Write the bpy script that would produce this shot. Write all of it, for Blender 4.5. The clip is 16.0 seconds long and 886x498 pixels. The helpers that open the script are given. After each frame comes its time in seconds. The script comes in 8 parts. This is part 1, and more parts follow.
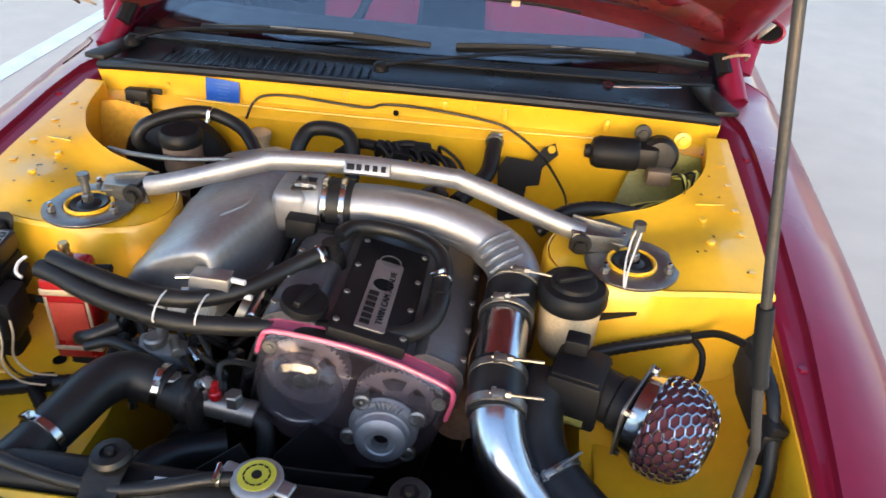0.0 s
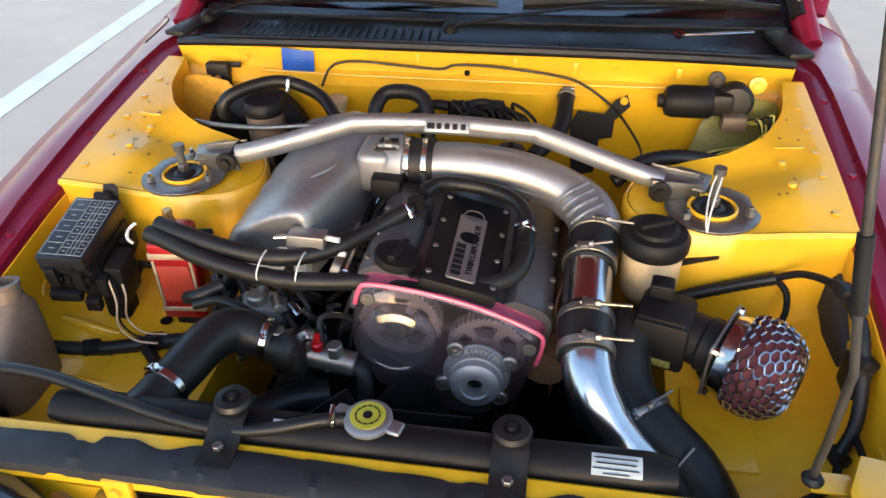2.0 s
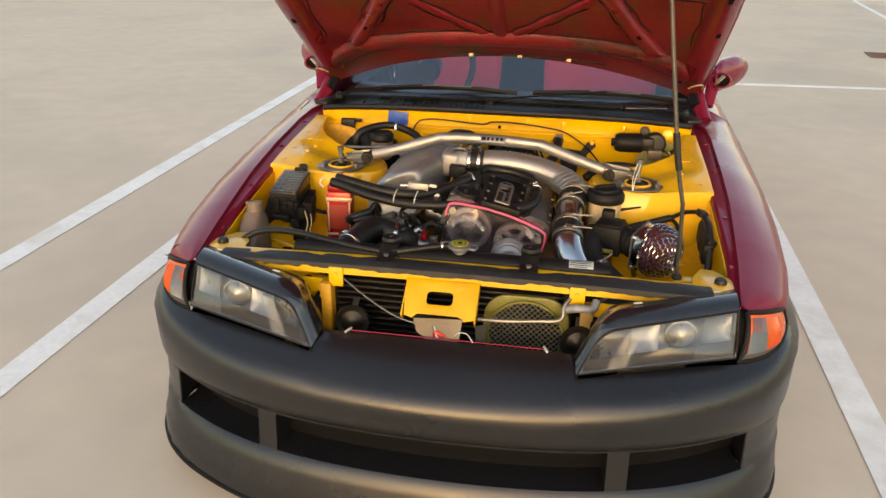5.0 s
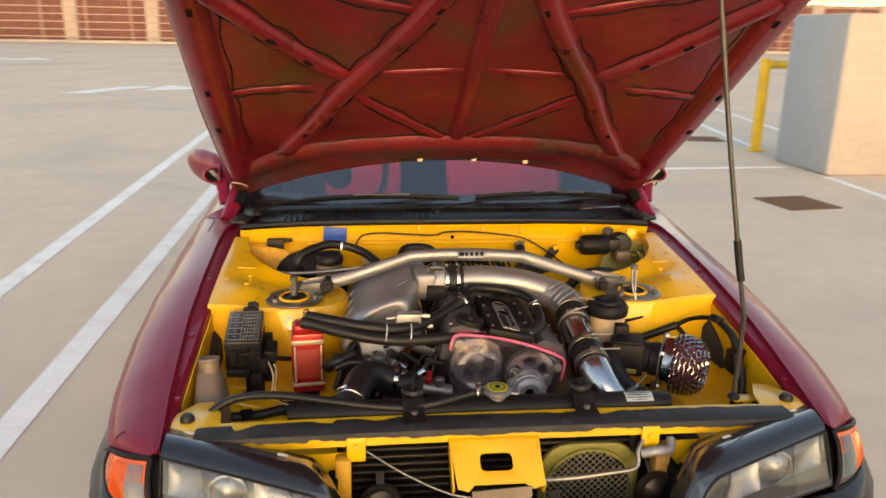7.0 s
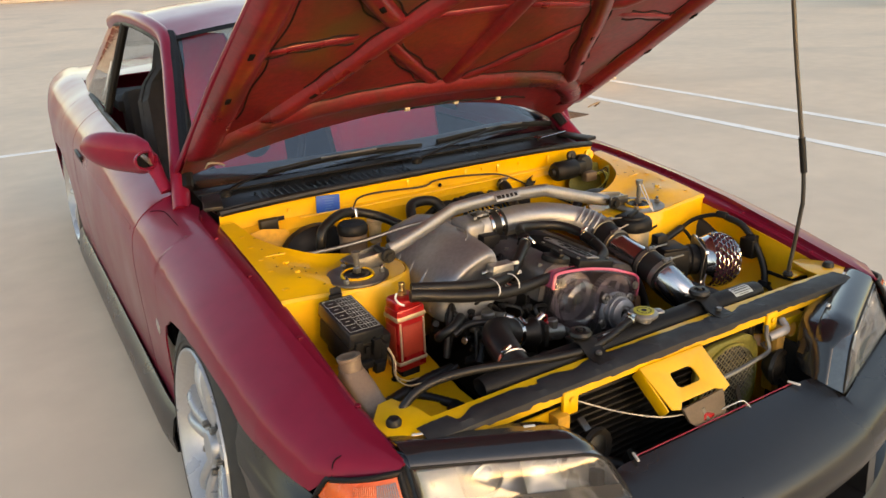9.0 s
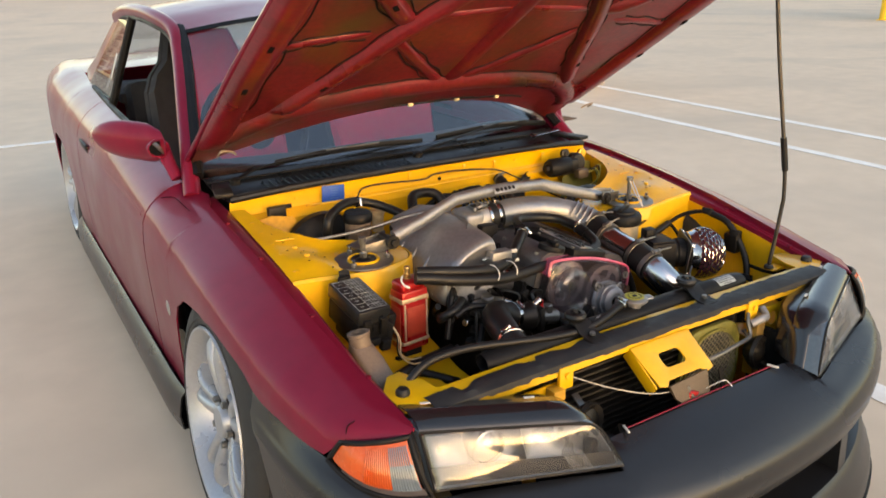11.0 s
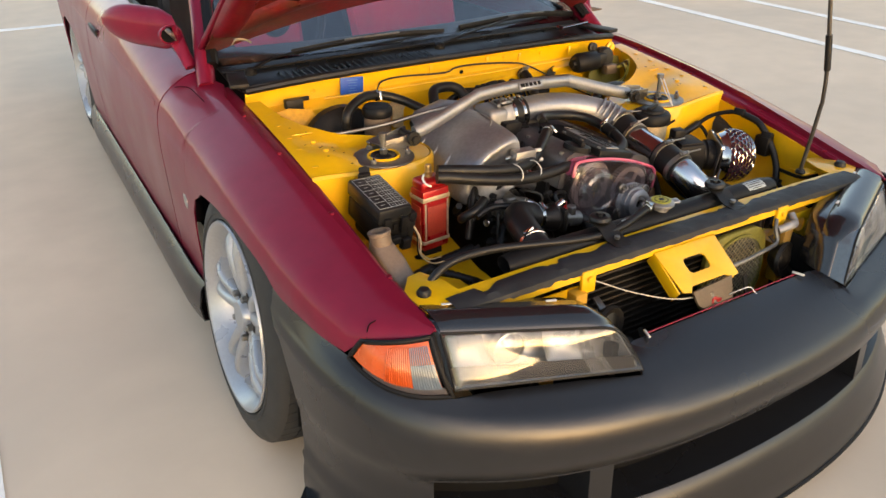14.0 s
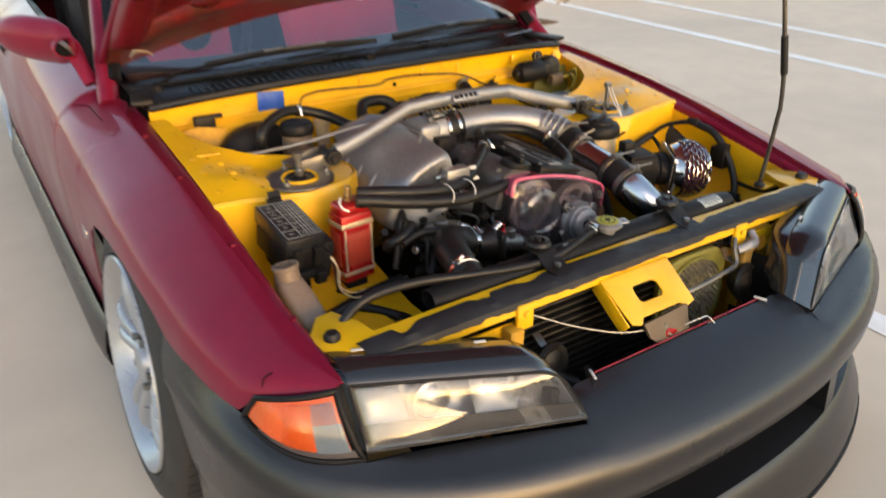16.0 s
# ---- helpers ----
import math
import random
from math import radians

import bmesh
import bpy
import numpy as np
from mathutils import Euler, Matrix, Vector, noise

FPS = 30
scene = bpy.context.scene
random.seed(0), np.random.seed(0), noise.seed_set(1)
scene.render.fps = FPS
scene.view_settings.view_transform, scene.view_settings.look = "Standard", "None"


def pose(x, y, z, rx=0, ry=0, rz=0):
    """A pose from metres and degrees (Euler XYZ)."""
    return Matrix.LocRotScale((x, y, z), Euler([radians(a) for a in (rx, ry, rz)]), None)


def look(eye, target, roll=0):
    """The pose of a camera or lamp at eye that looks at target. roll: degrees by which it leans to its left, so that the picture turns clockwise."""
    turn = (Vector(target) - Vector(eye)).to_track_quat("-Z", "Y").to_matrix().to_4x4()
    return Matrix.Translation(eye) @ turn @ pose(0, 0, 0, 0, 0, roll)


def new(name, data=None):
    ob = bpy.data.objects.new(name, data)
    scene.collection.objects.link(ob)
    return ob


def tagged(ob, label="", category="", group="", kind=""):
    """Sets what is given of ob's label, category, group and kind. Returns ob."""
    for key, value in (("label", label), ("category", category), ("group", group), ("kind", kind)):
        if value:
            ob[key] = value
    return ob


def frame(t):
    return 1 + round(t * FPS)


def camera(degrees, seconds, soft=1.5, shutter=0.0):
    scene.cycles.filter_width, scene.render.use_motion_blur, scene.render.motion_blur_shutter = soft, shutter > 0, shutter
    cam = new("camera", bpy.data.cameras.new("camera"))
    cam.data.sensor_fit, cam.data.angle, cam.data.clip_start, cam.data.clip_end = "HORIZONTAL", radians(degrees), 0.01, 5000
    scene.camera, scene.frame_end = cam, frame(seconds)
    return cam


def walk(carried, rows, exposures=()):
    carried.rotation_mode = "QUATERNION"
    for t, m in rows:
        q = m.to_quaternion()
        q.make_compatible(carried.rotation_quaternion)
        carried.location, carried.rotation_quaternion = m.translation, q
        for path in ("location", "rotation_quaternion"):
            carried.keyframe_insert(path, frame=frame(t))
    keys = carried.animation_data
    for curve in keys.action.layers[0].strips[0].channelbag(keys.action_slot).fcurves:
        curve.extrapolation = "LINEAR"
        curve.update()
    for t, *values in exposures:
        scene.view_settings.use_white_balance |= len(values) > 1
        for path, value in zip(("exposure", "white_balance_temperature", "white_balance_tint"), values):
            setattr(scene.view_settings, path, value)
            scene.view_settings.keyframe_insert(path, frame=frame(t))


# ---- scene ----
cam = camera(60.9, 16.0, 1.5, 0.4)
METRES, EYE, TILT, LEAN, TURN = 8.0, 1.5, 0.0, 0.0, 0.0
PATH = [
    (0, (0.246, -1.052, 1.315), (0.087, 0.622, 0.232), 3.3),
    (0.5, (0.247, -1.073, 1.313), (0.01, 0.58, 0.211), 1.7),
    (1, (0.23, -1.079, 1.312), (-0.028, 0.561, 0.196), 0.9),
    (1.5, (0.218, -1.088, 1.315), (-0.062, 0.529, 0.171), -0.1),
    (2, (0.203, -1.104, 1.317), (-0.085, 0.504, 0.162), -1.5),
    (2.5, (0.195, -1.189, 1.312), (0.043, 0.447, 0.171), -1.0),
    (3, (0.278, -1.507, 1.307), (0.006, 0.281, 0.454), 2.3),
    (3.5, (0.309, -1.81, 1.359), (-0.162, -0.071, 0.491), -1.6),
    (4, (0.273, -2.128, 1.348), (-0.082, -0.323, 0.562), -0.7),
    (4.2, (0.263, -2.205, 1.351), (-0.064, -0.393, 0.569), 0.4),
    (6.3, (0.098, -2.181, 1.303), (-0.165, -0.297, 0.686), 0.1),
    (6.5, (0.008, -2.095, 1.305), (-0.27, -0.193, 0.753), -5.4),
    (7, (-0.273, -1.89, 1.321), (-0.061, 0.022, 0.776), 1.0),
    (7.5, (-0.599, -1.807, 1.34), (-0.118, 0.056, 0.793), -1.7),
    (8, (-0.798, -1.66, 1.329), (-0.06, 0.102, 0.74), -3.3),
    (8.5, (-0.969, -1.546, 1.33), (-0.127, 0.147, 0.678), -3.6),
    (8.7, (-1.045, -1.54, 1.328), (-0.122, 0.095, 0.64), -3.3),
    (10.8, (-1.199, -1.605, 1.327), (-0.208, -0.02, 0.616), -0.7),
    (11, (-1.195, -1.608, 1.326), (-0.207, -0.011, 0.638), -0.9),
    (11.5, (-1.197, -1.606, 1.336), (-0.154, 0.001, 0.761), -1.1),
    (12, (-1.18, -1.6, 1.345), (-0.133, -0.028, 0.689), -3.3),
    (12.5, (-1.198, -1.572, 1.333), (-0.276, 0.031, 0.571), -1.9),
    (13, (-1.188, -1.552, 1.331), (-0.279, -0.005, 0.447), -1.4),
    (13.5, (-1.18, -1.549, 1.328), (-0.269, -0.033, 0.393), -1.2),
    (14, (-1.192, -1.567, 1.322), (-0.295, -0.048, 0.379), -0.2),
    (14.5, (-1.187, -1.592, 1.326), (-0.308, -0.028, 0.441), -0.6),
    (15, (-1.177, -1.609, 1.326), (-0.307, 0.035, 0.59), -1.6),
    (15.5, (-1.164, -1.595, 1.315), (-0.208, 0.001, 0.581), -0.8),
    (16, (-1.017, -1.463, 1.258), (-0.044, 0.032, 0.354), -0.5),
]
walk(cam, [(t, look(eye, target, roll)) for t, eye, target, roll in PATH], exposures=((0, 2.50, 5950, 16), (1.2, 2.46, 6300, 17), (2.4, 2.42, 6250, 17), (3.5, 2.09, 7800, 17), (6.5, 1.94, 8300, 20), (8.5, 1.98, 8300, 20), (11, 2.05, 7950, 20), (13, 2.12, 8000, 20), (16, 2.14, 7550, 19)))

# ---- world and light ----
world = bpy.data.worlds.new("sky")
scene.world = world
world.use_nodes = True
wn = world.node_tree
sky = wn.nodes.new("ShaderNodeTexSky")
sky.sky_type = "NISHITA"
sky.sun_disc = False
sky.sun_elevation = radians(9)
sky.sun_rotation = radians(180)
sky.air_density, sky.dust_density, sky.ozone_density = 1.1, 1.0, 1.6
wn.links.new(sky.outputs[0], wn.nodes["Background"].inputs[0])
wn.nodes["Background"].inputs[1].default_value = 0.14

sun_data = bpy.data.lights.new("sun", "SUN")
sun_data.energy, sun_data.angle, sun_data.color = 0.34, radians(75), (1.0, 0.76, 0.54)
sun = new("sun", sun_data)
sun.matrix_world = look((1.0, -16, 2.6), (0, 0, 0.4))


# ---- materials ----
def material(name, colour, rough=0.5, metal=0.0, vary=0.12, scale=6.0, bump=0.0, bump_scale=80.0, coat=0.0, rough_vary=0.12,
             patch=None, patch_amount=0.0, patch_scale=3.0, specular=0.5, random_tone=0.0):
    """A surface whose colour and gloss wander at two scales, with fine relief."""
    m = bpy.data.materials.new(name)
    m.use_nodes = True
    nt = m.node_tree
    b = nt.nodes["Principled BSDF"]
    b.inputs["Roughness"].default_value, b.inputs["Metallic"].default_value = rough, metal
    b.inputs["Coat Weight"].default_value, b.inputs["Coat Roughness"].default_value = coat, 0.08
    b.inputs["Specular IOR Level"].default_value = specular
    tc = nt.nodes.new("ShaderNodeTexCoord")
    coarse, fine = nt.nodes.new("ShaderNodeTexNoise"), nt.nodes.new("ShaderNodeTexNoise")
    coarse.inputs["Scale"].default_value, coarse.inputs["Detail"].default_value = scale, 5
    fine.inputs["Scale"].default_value, fine.inputs["Detail"].default_value = scale * 14, 4
    both = nt.nodes.new("ShaderNodeMath")
    both.operation = "ADD"
    for k, n in enumerate((coarse, fine)):
        nt.links.new(tc.outputs["Object"], n.inputs["Vector"])
        nt.links.new(n.outputs["Fac"], both.inputs[k])
    ramp = nt.nodes.new("ShaderNodeMapRange")
    ramp.inputs["From Min"].default_value, ramp.inputs["From Max"].default_value = 0.65, 1.35
    ramp.inputs["To Min"].default_value, ramp.inputs["To Max"].default_value = 1 - vary, 1 + vary
    nt.links.new(both.outputs[0], ramp.inputs["Value"])
    mul = nt.nodes.new("ShaderNodeVectorMath")
    mul.operation = "SCALE"
    mul.inputs[0].default_value = colour
    nt.links.new(ramp.outputs[0], mul.inputs["Scale"])
    out = mul.outputs[0]
    if patch:
        pn = nt.nodes.new("ShaderNodeTexNoise")
        pn.inputs["Scale"].default_value, pn.inputs["Detail"].default_value, pn.inputs["Distortion"].default_value = patch_scale, 6, 0.6
        nt.links.new(tc.outputs["Object"], pn.inputs["Vector"])
        pr = nt.nodes.new("ShaderNodeMapRange")
        pr.inputs["From Min"].default_value, pr.inputs["From Max"].default_value = 0.48, 0.72
        pr.inputs["To Max"].default_value = patch_amount
        nt.links.new(pn.outputs["Fac"], pr.inputs["Value"])
        mix = nt.nodes.new("ShaderNodeMix")
        mix.data_type = "RGBA"
        nt.links.new(pr.outputs[0], mix.inputs["Factor"])
        nt.links.new(out, mix.inputs["A"])
        mix.inputs["B"].default_value = (*patch, 1)
        out = mix.outputs["Result"]
    nt.links.new(out, b.inputs["Base Color"])
    rr = nt.nodes.new("ShaderNodeMapRange")
    rr.inputs["From Min"].default_value, rr.inputs["From Max"].default_value = 0.3, 0.7
    rr.inputs["To Min"].default_value, rr.inputs["To Max"].default_value = max(0.02, rough - rough_vary), min(1, rough + rough_vary)
    nt.links.new(coarse.outputs["Fac"], rr.inputs["Value"])
    nt.links.new(rr.outputs[0], b.inputs["Roughness"])
    if bump:
        bn = nt.nodes.new("ShaderNodeTexNoise")
        bn.inputs["Scale"].default_value, bn.inputs["Detail"].default_value = bump_scale, 3
        nt.links.new(tc.outputs["Object"], bn.inputs["Vector"])
        bp = nt.nodes.new("ShaderNodeBump")
        bp.inputs["Strength"].default_value, bp.inputs["Distance"].default_value = bump, 0.002
        nt.links.new(bn.outputs["Fac"], bp.inputs["Height"])
        nt.links.new(bp.outputs[0], b.inputs["Normal"])
    return m


def glass_material(name, colour, rough=0.03, haze=0.0, haze_colour=(0.5, 0.46, 0.5), ior=1.45):
    """Thin clear glass or plastic: mostly see-through, tinted, with a sharp gloss."""
    m = bpy.data.materials.new(name)
    m.use_nodes = True
    nt = m.node_tree
    nt.nodes.remove(nt.nodes["Principled BSDF"])
    clear, gloss, mix, facing, power, scale = (nt.nodes.new(k) for k in ("ShaderNodeBsdfTransparent", "ShaderNodeBsdfGlossy", "ShaderNodeMixShader", "ShaderNodeLayerWeight", "ShaderNodeMath", "ShaderNodeMath"))
    clear.inputs[0].default_value = (*colour, 1)
    gloss.inputs["Roughness"].default_value = rough
    head_on = ((ior - 1) / (ior + 1)) ** 2
    facing.inputs["Blend"].default_value = 0.5
    power.operation, scale.operation = "POWER", "MULTIPLY_ADD"
    power.inputs[1].default_value = 5.0
    scale.inputs[1].default_value, scale.inputs[2].default_value = 1 - head_on, head_on
    nt.links.new(facing.outputs["Facing"], power.inputs[0])
    nt.links.new(power.outputs[0], scale.inputs[0])
    nt.links.new(scale.outputs[0], mix.inputs[0])
    body = clear.outputs[0]
    if haze:
        dull, blend = nt.nodes.new("ShaderNodeBsdfDiffuse"), nt.nodes.new("ShaderNodeMixShader")
        dull.inputs[0].default_value = (*haze_colour, 1)
        blend.inputs[0].default_value = haze
        nt.links.new(clear.outputs[0], blend.inputs[1])
        nt.links.new(dull.outputs[0], blend.inputs[2])
        body = blend.outputs[0]
    nt.links.new(body, mix.inputs[1])
    nt.links.new(gloss.outputs[0], mix.inputs[2])
    nt.links.new(mix.outputs[0], nt.nodes["Material Output"].inputs[0])
    return m


RED = material("burgundy paint", (0.190, 0.009, 0.030), 0.38, 0.22, 0.10, 2.0, specular=0.16, coat=0.42, bump=0.015, bump_scale=300)
RED.node_tree.nodes["Principled BSDF"].inputs["Coat IOR"].default_value = 1.34
RED_IN = material("dusty red underside", (0.178, 0.010, 0.016), 0.33, 0.20, 0.30, 5.0, coat=0.28, patch=(0.060, 0.016, 0.012), patch_amount=0.6, patch_scale=4.5, bump=0.06)
RED_PANEL = material("brown-stained red inner panel", (0.155, 0.011, 0.015), 0.42, 0.12, 0.45, 5.0, coat=0.12, patch=(0.075, 0.045, 0.016), patch_amount=1.0, patch_scale=3.4, bump=0.10, bump_scale=60)
RED_BROWN = material("brown-stained red rail", (0.160, 0.014, 0.017), 0.32, 0.15, 0.35, 5.0, coat=0.25, patch=(0.050, 0.030, 0.022), patch_amount=1.0, patch_scale=6.0, bump=0.08)
YELLOW = material("yellow bay paint", (0.77, 0.425, 0.010), 0.42, 0.0, 0.06, 4.0, coat=0.5, patch=(0.55, 0.25, 0.02), patch_amount=0.35, patch_scale=5.0, bump=0.03, bump_scale=120)
# Grime patches over a yellow dulled to hold the shade of recessed metal.
YELLOW_DIRTY_SHADED = material("grimy yellow paint darkened for shade", (0.50, 0.26, 0.02), 0.5, 0.0, 0.25, 7.0, patch=(0.10, 0.07, 0.03), patch_amount=0.8, patch_scale=7.0, bump=0.1)
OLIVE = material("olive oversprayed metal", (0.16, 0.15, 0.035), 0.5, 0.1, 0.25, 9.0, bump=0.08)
BUMPER = material("satin black bumper", (0.0100, 0.0104, 0.0120), 0.29, 0.0, 0.18, 3.0, specular=0.60, bump=0.03, bump_scale=200, rough_vary=0.06)
BLACK = material("black plastic", (0.0070, 0.0070, 0.0078), 0.50, 0.0, 0.25, 9.0, specular=0.19, bump=0.10, bump_scale=160, patch=(0.020, 0.019, 0.017), patch_amount=0.3, patch_scale=12)
RUBBER = material("black rubber hose", (0.0080, 0.0082, 0.0088), 0.44, 0.0, 0.22, 12.0, specular=0.32, bump=0.06, bump_scale=220, patch=(0.026, 0.025, 0.023), patch_amount=0.3, patch_scale=18)
TYRE = material("tyre rubber", (0.020, 0.020, 0.020), 0.7, 0.0, 0.2, 14.0, bump=0.15, bump_scale=150, patch=(0.04, 0.036, 0.03), patch_amount=0.3)
TAPE = material("black cloth strip", (0.010, 0.011, 0.013), 0.60, 0.0, 0.25, 10.0, bump=0.25, bump_scale=260, patch=(0.045, 0.042, 0.04), patch_amount=0.3, patch_scale=14)
GRIME = material("oily dark metal", (0.014, 0.013, 0.012), 0.48, 0.45, 0.45, 16.0, bump=0.25, bump_scale=120, patch=(0.05, 0.04, 0.03), patch_amount=0.35, patch_scale=14)
STEEL = material("dull steel", (0.21, 0.205, 0.195), 0.40, 0.85, 0.25, 18.0, bump=0.08, patch=(0.14, 0.11, 0.08), patch_amount=0.4, patch_scale=20)
ROD = material("dark dull rod", (0.075, 0.070, 0.064), 0.45, 0.6, 0.25, 18.0, patch=(0.13, 0.10, 0.075), patch_amount=0.35, patch_scale=16)
CHROME = material("bright steel", (0.48, 0.48, 0.48), 0.18, 1.0, 0.10, 20.0, rough_vary=0.08)
CAST = material("cast aluminium", (0.285, 0.29, 0.305), 0.48, 0.66, 0.16, 7.0, bump=0.10, bump_scale=260, patch=(0.22, 0.205, 0.19), patch_amount=0.4, patch_scale=9)
BRUSHED = material("brushed aluminium pipe", (0.29, 0.29, 0.30), 0.44, 0.80, 0.10, 6.0, bump=0.04, bump_scale=300, patch=(0.34, 0.30, 0.26), patch_amount=0.25)
POLISHED = material("polished aluminium pipe", (0.52, 0.53, 0.55), 0.22, 1.0, 0.08, 10.0, rough_vary=0.06)
COVER = material("dark grey valve cover", (0.105, 0.105, 0.112), 0.42, 0.55, 0.16, 8.0, bump=0.05, bump_scale=240)
BRASS = material("brass", (0.50, 0.33, 0.14), 0.35, 0.9, 0.2, 30.0)
REDBOX = material("red anodised can", (0.36, 0.008, 0.011), 0.30, 0.35, 0.12, 9.0, coat=0.5)
CARD = material("faded orange label", (0.32, 0.030, 0.014), 0.6, 0.0, 0.15, 12.0)
TAN = material("tan foil band", (0.46, 0.36, 0.25), 0.35, 0.45, 0.15, 14.0)
WHITE = material("white plastic", (0.60, 0.585, 0.55), 0.45, 0.0, 0.08, 12.0)
CREAM = material("yellowed translucent plastic", (0.55, 0.42, 0.25), 0.4, 0.0, 0.2, 14.0, patch=(0.25, 0.17, 0.09), patch_amount=0.5, patch_scale=10)
MILKY = material("milky bottle plastic", (0.16, 0.115, 0.085), 0.45, 0.0, 0.2, 12.0, patch=(0.11, 0.08, 0.06), patch_amount=0.5, patch_scale=9)
BLUE = material("blue plate", (0.004, 0.065, 0.36), 0.5, 0.0, 0.15, 16.0, patch=(0.02, 0.12, 0.42), patch_amount=0.3, patch_scale=30)
RIM = material("silver wheel paint", (0.36, 0.38, 0.41), 0.34, 0.45, 0.08, 8.0, coat=0.3)
# Near-black colour supplies the shade of deep gaps; also serves dark linings.
DARK = material("near-black for shaded voids and linings", (0.006, 0.006, 0.006), 0.9, 0.0, 0.2, 6.0, specular=0.08)
CLOTH_RED = material("red seat cloth", (0.50, 0.024, 0.070), 0.85, 0.0, 0.15, 20.0, bump=0.3, bump_scale=400)
PRINT = material("grey lid print", (0.27, 0.29, 0.30), 0.5, 0.0, 0.1, 20.0)
BROWN = material("brown aged plastic", (0.10, 0.070, 0.045), 0.45, 0.0, 0.25, 16.0)
GUARD = material("dull guard wire", (0.20, 0.18, 0.12), 0.5, 0.5, 0.2, 20.0)
SATIN = material("satin aluminium bar", (0.29, 0.295, 0.305), 0.44, 0.8, 0.14, 12.0, patch=(0.21, 0.195, 0.18), patch_amount=0.4, patch_scale=14)
GEAR = material("bare machined steel", (0.22, 0.215, 0.21), 0.42, 0.5, 0.15, 20.0)
CLOTH_DARK = material("dark trim cloth", (0.018, 0.018, 0.02), 0.8, 0.0, 0.2, 20.0)
CONCRETE = material("pale concrete", (0.44, 0.385, 0.33), 0.8, 0.0, 0.12, 1.2, bump=0.2, bump_scale=60, patch=(0.36, 0.31, 0.26), patch_amount=0.5, patch_scale=1.4)
GREY_PAINT = material("grey painted concrete", (0.36, 0.38, 0.40), 0.7, 0.0, 0.10, 1.5, bump=0.12, bump_scale=60)
SAFETY = material("safety yellow paint", (0.80, 0.48, 0.02), 0.45, 0.0, 0.10, 5.0, patch=(0.35, 0.22, 0.06), patch_amount=0.3, patch_scale=6)
LINE = material("worn white road paint", (0.86, 0.84, 0.80), 0.8, 0.0, 0.08, 3.0, bump=0.2, bump_scale=90, patch=(0.66, 0.60, 0.52), patch_amount=0.6, patch_scale=5.0, specular=0.1)
RUST = material("rusty grate", (0.17, 0.095, 0.055), 0.8, 0.3, 0.35, 9.0, bump=0.3, bump_scale=40)
ORANGE = material("amber lens", (0.56, 0.075, 0.006), 0.22, 0.0, 0.12, 12.0, coat=0.35, patch=(0.66, 0.15, 0.03), patch_amount=0.55, patch_scale=14)
REFLECTOR = material("lamp reflector", (0.27, 0.28, 0.29), 0.34, 0.60, 0.06, 20.0)
WIRE_Y = material("yellow wire", (0.42, 0.36, 0.06), 0.5, 0.0, 0.15, 20.0)
SCREEN_GLASS = glass_material("windscreen glass", (0.93, 0.96, 0.98), 0.03, ior=2.15)
COWL = material("dark cowl plastic", (0.010, 0.0115, 0.014), 0.34, 0.0, 0.25, 12.0, specular=0.45, bump=0.12, bump_scale=180)
SIDE_GLASS = glass_material("side glass", (0.78, 0.82, 0.84), 0.02)
LENS = glass_material("headlamp lens", (0.95, 0.955, 0.96), 0.09, haze=0.01, ior=1.62)
CLEAR_COVER = glass_material("smoky clear cover", (0.93, 0.88, 0.91), 0.08, haze=0.02, haze_colour=(0.40, 0.34, 0.38), ior=1.42)
PALE_BLUE = material("faded blue print", (0.045, 0.13, 0.38), 0.5, 0.0, 0.1, 20.0)
GLOSS_BLACK = material("glossy black shroud", (0.012, 0.013, 0.015), 0.20, 0.0, 0.15, 6.0, coat=0.6, rough_vary=0.06)
SMOKE = material("smoky backplate", (0.050, 0.043, 0.047), 0.5, 0.0, 0.2, 9.0)
DOME = glass_material("clear dome plastic", (0.93, 0.94, 0.96), 0.05, haze=0.02, haze_colour=(0.4, 0.42, 0.46), ior=1.8)
PINK_CLEAR = glass_material("pink clear edge", (0.93, 0.45, 0.60), 0.08, haze=0.45, haze_colour=(0.50, 0.12, 0.20), ior=1.4)
FROST = material("frosted lamp glass", (0.10, 0.135, 0.17), 0.14, 0.0, 0.12, 9.0, coat=0.5)
PINK = material("pink gasket edge", (0.60, 0.095, 0.17), 0.32, 0.0, 0.08, 12.0, coat=0.5)
STICKER = material("pale sticker", (0.42, 0.47, 0.47), 0.5, 0.0, 0.15, 20.0)
CAP_YELLOW = material("yellow cap label", (0.36, 0.34, 0.03), 0.5, 0.0, 0.15, 30.0)


def ground_material():
    m = material("beige parking deck", (0.655, 0.540, 0.420), 0.9, 0.0, 0.08, 0.35, bump=0.25, bump_scale=35, patch=(0.52, 0.445, 0.36), patch_amount=0.8, patch_scale=0.5, specular=0.08)
    return m


DECK = ground_material()


# ---- mesh tools ----
def part(name, bm, mat, parent=None, label="", smooth=38):
    me = bpy.data.meshes.new(name)
    bmesh.ops.recalc_face_normals(bm, faces=bm.faces)
    bm.to_mesh(me)
    bm.free()
    me.materials.append(mat)
    me.polygons.foreach_set("use_smooth", [True] * len(me.polygons))
    if smooth < 180:
        me.set_sharp_from_angle(angle=radians(smooth))
    ob = new(name, me)
    ob.parent = parent
    if label:
        ob["label"] = label
    return ob


def thing(name, label, category, at=(0, 0, 0), group="", kind=""):
    ob = new(name)
    ob.empty_display_size = 0.02
    ob.location = at
    return tagged(ob, label, category, group, kind)


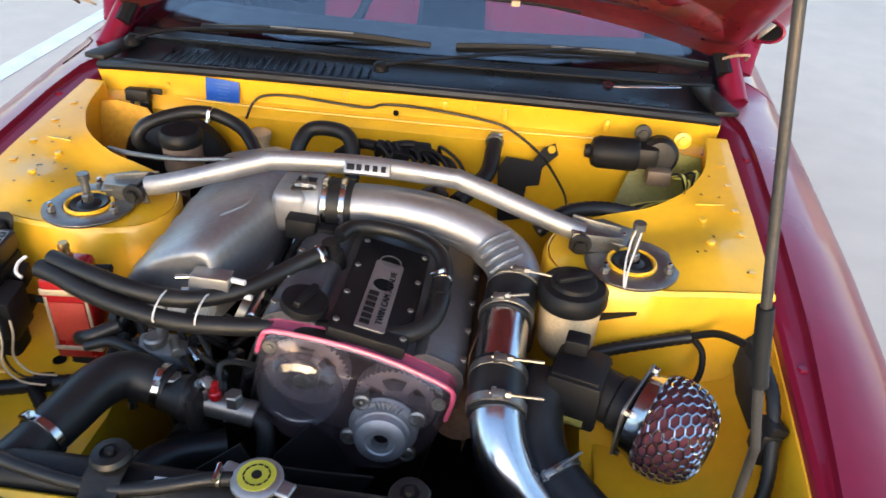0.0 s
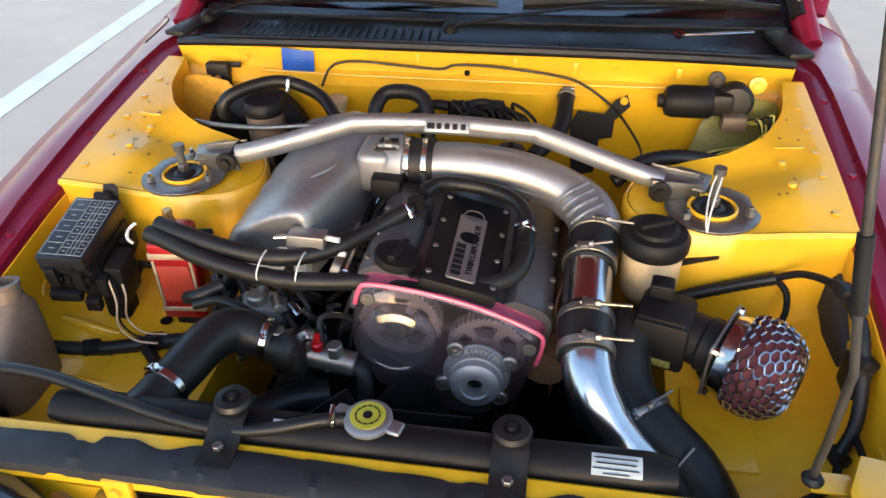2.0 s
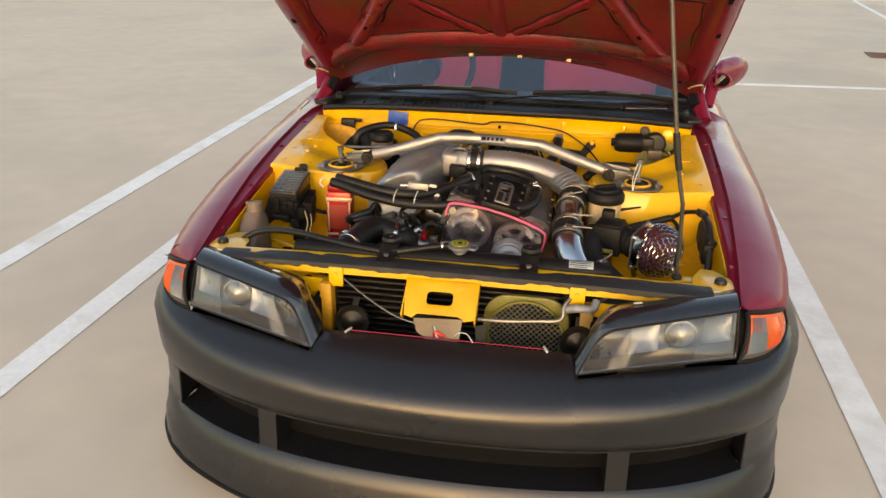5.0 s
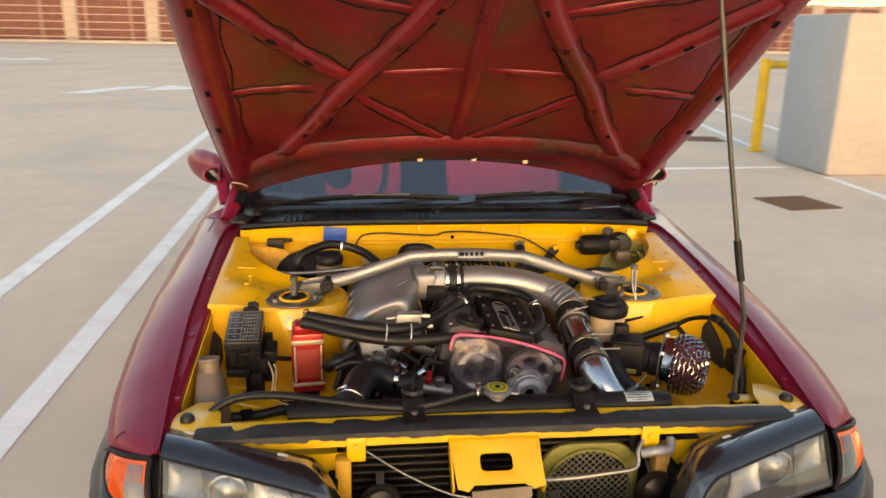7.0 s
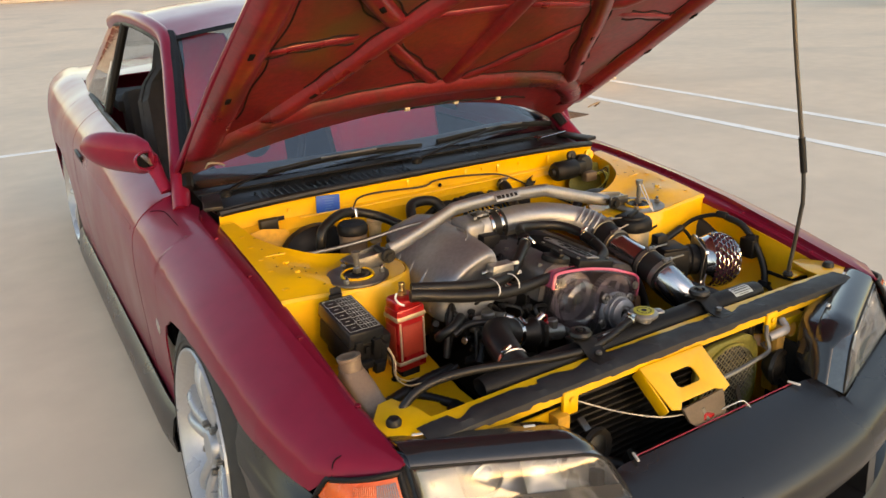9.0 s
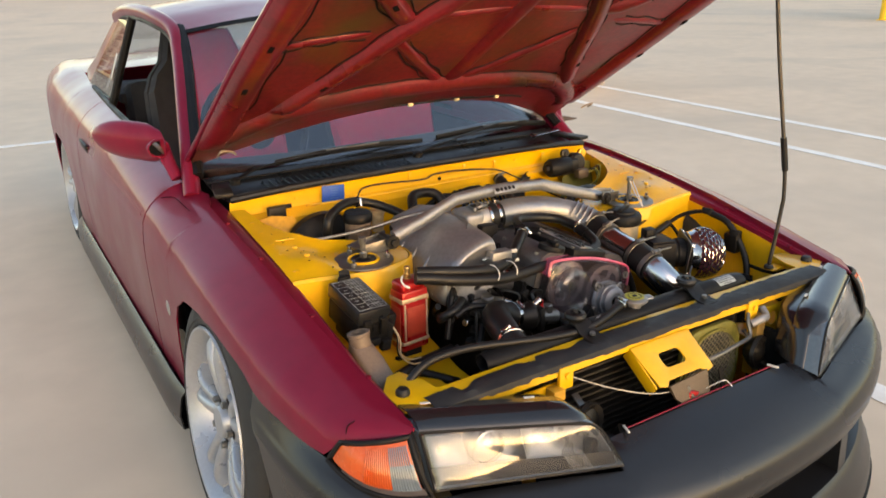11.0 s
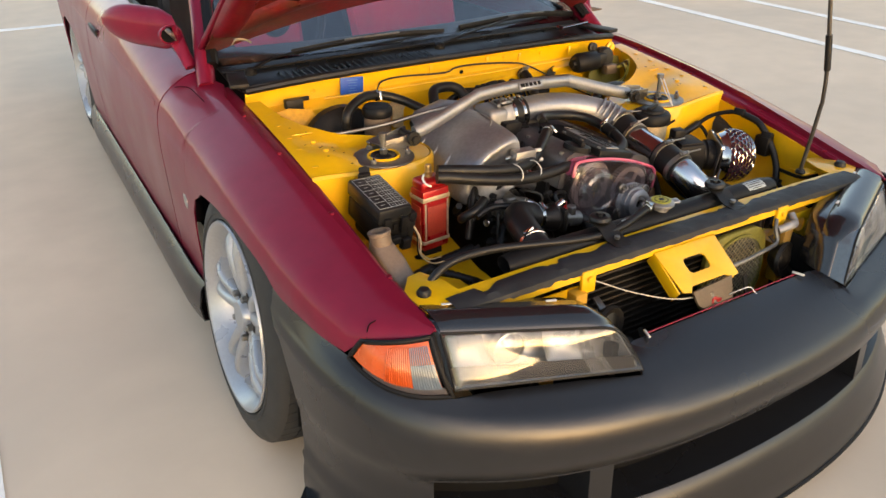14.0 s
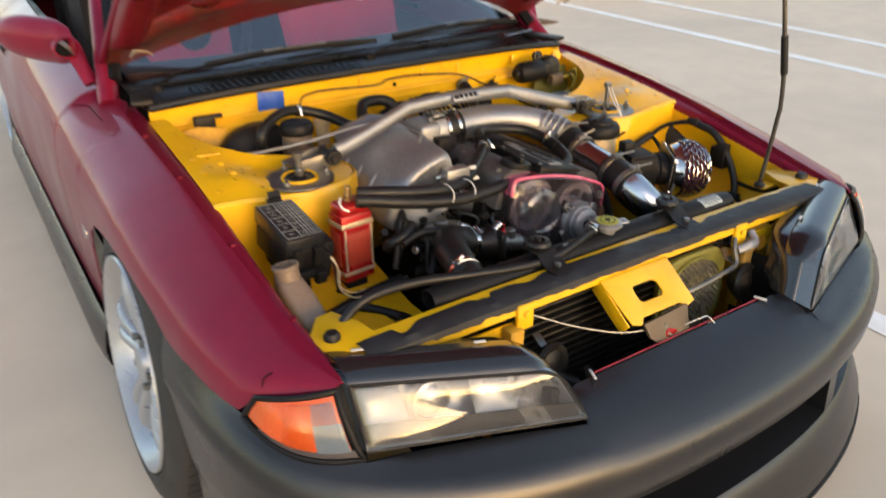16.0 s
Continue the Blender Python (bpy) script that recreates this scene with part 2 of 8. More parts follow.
def child(ob, parent):
    """Hangs a mesh built in world places under an empty that stands off the origin."""
    ob.parent = parent
    ob.matrix_parent_inverse = Matrix.Translation(-parent.location) if parent.parent is None else Matrix.Identity(4)
    return ob


def piece(name, bm, mat, top, label="", smooth=38):
    return child(part(name, bm, mat, None, label, smooth), top)


def box(size, m=None, bevel=0.0, seg=2, bm=None):
    own = bmesh.new()
    bmesh.ops.create_cube(own, size=1.0, matrix=Matrix.Diagonal((*size, 1)))
    if bevel:
        bmesh.ops.bevel(own, geom=own.edges[:], offset=bevel, segments=seg, affect="EDGES", profile=0.5)
    return merge(bm, own, m)


def merge(bm, own, m=None):
    if m is not None:
        bmesh.ops.transform(own, matrix=m, verts=own.verts)
    if bm is None:
        return own
    me = bpy.data.meshes.new("tmp")
    own.to_mesh(me)
    own.free()
    bm.from_mesh(me)
    bpy.data.meshes.remove(me)
    return bm


def lathe(profile, m=None, seg=24, bm=None, turn=360):
    """Turns (radius, height) pairs round the z axis."""
    own = bmesh.new()
    n = seg if turn == 360 else seg + 1
    rings = []
    for r, z in profile:
        rings.append([own.verts.new((max(r, 1e-5) * math.cos(radians(turn) * k / seg), max(r, 1e-5) * math.sin(radians(turn) * k / seg), z)) for k in range(n)])
    for a, b in zip(rings, rings[1:]):
        for k in range(seg):
            own.faces.new((a[k], a[(k + 1) % n], b[(k + 1) % n], b[k]))
    ring = profile[0] == profile[-1]
    if profile[0][0] > 1e-4 and turn == 360 and not ring:
        own.faces.new(rings[0])
    if profile[-1][0] > 1e-4 and turn == 360 and not ring:
        own.faces.new(rings[-1])
    bmesh.ops.remove_doubles(own, verts=own.verts, dist=2e-5)
    return merge(bm, own, m)


def cylinder(r, h, m=None, seg=20, bevel=0.0, bm=None):
    """A round bar along z, from 0 to h, with broken edges."""
    e = min(bevel, r * 0.5, h * 0.5)
    pts = [(r - e, 0), (r, e), (r, h - e), (r - e, h)] if e else [(r, 0), (r, h)]
    return lathe(pts, m, seg, bm)


def smooth_path(pts, res=6):
    pts = [Vector(p) for p in pts]
    if len(pts) < 3:
        return pts
    ext = [pts[0] * 2 - pts[1], *pts, pts[-1] * 2 - pts[-2]]
    out = []
    for k in range(1, len(ext) - 2):
        a, b, c, d = ext[k - 1 : k + 3]
        for s in range(res):
            t = s / res
            out.append(0.5 * ((2 * b) + (c - a) * t + (2 * a - 5 * b + 4 * c - d) * t * t + (3 * b - a - 3 * c + d) * t ** 3))
    out.append(pts[-1])
    return out


def tube(pts, r, seg=12, res=6, bm=None, flat=1.0, ridged=0.0, bore=0.0, raw=False):
    """A hose along smoothed points; r may be a list along the points. ridged: depth of corrugation; bore: an open, hollow end."""
    path = [Vector(p) for p in pts] if raw else smooth_path(pts, res)
    if isinstance(r, (int, float)):
        rad = [r] * len(path)
    else:
        rad = list(np.interp(np.linspace(0, 1, len(path)), np.linspace(0, 1, len(r)), r))
    own = bmesh.new()
    t = (path[1] - path[0]).normalized()
    side = t.cross(Vector((0, 0, 1)))
    side = (side if side.length > 0.05 else t.cross(Vector((0, 1, 0)))).normalized()
    rings = []
    for k, p in enumerate(path):
        t = (path[min(k + 1, len(path) - 1)] - path[max(k - 1, 0)]).normalized()
        side = (side - t * side.dot(t)).normalized()
        up = t.cross(side)
        q = rad[k] * (1 + (ridged if k % 2 else 0))
        rings.append([own.verts.new(p + side * (math.cos(2 * math.pi * j / seg) * q) + up * (math.sin(2 * math.pi * j / seg) * q * flat)) for j in range(seg)])
    for a, b in zip(rings, rings[1:]):
        for j in range(seg):
            own.faces.new((a[j], a[(j + 1) % seg], b[(j + 1) % seg], b[j]))
    own.faces.new(rings[0])
    own.faces.new(rings[-1])
    return merge(bm, own)


def grid(rows, thick=0.0, closed=False, bm=None, skip=None):
    """A sheet through rows of points; thick: its depth; skip(i, j): faces left out."""
    own = bmesh.new()
    vs = [[own.verts.new(p) for p in row] for row in rows]
    n = len(rows[0])
    for i in range(len(vs) - 1):
        for j in range(n if closed else n - 1):
            if skip and skip(i, j):
                continue
            try:
                own.faces.new((vs[i][j], vs[i][(j + 1) % n], vs[i + 1][(j + 1) % n], vs[i + 1][j]))
            except ValueError:
                pass
    loose = [v for v in own.verts if not v.link_faces]
    bmesh.ops.delete(own, geom=loose, context="VERTS")
    bmesh.ops.remove_doubles(own, verts=own.verts, dist=1e-5)
    bmesh.ops.recalc_face_normals(own, faces=own.faces)
    if thick:
        bmesh.ops.solidify(own, geom=own.faces[:], thickness=thick)
    return merge(bm, own)


def plate(outline, thick, m=None, holes=(), bevel=0.0, bm=None):
    """A flat plate in its own xy plane, with real holes, thick along z."""
    own = bmesh.new()
    edges = []
    for loop in (outline, *holes):
        vs = [own.verts.new((x, y, 0)) for x, y in loop]
        edges += [own.edges.new((a, b)) for a, b in zip(vs, vs[1:] + vs[:1])]
    bmesh.ops.triangle_fill(own, use_beauty=True, use_dissolve=False, edges=edges)
    r = bmesh.ops.extrude_face_region(own, geom=own.faces[:])
    bmesh.ops.translate(own, vec=(0, 0, thick), verts=[v for v in r["geom"] if isinstance(v, bmesh.types.BMVert)])
    if bevel:
        bmesh.ops.recalc_face_normals(own, faces=own.faces)
        sharp = [e for e in own.edges if len(e.link_faces) == 2 and e.calc_face_angle(0) > 1.0]
        bmesh.ops.bevel(own, geom=sharp, offset=bevel, segments=2, affect="EDGES", profile=0.5)
    return merge(bm, own, m)


def rounded(w, h, r, n=5):
    """A rectangle with round corners, centred."""
    out = []
    for cx, cy, a in ((w / 2 - r, h / 2 - r, 0), (-w / 2 + r, h / 2 - r, 90), (-w / 2 + r, -h / 2 + r, 180), (w / 2 - r, -h / 2 + r, 270)):
        out += [(cx + r * math.cos(radians(a + 90 * k / n)), cy + r * math.sin(radians(a + 90 * k / n))) for k in range(n + 1)]
    return out


def circle(r, n=20, cx=0.0, cy=0.0):
    return [(cx + r * math.cos(2 * math.pi * k / n), cy + r * math.sin(2 * math.pi * k / n)) for k in range(n)]


def along(a, b):
    """The pose at a whose z axis points to b."""
    a, b = Vector(a), Vector(b)
    return Matrix.Translation(a) @ (b - a).to_track_quat("Z", "Y").to_matrix().to_4x4()


def rod_between(a, b, r, seg=12, bevel=0.0, bm=None):
    return cylinder(r, (Vector(b) - Vector(a)).length, along(a, b), seg, bevel, bm)


def struts(pairs, r, sides=4):
    """Many thin bars in one mesh, each from a to b."""
    own = bmesh.new()
    for a, b in pairs:
        a, b = Vector(a), Vector(b)
        t = (b - a).normalized()
        s = t.cross(Vector((0.31, 0.47, 0.83))).normalized() * r
        u = t.cross(s)
        ring = [s * math.cos(2 * math.pi * k / sides) + u * math.sin(2 * math.pi * k / sides) for k in range(sides)]
        va, vb = [own.verts.new(a + q) for q in ring], [own.verts.new(b + q) for q in ring]
        for k in range(sides):
            own.faces.new((va[k], va[(k + 1) % sides], vb[(k + 1) % sides], vb[k]))
        own.faces.new(va)
        own.faces.new(vb)
    return own


def lerp_table(table, y):
    """Rows of (y, values): the values at y on straight lines between the rows."""
    ys = [r[0] for r in table]
    arr = np.array([np.ravel(r[1]) for r in table], float)
    return np.array([np.interp(y, ys, arr[:, k]) for k in range(arr.shape[1])]).reshape(-1, len(table[0][1][0]))


def bolt(top, at, axis=(0, 0, 1), r=0.007, h=0.006, mat=None, name="bolt", label=""):
    """A hexagon head on a washer."""
    a = Vector(at)
    m = along(a, a + Vector(axis))
    bm = cylinder(r * 1.5, 0.0016, m, 16)
    cylinder(r, h, m @ pose(0, 0, 0.0016), 6, 0.0012, bm)
    return piece(name, bm, mat or STEEL, top, label)


def clamp(at, axis, r, width=0.012, mat=None, top=None, screw=(0, 0, 1), name="hose_clamp", long=0.0):
    """A steel band round a pipe with its screw housing; long: a T-bolt of that length."""
    a, ax = Vector(at), Vector(axis).normalized()
    m = along(a - ax * width / 2, a + ax * width / 2)
    bm = lathe([(r, 0), (r + 0.0016, 0.001), (r + 0.0016, width - 0.001), (r, width)], m, 28)
    s = Vector(screw)
    s = (s - ax * s.dot(ax)).normalized()
    side = s.cross(ax) if long else ax.cross(s)
    c = a + s * (r + 0.004)
    rot = Matrix((ax.cross(s), ax, s)).transposed().to_4x4()
    box((0.018, width * 0.9, 0.008), Matrix.Translation(c) @ rot, 0.002, 2, bm)
    if long:
        rod_between(c - side * 0.012, c + side * long, 0.0023, 8, 0.0, bm)
        rod_between(c + side * 0.010, c + side * 0.017, 0.0055, 6, 0.0, bm)
        rod_between(c - side * 0.006 - ax * width * 0.6, c - side * 0.006 + ax * width * 0.6, 0.0035, 8, 0.0, bm)
    else:
        rod_between(c + side * 0.006, c + side * 0.015, 0.0042, 6, 0.0, bm)
    return piece(name, bm, mat or CHROME, top)


# ---- the deck and what stands on it ----
def deck_height(y):
    return float(np.interp(y, [18, 46, 60], [0.0, 0.55, 0.62]))


def build_ground():
    ys = [-600, -60, -12, -6, 0, 6, 12, 18, 25, 32, 39, 46, 60, 120, 900]
    xs = [-900, -80, -30, -12, -6, 0, 6, 12, 30, 80, 900]
    tagged(part("ground", grid([[(x, y, deck_height(y)) for x in xs] for y in ys]), DECK), "sealed beige concrete parking deck with faint stains", "ground", kind="structure")


def stripe(a, b, width=0.10, name="parking_line", label="worn white parking stripe painted on the deck"):
    a, b = Vector((*a, 0)), Vector((*b, 0))
    n = max(2, int((b - a).length / 1.2))
    d = (b - a).normalized()
    s = Vector((-d.y, d.x, 0)) * width / 2
    rows = []
    for k in range(n + 1):
        p = a.lerp(b, k / n)
        z = deck_height(p.y) + 0.004
        rows.append([(*(p - s * (1 + 0.05 * math.sin(k * 2.1))).xy, z), (*(p + s * (1 + 0.05 * math.cos(k * 1.7))).xy, z)])
    tagged(part(name, grid(rows, 0.002), LINE), label, "parking line", "parking lines", "structure")


build_ground()
stripe((-1.42, -3.2), (-1.70, 13.6), 0.11)
stripe((-2.02, -3.2), (-2.48, 13.7), 0.11)
stripe((-1.62, 13.65), (-2.55, 13.75), 0.10)
stripe((1.04, -3.2), (1.455, 5.66), 0.11)
stripe((1.35, 5.64), (4.3, 5.82), 0.10)
stripe((-1.58, 5.70), (1.33, 5.60), 0.10)
stripe((3.95, -1.5), (4.42, 5.2), 0.10)
stripe((4.82, -1.5), (5.35, 5.5), 0.10)
stripe((3.72, -3.4), (3.95, -1.52), 0.10)
stripe((-7.5, 38.0), (-6.6, 45.0), 0.12)
stripe((6.57, 17.8), (4.75, 7.3), 0.10)
stripe((7.70, 18.1), (5.85, 7.5), 0.10)
stripe((6.60, 17.85), (7.66, 18.08), 0.10)


def arrow_mark(m):
    """A painted turn arrow: a broad head and, with a gap, its bent tail."""
    top = thing("arrow_marking", "faded white turn arrow painted on the deck", "road marking", tuple(m.translation), "direction arrows", kind="structure")
    piece("arrow_head", plate([(0.0, -0.95), (1.40, -0.05), (0.12, 1.05)], 0.002, m), LINE, top)
    piece("arrow_tail", plate([(-1.45, -1.85), (-0.85, -1.85), (-0.45, -0.45), (-0.10, 0.08), (-0.10, 0.58), (-0.75, 0.40)], 0.002, m), LINE, top)


arrow_mark(pose(-5.2, 17.0, 0.006))
arrow_mark(pose(-13.0, 28.6, deck_height(28.6) + 0.006, math.degrees(math.atan(0.55 / 28))))


def build_drain(x, y, turn=8, wide=1.0):
    def lay(dx, dy, z):
        return pose(x, y, z, 0, 0, turn) @ Matrix.Diagonal((wide, 1, 1, 1)) @ pose(dx, dy, 0)
    top = thing("drain_grate", "rusty square steel drain grate set in the deck", "drain", (x, y, 0))
    bm = plate(rounded(0.50, 0.50, 0.01), 0.006, lay(0, 0, 0.002), [rounded(0.44, 0.44, 0.005)])
    piece("frame", bm, RUST, top)
    for k in range(11):
        piece("bar", box((0.44, 0.022, 0.008), lay(0, -0.20 + 0.04 * k, 0.006), 0.002), RUST, top)
    piece("pit", box((0.44, 0.44, 0.003), lay(0, 0, 0.004)), DARK, top)


build_drain(3.40, 4.02)
build_drain(4.25, 8.15, -8, 1.7)


PILLAR = 1.60


def build_pillar():
    top = thing("concrete_pillar", "low concrete block wall, grey paint on one face, bare tan on the other", "pillar", (5.1, 5.75, 0), kind="structure")
    piece("shaft", box((0.97, 1.0, PILLAR), pose(4.96, 5.80, PILLAR / 2), 0.02), CONCRETE, top)
    piece("painted_face", box((0.012, 0.99, PILLAR - 0.03), pose(4.47, 5.80, PILLAR / 2), 0.003), GREY_PAINT, top, "grey painted face")
    for z in (0.52, 1.05):
        piece("board_mark", box((1.22, 0.006, 0.012), pose(5.10, 5.298, z), 0.002), CONCRETE, top)


build_pillar()


def build_bollard(x, y):
    top = thing("guard_post", "yellow painted steel guard post with a short top rail", "bollard", (x, y, 0))
    piece("post", cylinder(0.062, 1.12, pose(x, y, 0), 24, 0.01), SAFETY, top)
    piece("rail", rod_between((x, y, 1.05), (x + 0.55, y + 0.1, 1.05), 0.05, 20, 0.008), SAFETY, top)
    piece("base_plate", box((0.20, 0.20, 0.012), pose(x, y, 0.008), 0.003), SAFETY, top)


build_bollard(4.62, 7.05)


def build_guard_frame(x, y, turn):
    """Three posts joined by rails, at the foot of the further pillar."""
    z = deck_height(y)
    top = thing("guard_rail", "yellow painted steel guard rail of three posts before a pillar", "guard rail", (x, y, z))
    c, s = math.cos(radians(turn)), math.sin(radians(turn))
    feet = [(x, y), (x + 0.92 * c, y + 0.92 * s), (x + 0.50 * c - 1.1 * s, y + 0.50 * s + 1.1 * c)]
    for px, py in feet:
        piece("post", cylinder(0.095, 1.85, pose(px, py, z), 24, 0.01), SAFETY, top)
        piece("base_plate", box((0.30, 0.30, 0.012), pose(px, py, z + 0.008, 0, 0, turn), 0.003), SAFETY, top)
    for i, j in ((0, 1), (1, 2), (2, 0)):
        piece("rail", rod_between((*feet[i], z + 1.55), (*feet[j], z + 1.55), 0.075, 20, 0.008), SAFETY, top)
    pillar = thing("concrete_pillar", "tall concrete pillar with a grey painted face beside yellow guard rail", "pillar", (x + 1.9 * c, y + 1.9 * s, z), kind="structure")
    piece("shaft", box((1.45, 1.2, 4.8), pose(x + 1.95 * c - 0.7 * s, y + 1.95 * s + 0.7 * c, z + 2.4, 0, 0, turn), 0.02), CONCRETE, pillar)
    piece("painted_face", box((1.43, 0.012, 4.76), pose(x + 1.95 * c - 0.09 * s, y + 1.95 * s + 0.09 * c, z + 2.4, 0, 0, turn), 0.003), GREY_PAINT, pillar, "grey painted face")


build_guard_frame(19.4, 9.7, -62)


def brick_material():
    m = bpy.data.materials.new("red brick wall")
    m.use_nodes = True
    nt = m.node_tree
    b = nt.nodes["Principled BSDF"]
    b.inputs["Roughness"].default_value = 0.85
    tc, br, mp, sw = (nt.nodes.new(k) for k in ("ShaderNodeTexCoord", "ShaderNodeTexBrick", "ShaderNodeMapping", "ShaderNodeVectorMath"))
    mp.inputs["Rotation"].default_value = (radians(90), 0, 0)
    nt.links.new(tc.outputs["Object"], mp.inputs[0])
    nt.links.new(mp.outputs[0], br.inputs["Vector"])
    br.inputs["Color1"].default_value, br.inputs["Color2"].default_value, br.inputs["Mortar"].default_value = (0.20, 0.060, 0.042, 1), (0.13, 0.042, 0.032, 1), (0.24, 0.15, 0.12, 1)
    br.inputs["Scale"].default_value, br.inputs["Mortar Size"].default_value = 1.0, 0.012
    br.inputs["Brick Width"].default_value, br.inputs["Row Height"].default_value = 0.25, 0.09
    nt.links.new(br.outputs["Color"], b.inputs["Base Color"])
    bp = nt.nodes.new("ShaderNodeBump")
    bp.inputs["Strength"].default_value = 0.4
    nt.links.new(br.outputs["Fac"], bp.inputs["Height"])
    nt.nodes.remove(sw)
    return m


BRICK = brick_material()
ROSE = material("faded pink rail paint", (0.42, 0.30, 0.25), 0.6, 0.0, 0.15, 2.0)


def build_far_wall():
    y0, z0 = 46.0, deck_height(46)
    top = thing("wall_far", "long red brick wall with pale piers behind faded pink rails", "wall", (-12, y0, z0), kind="structure")
    piece("brickwork", box((123, 0.4, 3.0), pose(35.5, y0 + 0.3, z0 + 1.5)), BRICK, top)
    for k in range(27):
        x = -26.2 + 4.6 * k
        piece("pier", box((0.75, 0.5, 3.1), pose(x, y0 + 0.15, z0 + 1.55), 0.03), CONCRETE, top)
    for k in range(9):
        piece("rail", box((123, 0.05, 0.06), pose(35.5, y0 - 0.45, z0 + 0.35 + 0.42 * k), 0.01), ROSE, top)
    for k in range(50):
        piece("rail_post", box((0.07, 0.07, 3.8), pose(-26 + 2.5 * k, y0 - 0.38, z0 + 1.9), 0.01), ROSE, top)
    piece("kerb", box((123, 0.5, 0.16), pose(35.5, y0 - 0.5, z0 + 0.08), 0.02), CONCRETE, top)


build_far_wall()


def build_parapet(a, b):
    """A low concrete wall along the deck's edge, with a steel railing on it."""
    a, b = Vector((*a, 0)), Vector((*b, 0))
    d, turn = (b - a), math.degrees(math.atan2(b.y - a.y, b.x - a.x))
    mid_p = (a + b) / 2
    top = thing("wall_parapet", "grey concrete parapet carrying a faded steel railing", "wall", tuple(a), kind="structure")
    piece("wall", box((d.length, 0.25, 1.75), pose(mid_p.x, mid_p.y, 0.62, 0, 0, turn), 0.02), CONCRETE, top)
    for z in (1.70, 1.98, 2.26):
        piece("rail", box((d.length, 0.05, 0.06), pose(mid_p.x, mid_p.y, z, 0, 0, turn), 0.01), ROSE, top)
    for k in range(15):
        p = a.lerp(b, (k + 0.5) / 15)
        piece("rail_post", box((0.08, 0.08, 0.85), pose(p.x, p.y, 1.87, 0, 0, turn), 0.01), ROSE, top)
    for f in (0.93, 0.985):
        p = a.lerp(b, f)
        piece("end_pier", box((0.7, 0.7, 2.6), pose(p.x + 0.5, p.y, 1.3, 0, 0, turn), 0.03), CONCRETE, top)


build_parapet((-14.0, 13.0), (-24.8, 39.5))
tagged(part("wall_behind", box((90, 0.3, 1.15), pose(0, -24, 0.575), 0.02), CONCRETE), "low concrete parapet closing the deck", "wall", kind="structure")
tagged(part("wall_side", box((0.3, 70, 1.15), pose(-40, 11, 0.575), 0.02), CONCRETE), "low concrete parapet closing the deck", "wall", kind="structure")

# ---- the car: outer body ----
car = thing("car", "burgundy two-door coupe with matte black bumper, bonnet propped open", "car")

SIDE = [
    (-0.625, [(.650, .583), (.654, .582), (.658, .580), (.662, .577), (.665, .572), (.666, .560), (.666, .530)]),
    (-0.60, [(.650, .589), (.664, .587), (.680, .582), (.692, .574), (.700, .564), (.703, .550), (.704, .500)]),
    (-0.55, [(.650, .601), (.685, .597), (.722, .585), (.746, .570), (.761, .551), (.768, .525), (.770, .480)]),
    (-0.45, [(.652, .623), (.690, .617), (.735, .600), (.772, .580), (.790, .556), (.797, .525), (.798, .480)]),
    (-0.35, [(.652, .645), (.695, .638), (.750, .617), (.790, .594), (.809, .566), (.815, .525), (.817, .400)]),
    (-0.15, [(.652, .682), (.700, .674), (.760, .651), (.806, .623), (.826, .590), (.833, .530), (.837, .400)]),
    (0.05, [(.652, .712), (.702, .704), (.765, .679), (.813, .648), (.831, .612), (.837, .530), (.838, .400)]),
    (0.30, [(.652, .738), (.704, .731), (.768, .705), (.816, .672), (.835, .632), (.841, .540), (.835, .200)]),
    (0.50, [(.665, .752), (.712, .747), (.775, .721), (.819, .688), (.837, .645), (.843, .540), (.835, .200)]),
    (0.62, [(.712, .760), (.750, .749), (.796, .721), (.827, .687), (.841, .642), (.846, .530), (.836, .200)]),
    (1.20, [(.722, .820), (.756, .806), (.804, .768), (.835, .716), (.848, .645), (.851, .500), (.840, .200)]),
    (1.85, [(.716, .845), (.752, .829), (.806, .786), (.839, .730), (.850, .645), (.852, .490), (.840, .200)]),
    (2.30, [(.694, .860), (.738, .846), (.802, .802), (.840, .738), (.851, .650), (.852, .490), (.840, .220)]),
    (2.62, [(.672, .870), (.722, .857), (.796, .812), (.840, .744), (.850, .655), (.850, .500), (.840, .300)]),
    (3.00, [(.650, .880), (.710, .876), (.790, .830), (.832, .748), (.840, .650), (.840, .500), (.830, .250)]),
    (3.40, [(.620, .880), (.680, .876), (.760, .826), (.800, .738), (.810, .620), (.810, .450), (.790, .220)]),
    (3.55, [(.580, .865), (.630, .860), (.700, .800), (.740, .700), (.750, .600), (.750, .450), (.740, .250)]),
]


def side_bottom(y):
    z = float(np.interp(y, [-.63, -.60, -.548, -.528, -.40, -.25], [.574, .564, .551, .511, .520, .529])) if y < -0.25 else 0.215
    for c in (0.0, 2.615):
        if abs(y - c) < 0.345:
            z = max(z, 0.300 + 0.275 * (1 - abs((y - c) / 0.345) ** 3) ** (1 / 3))
    return z


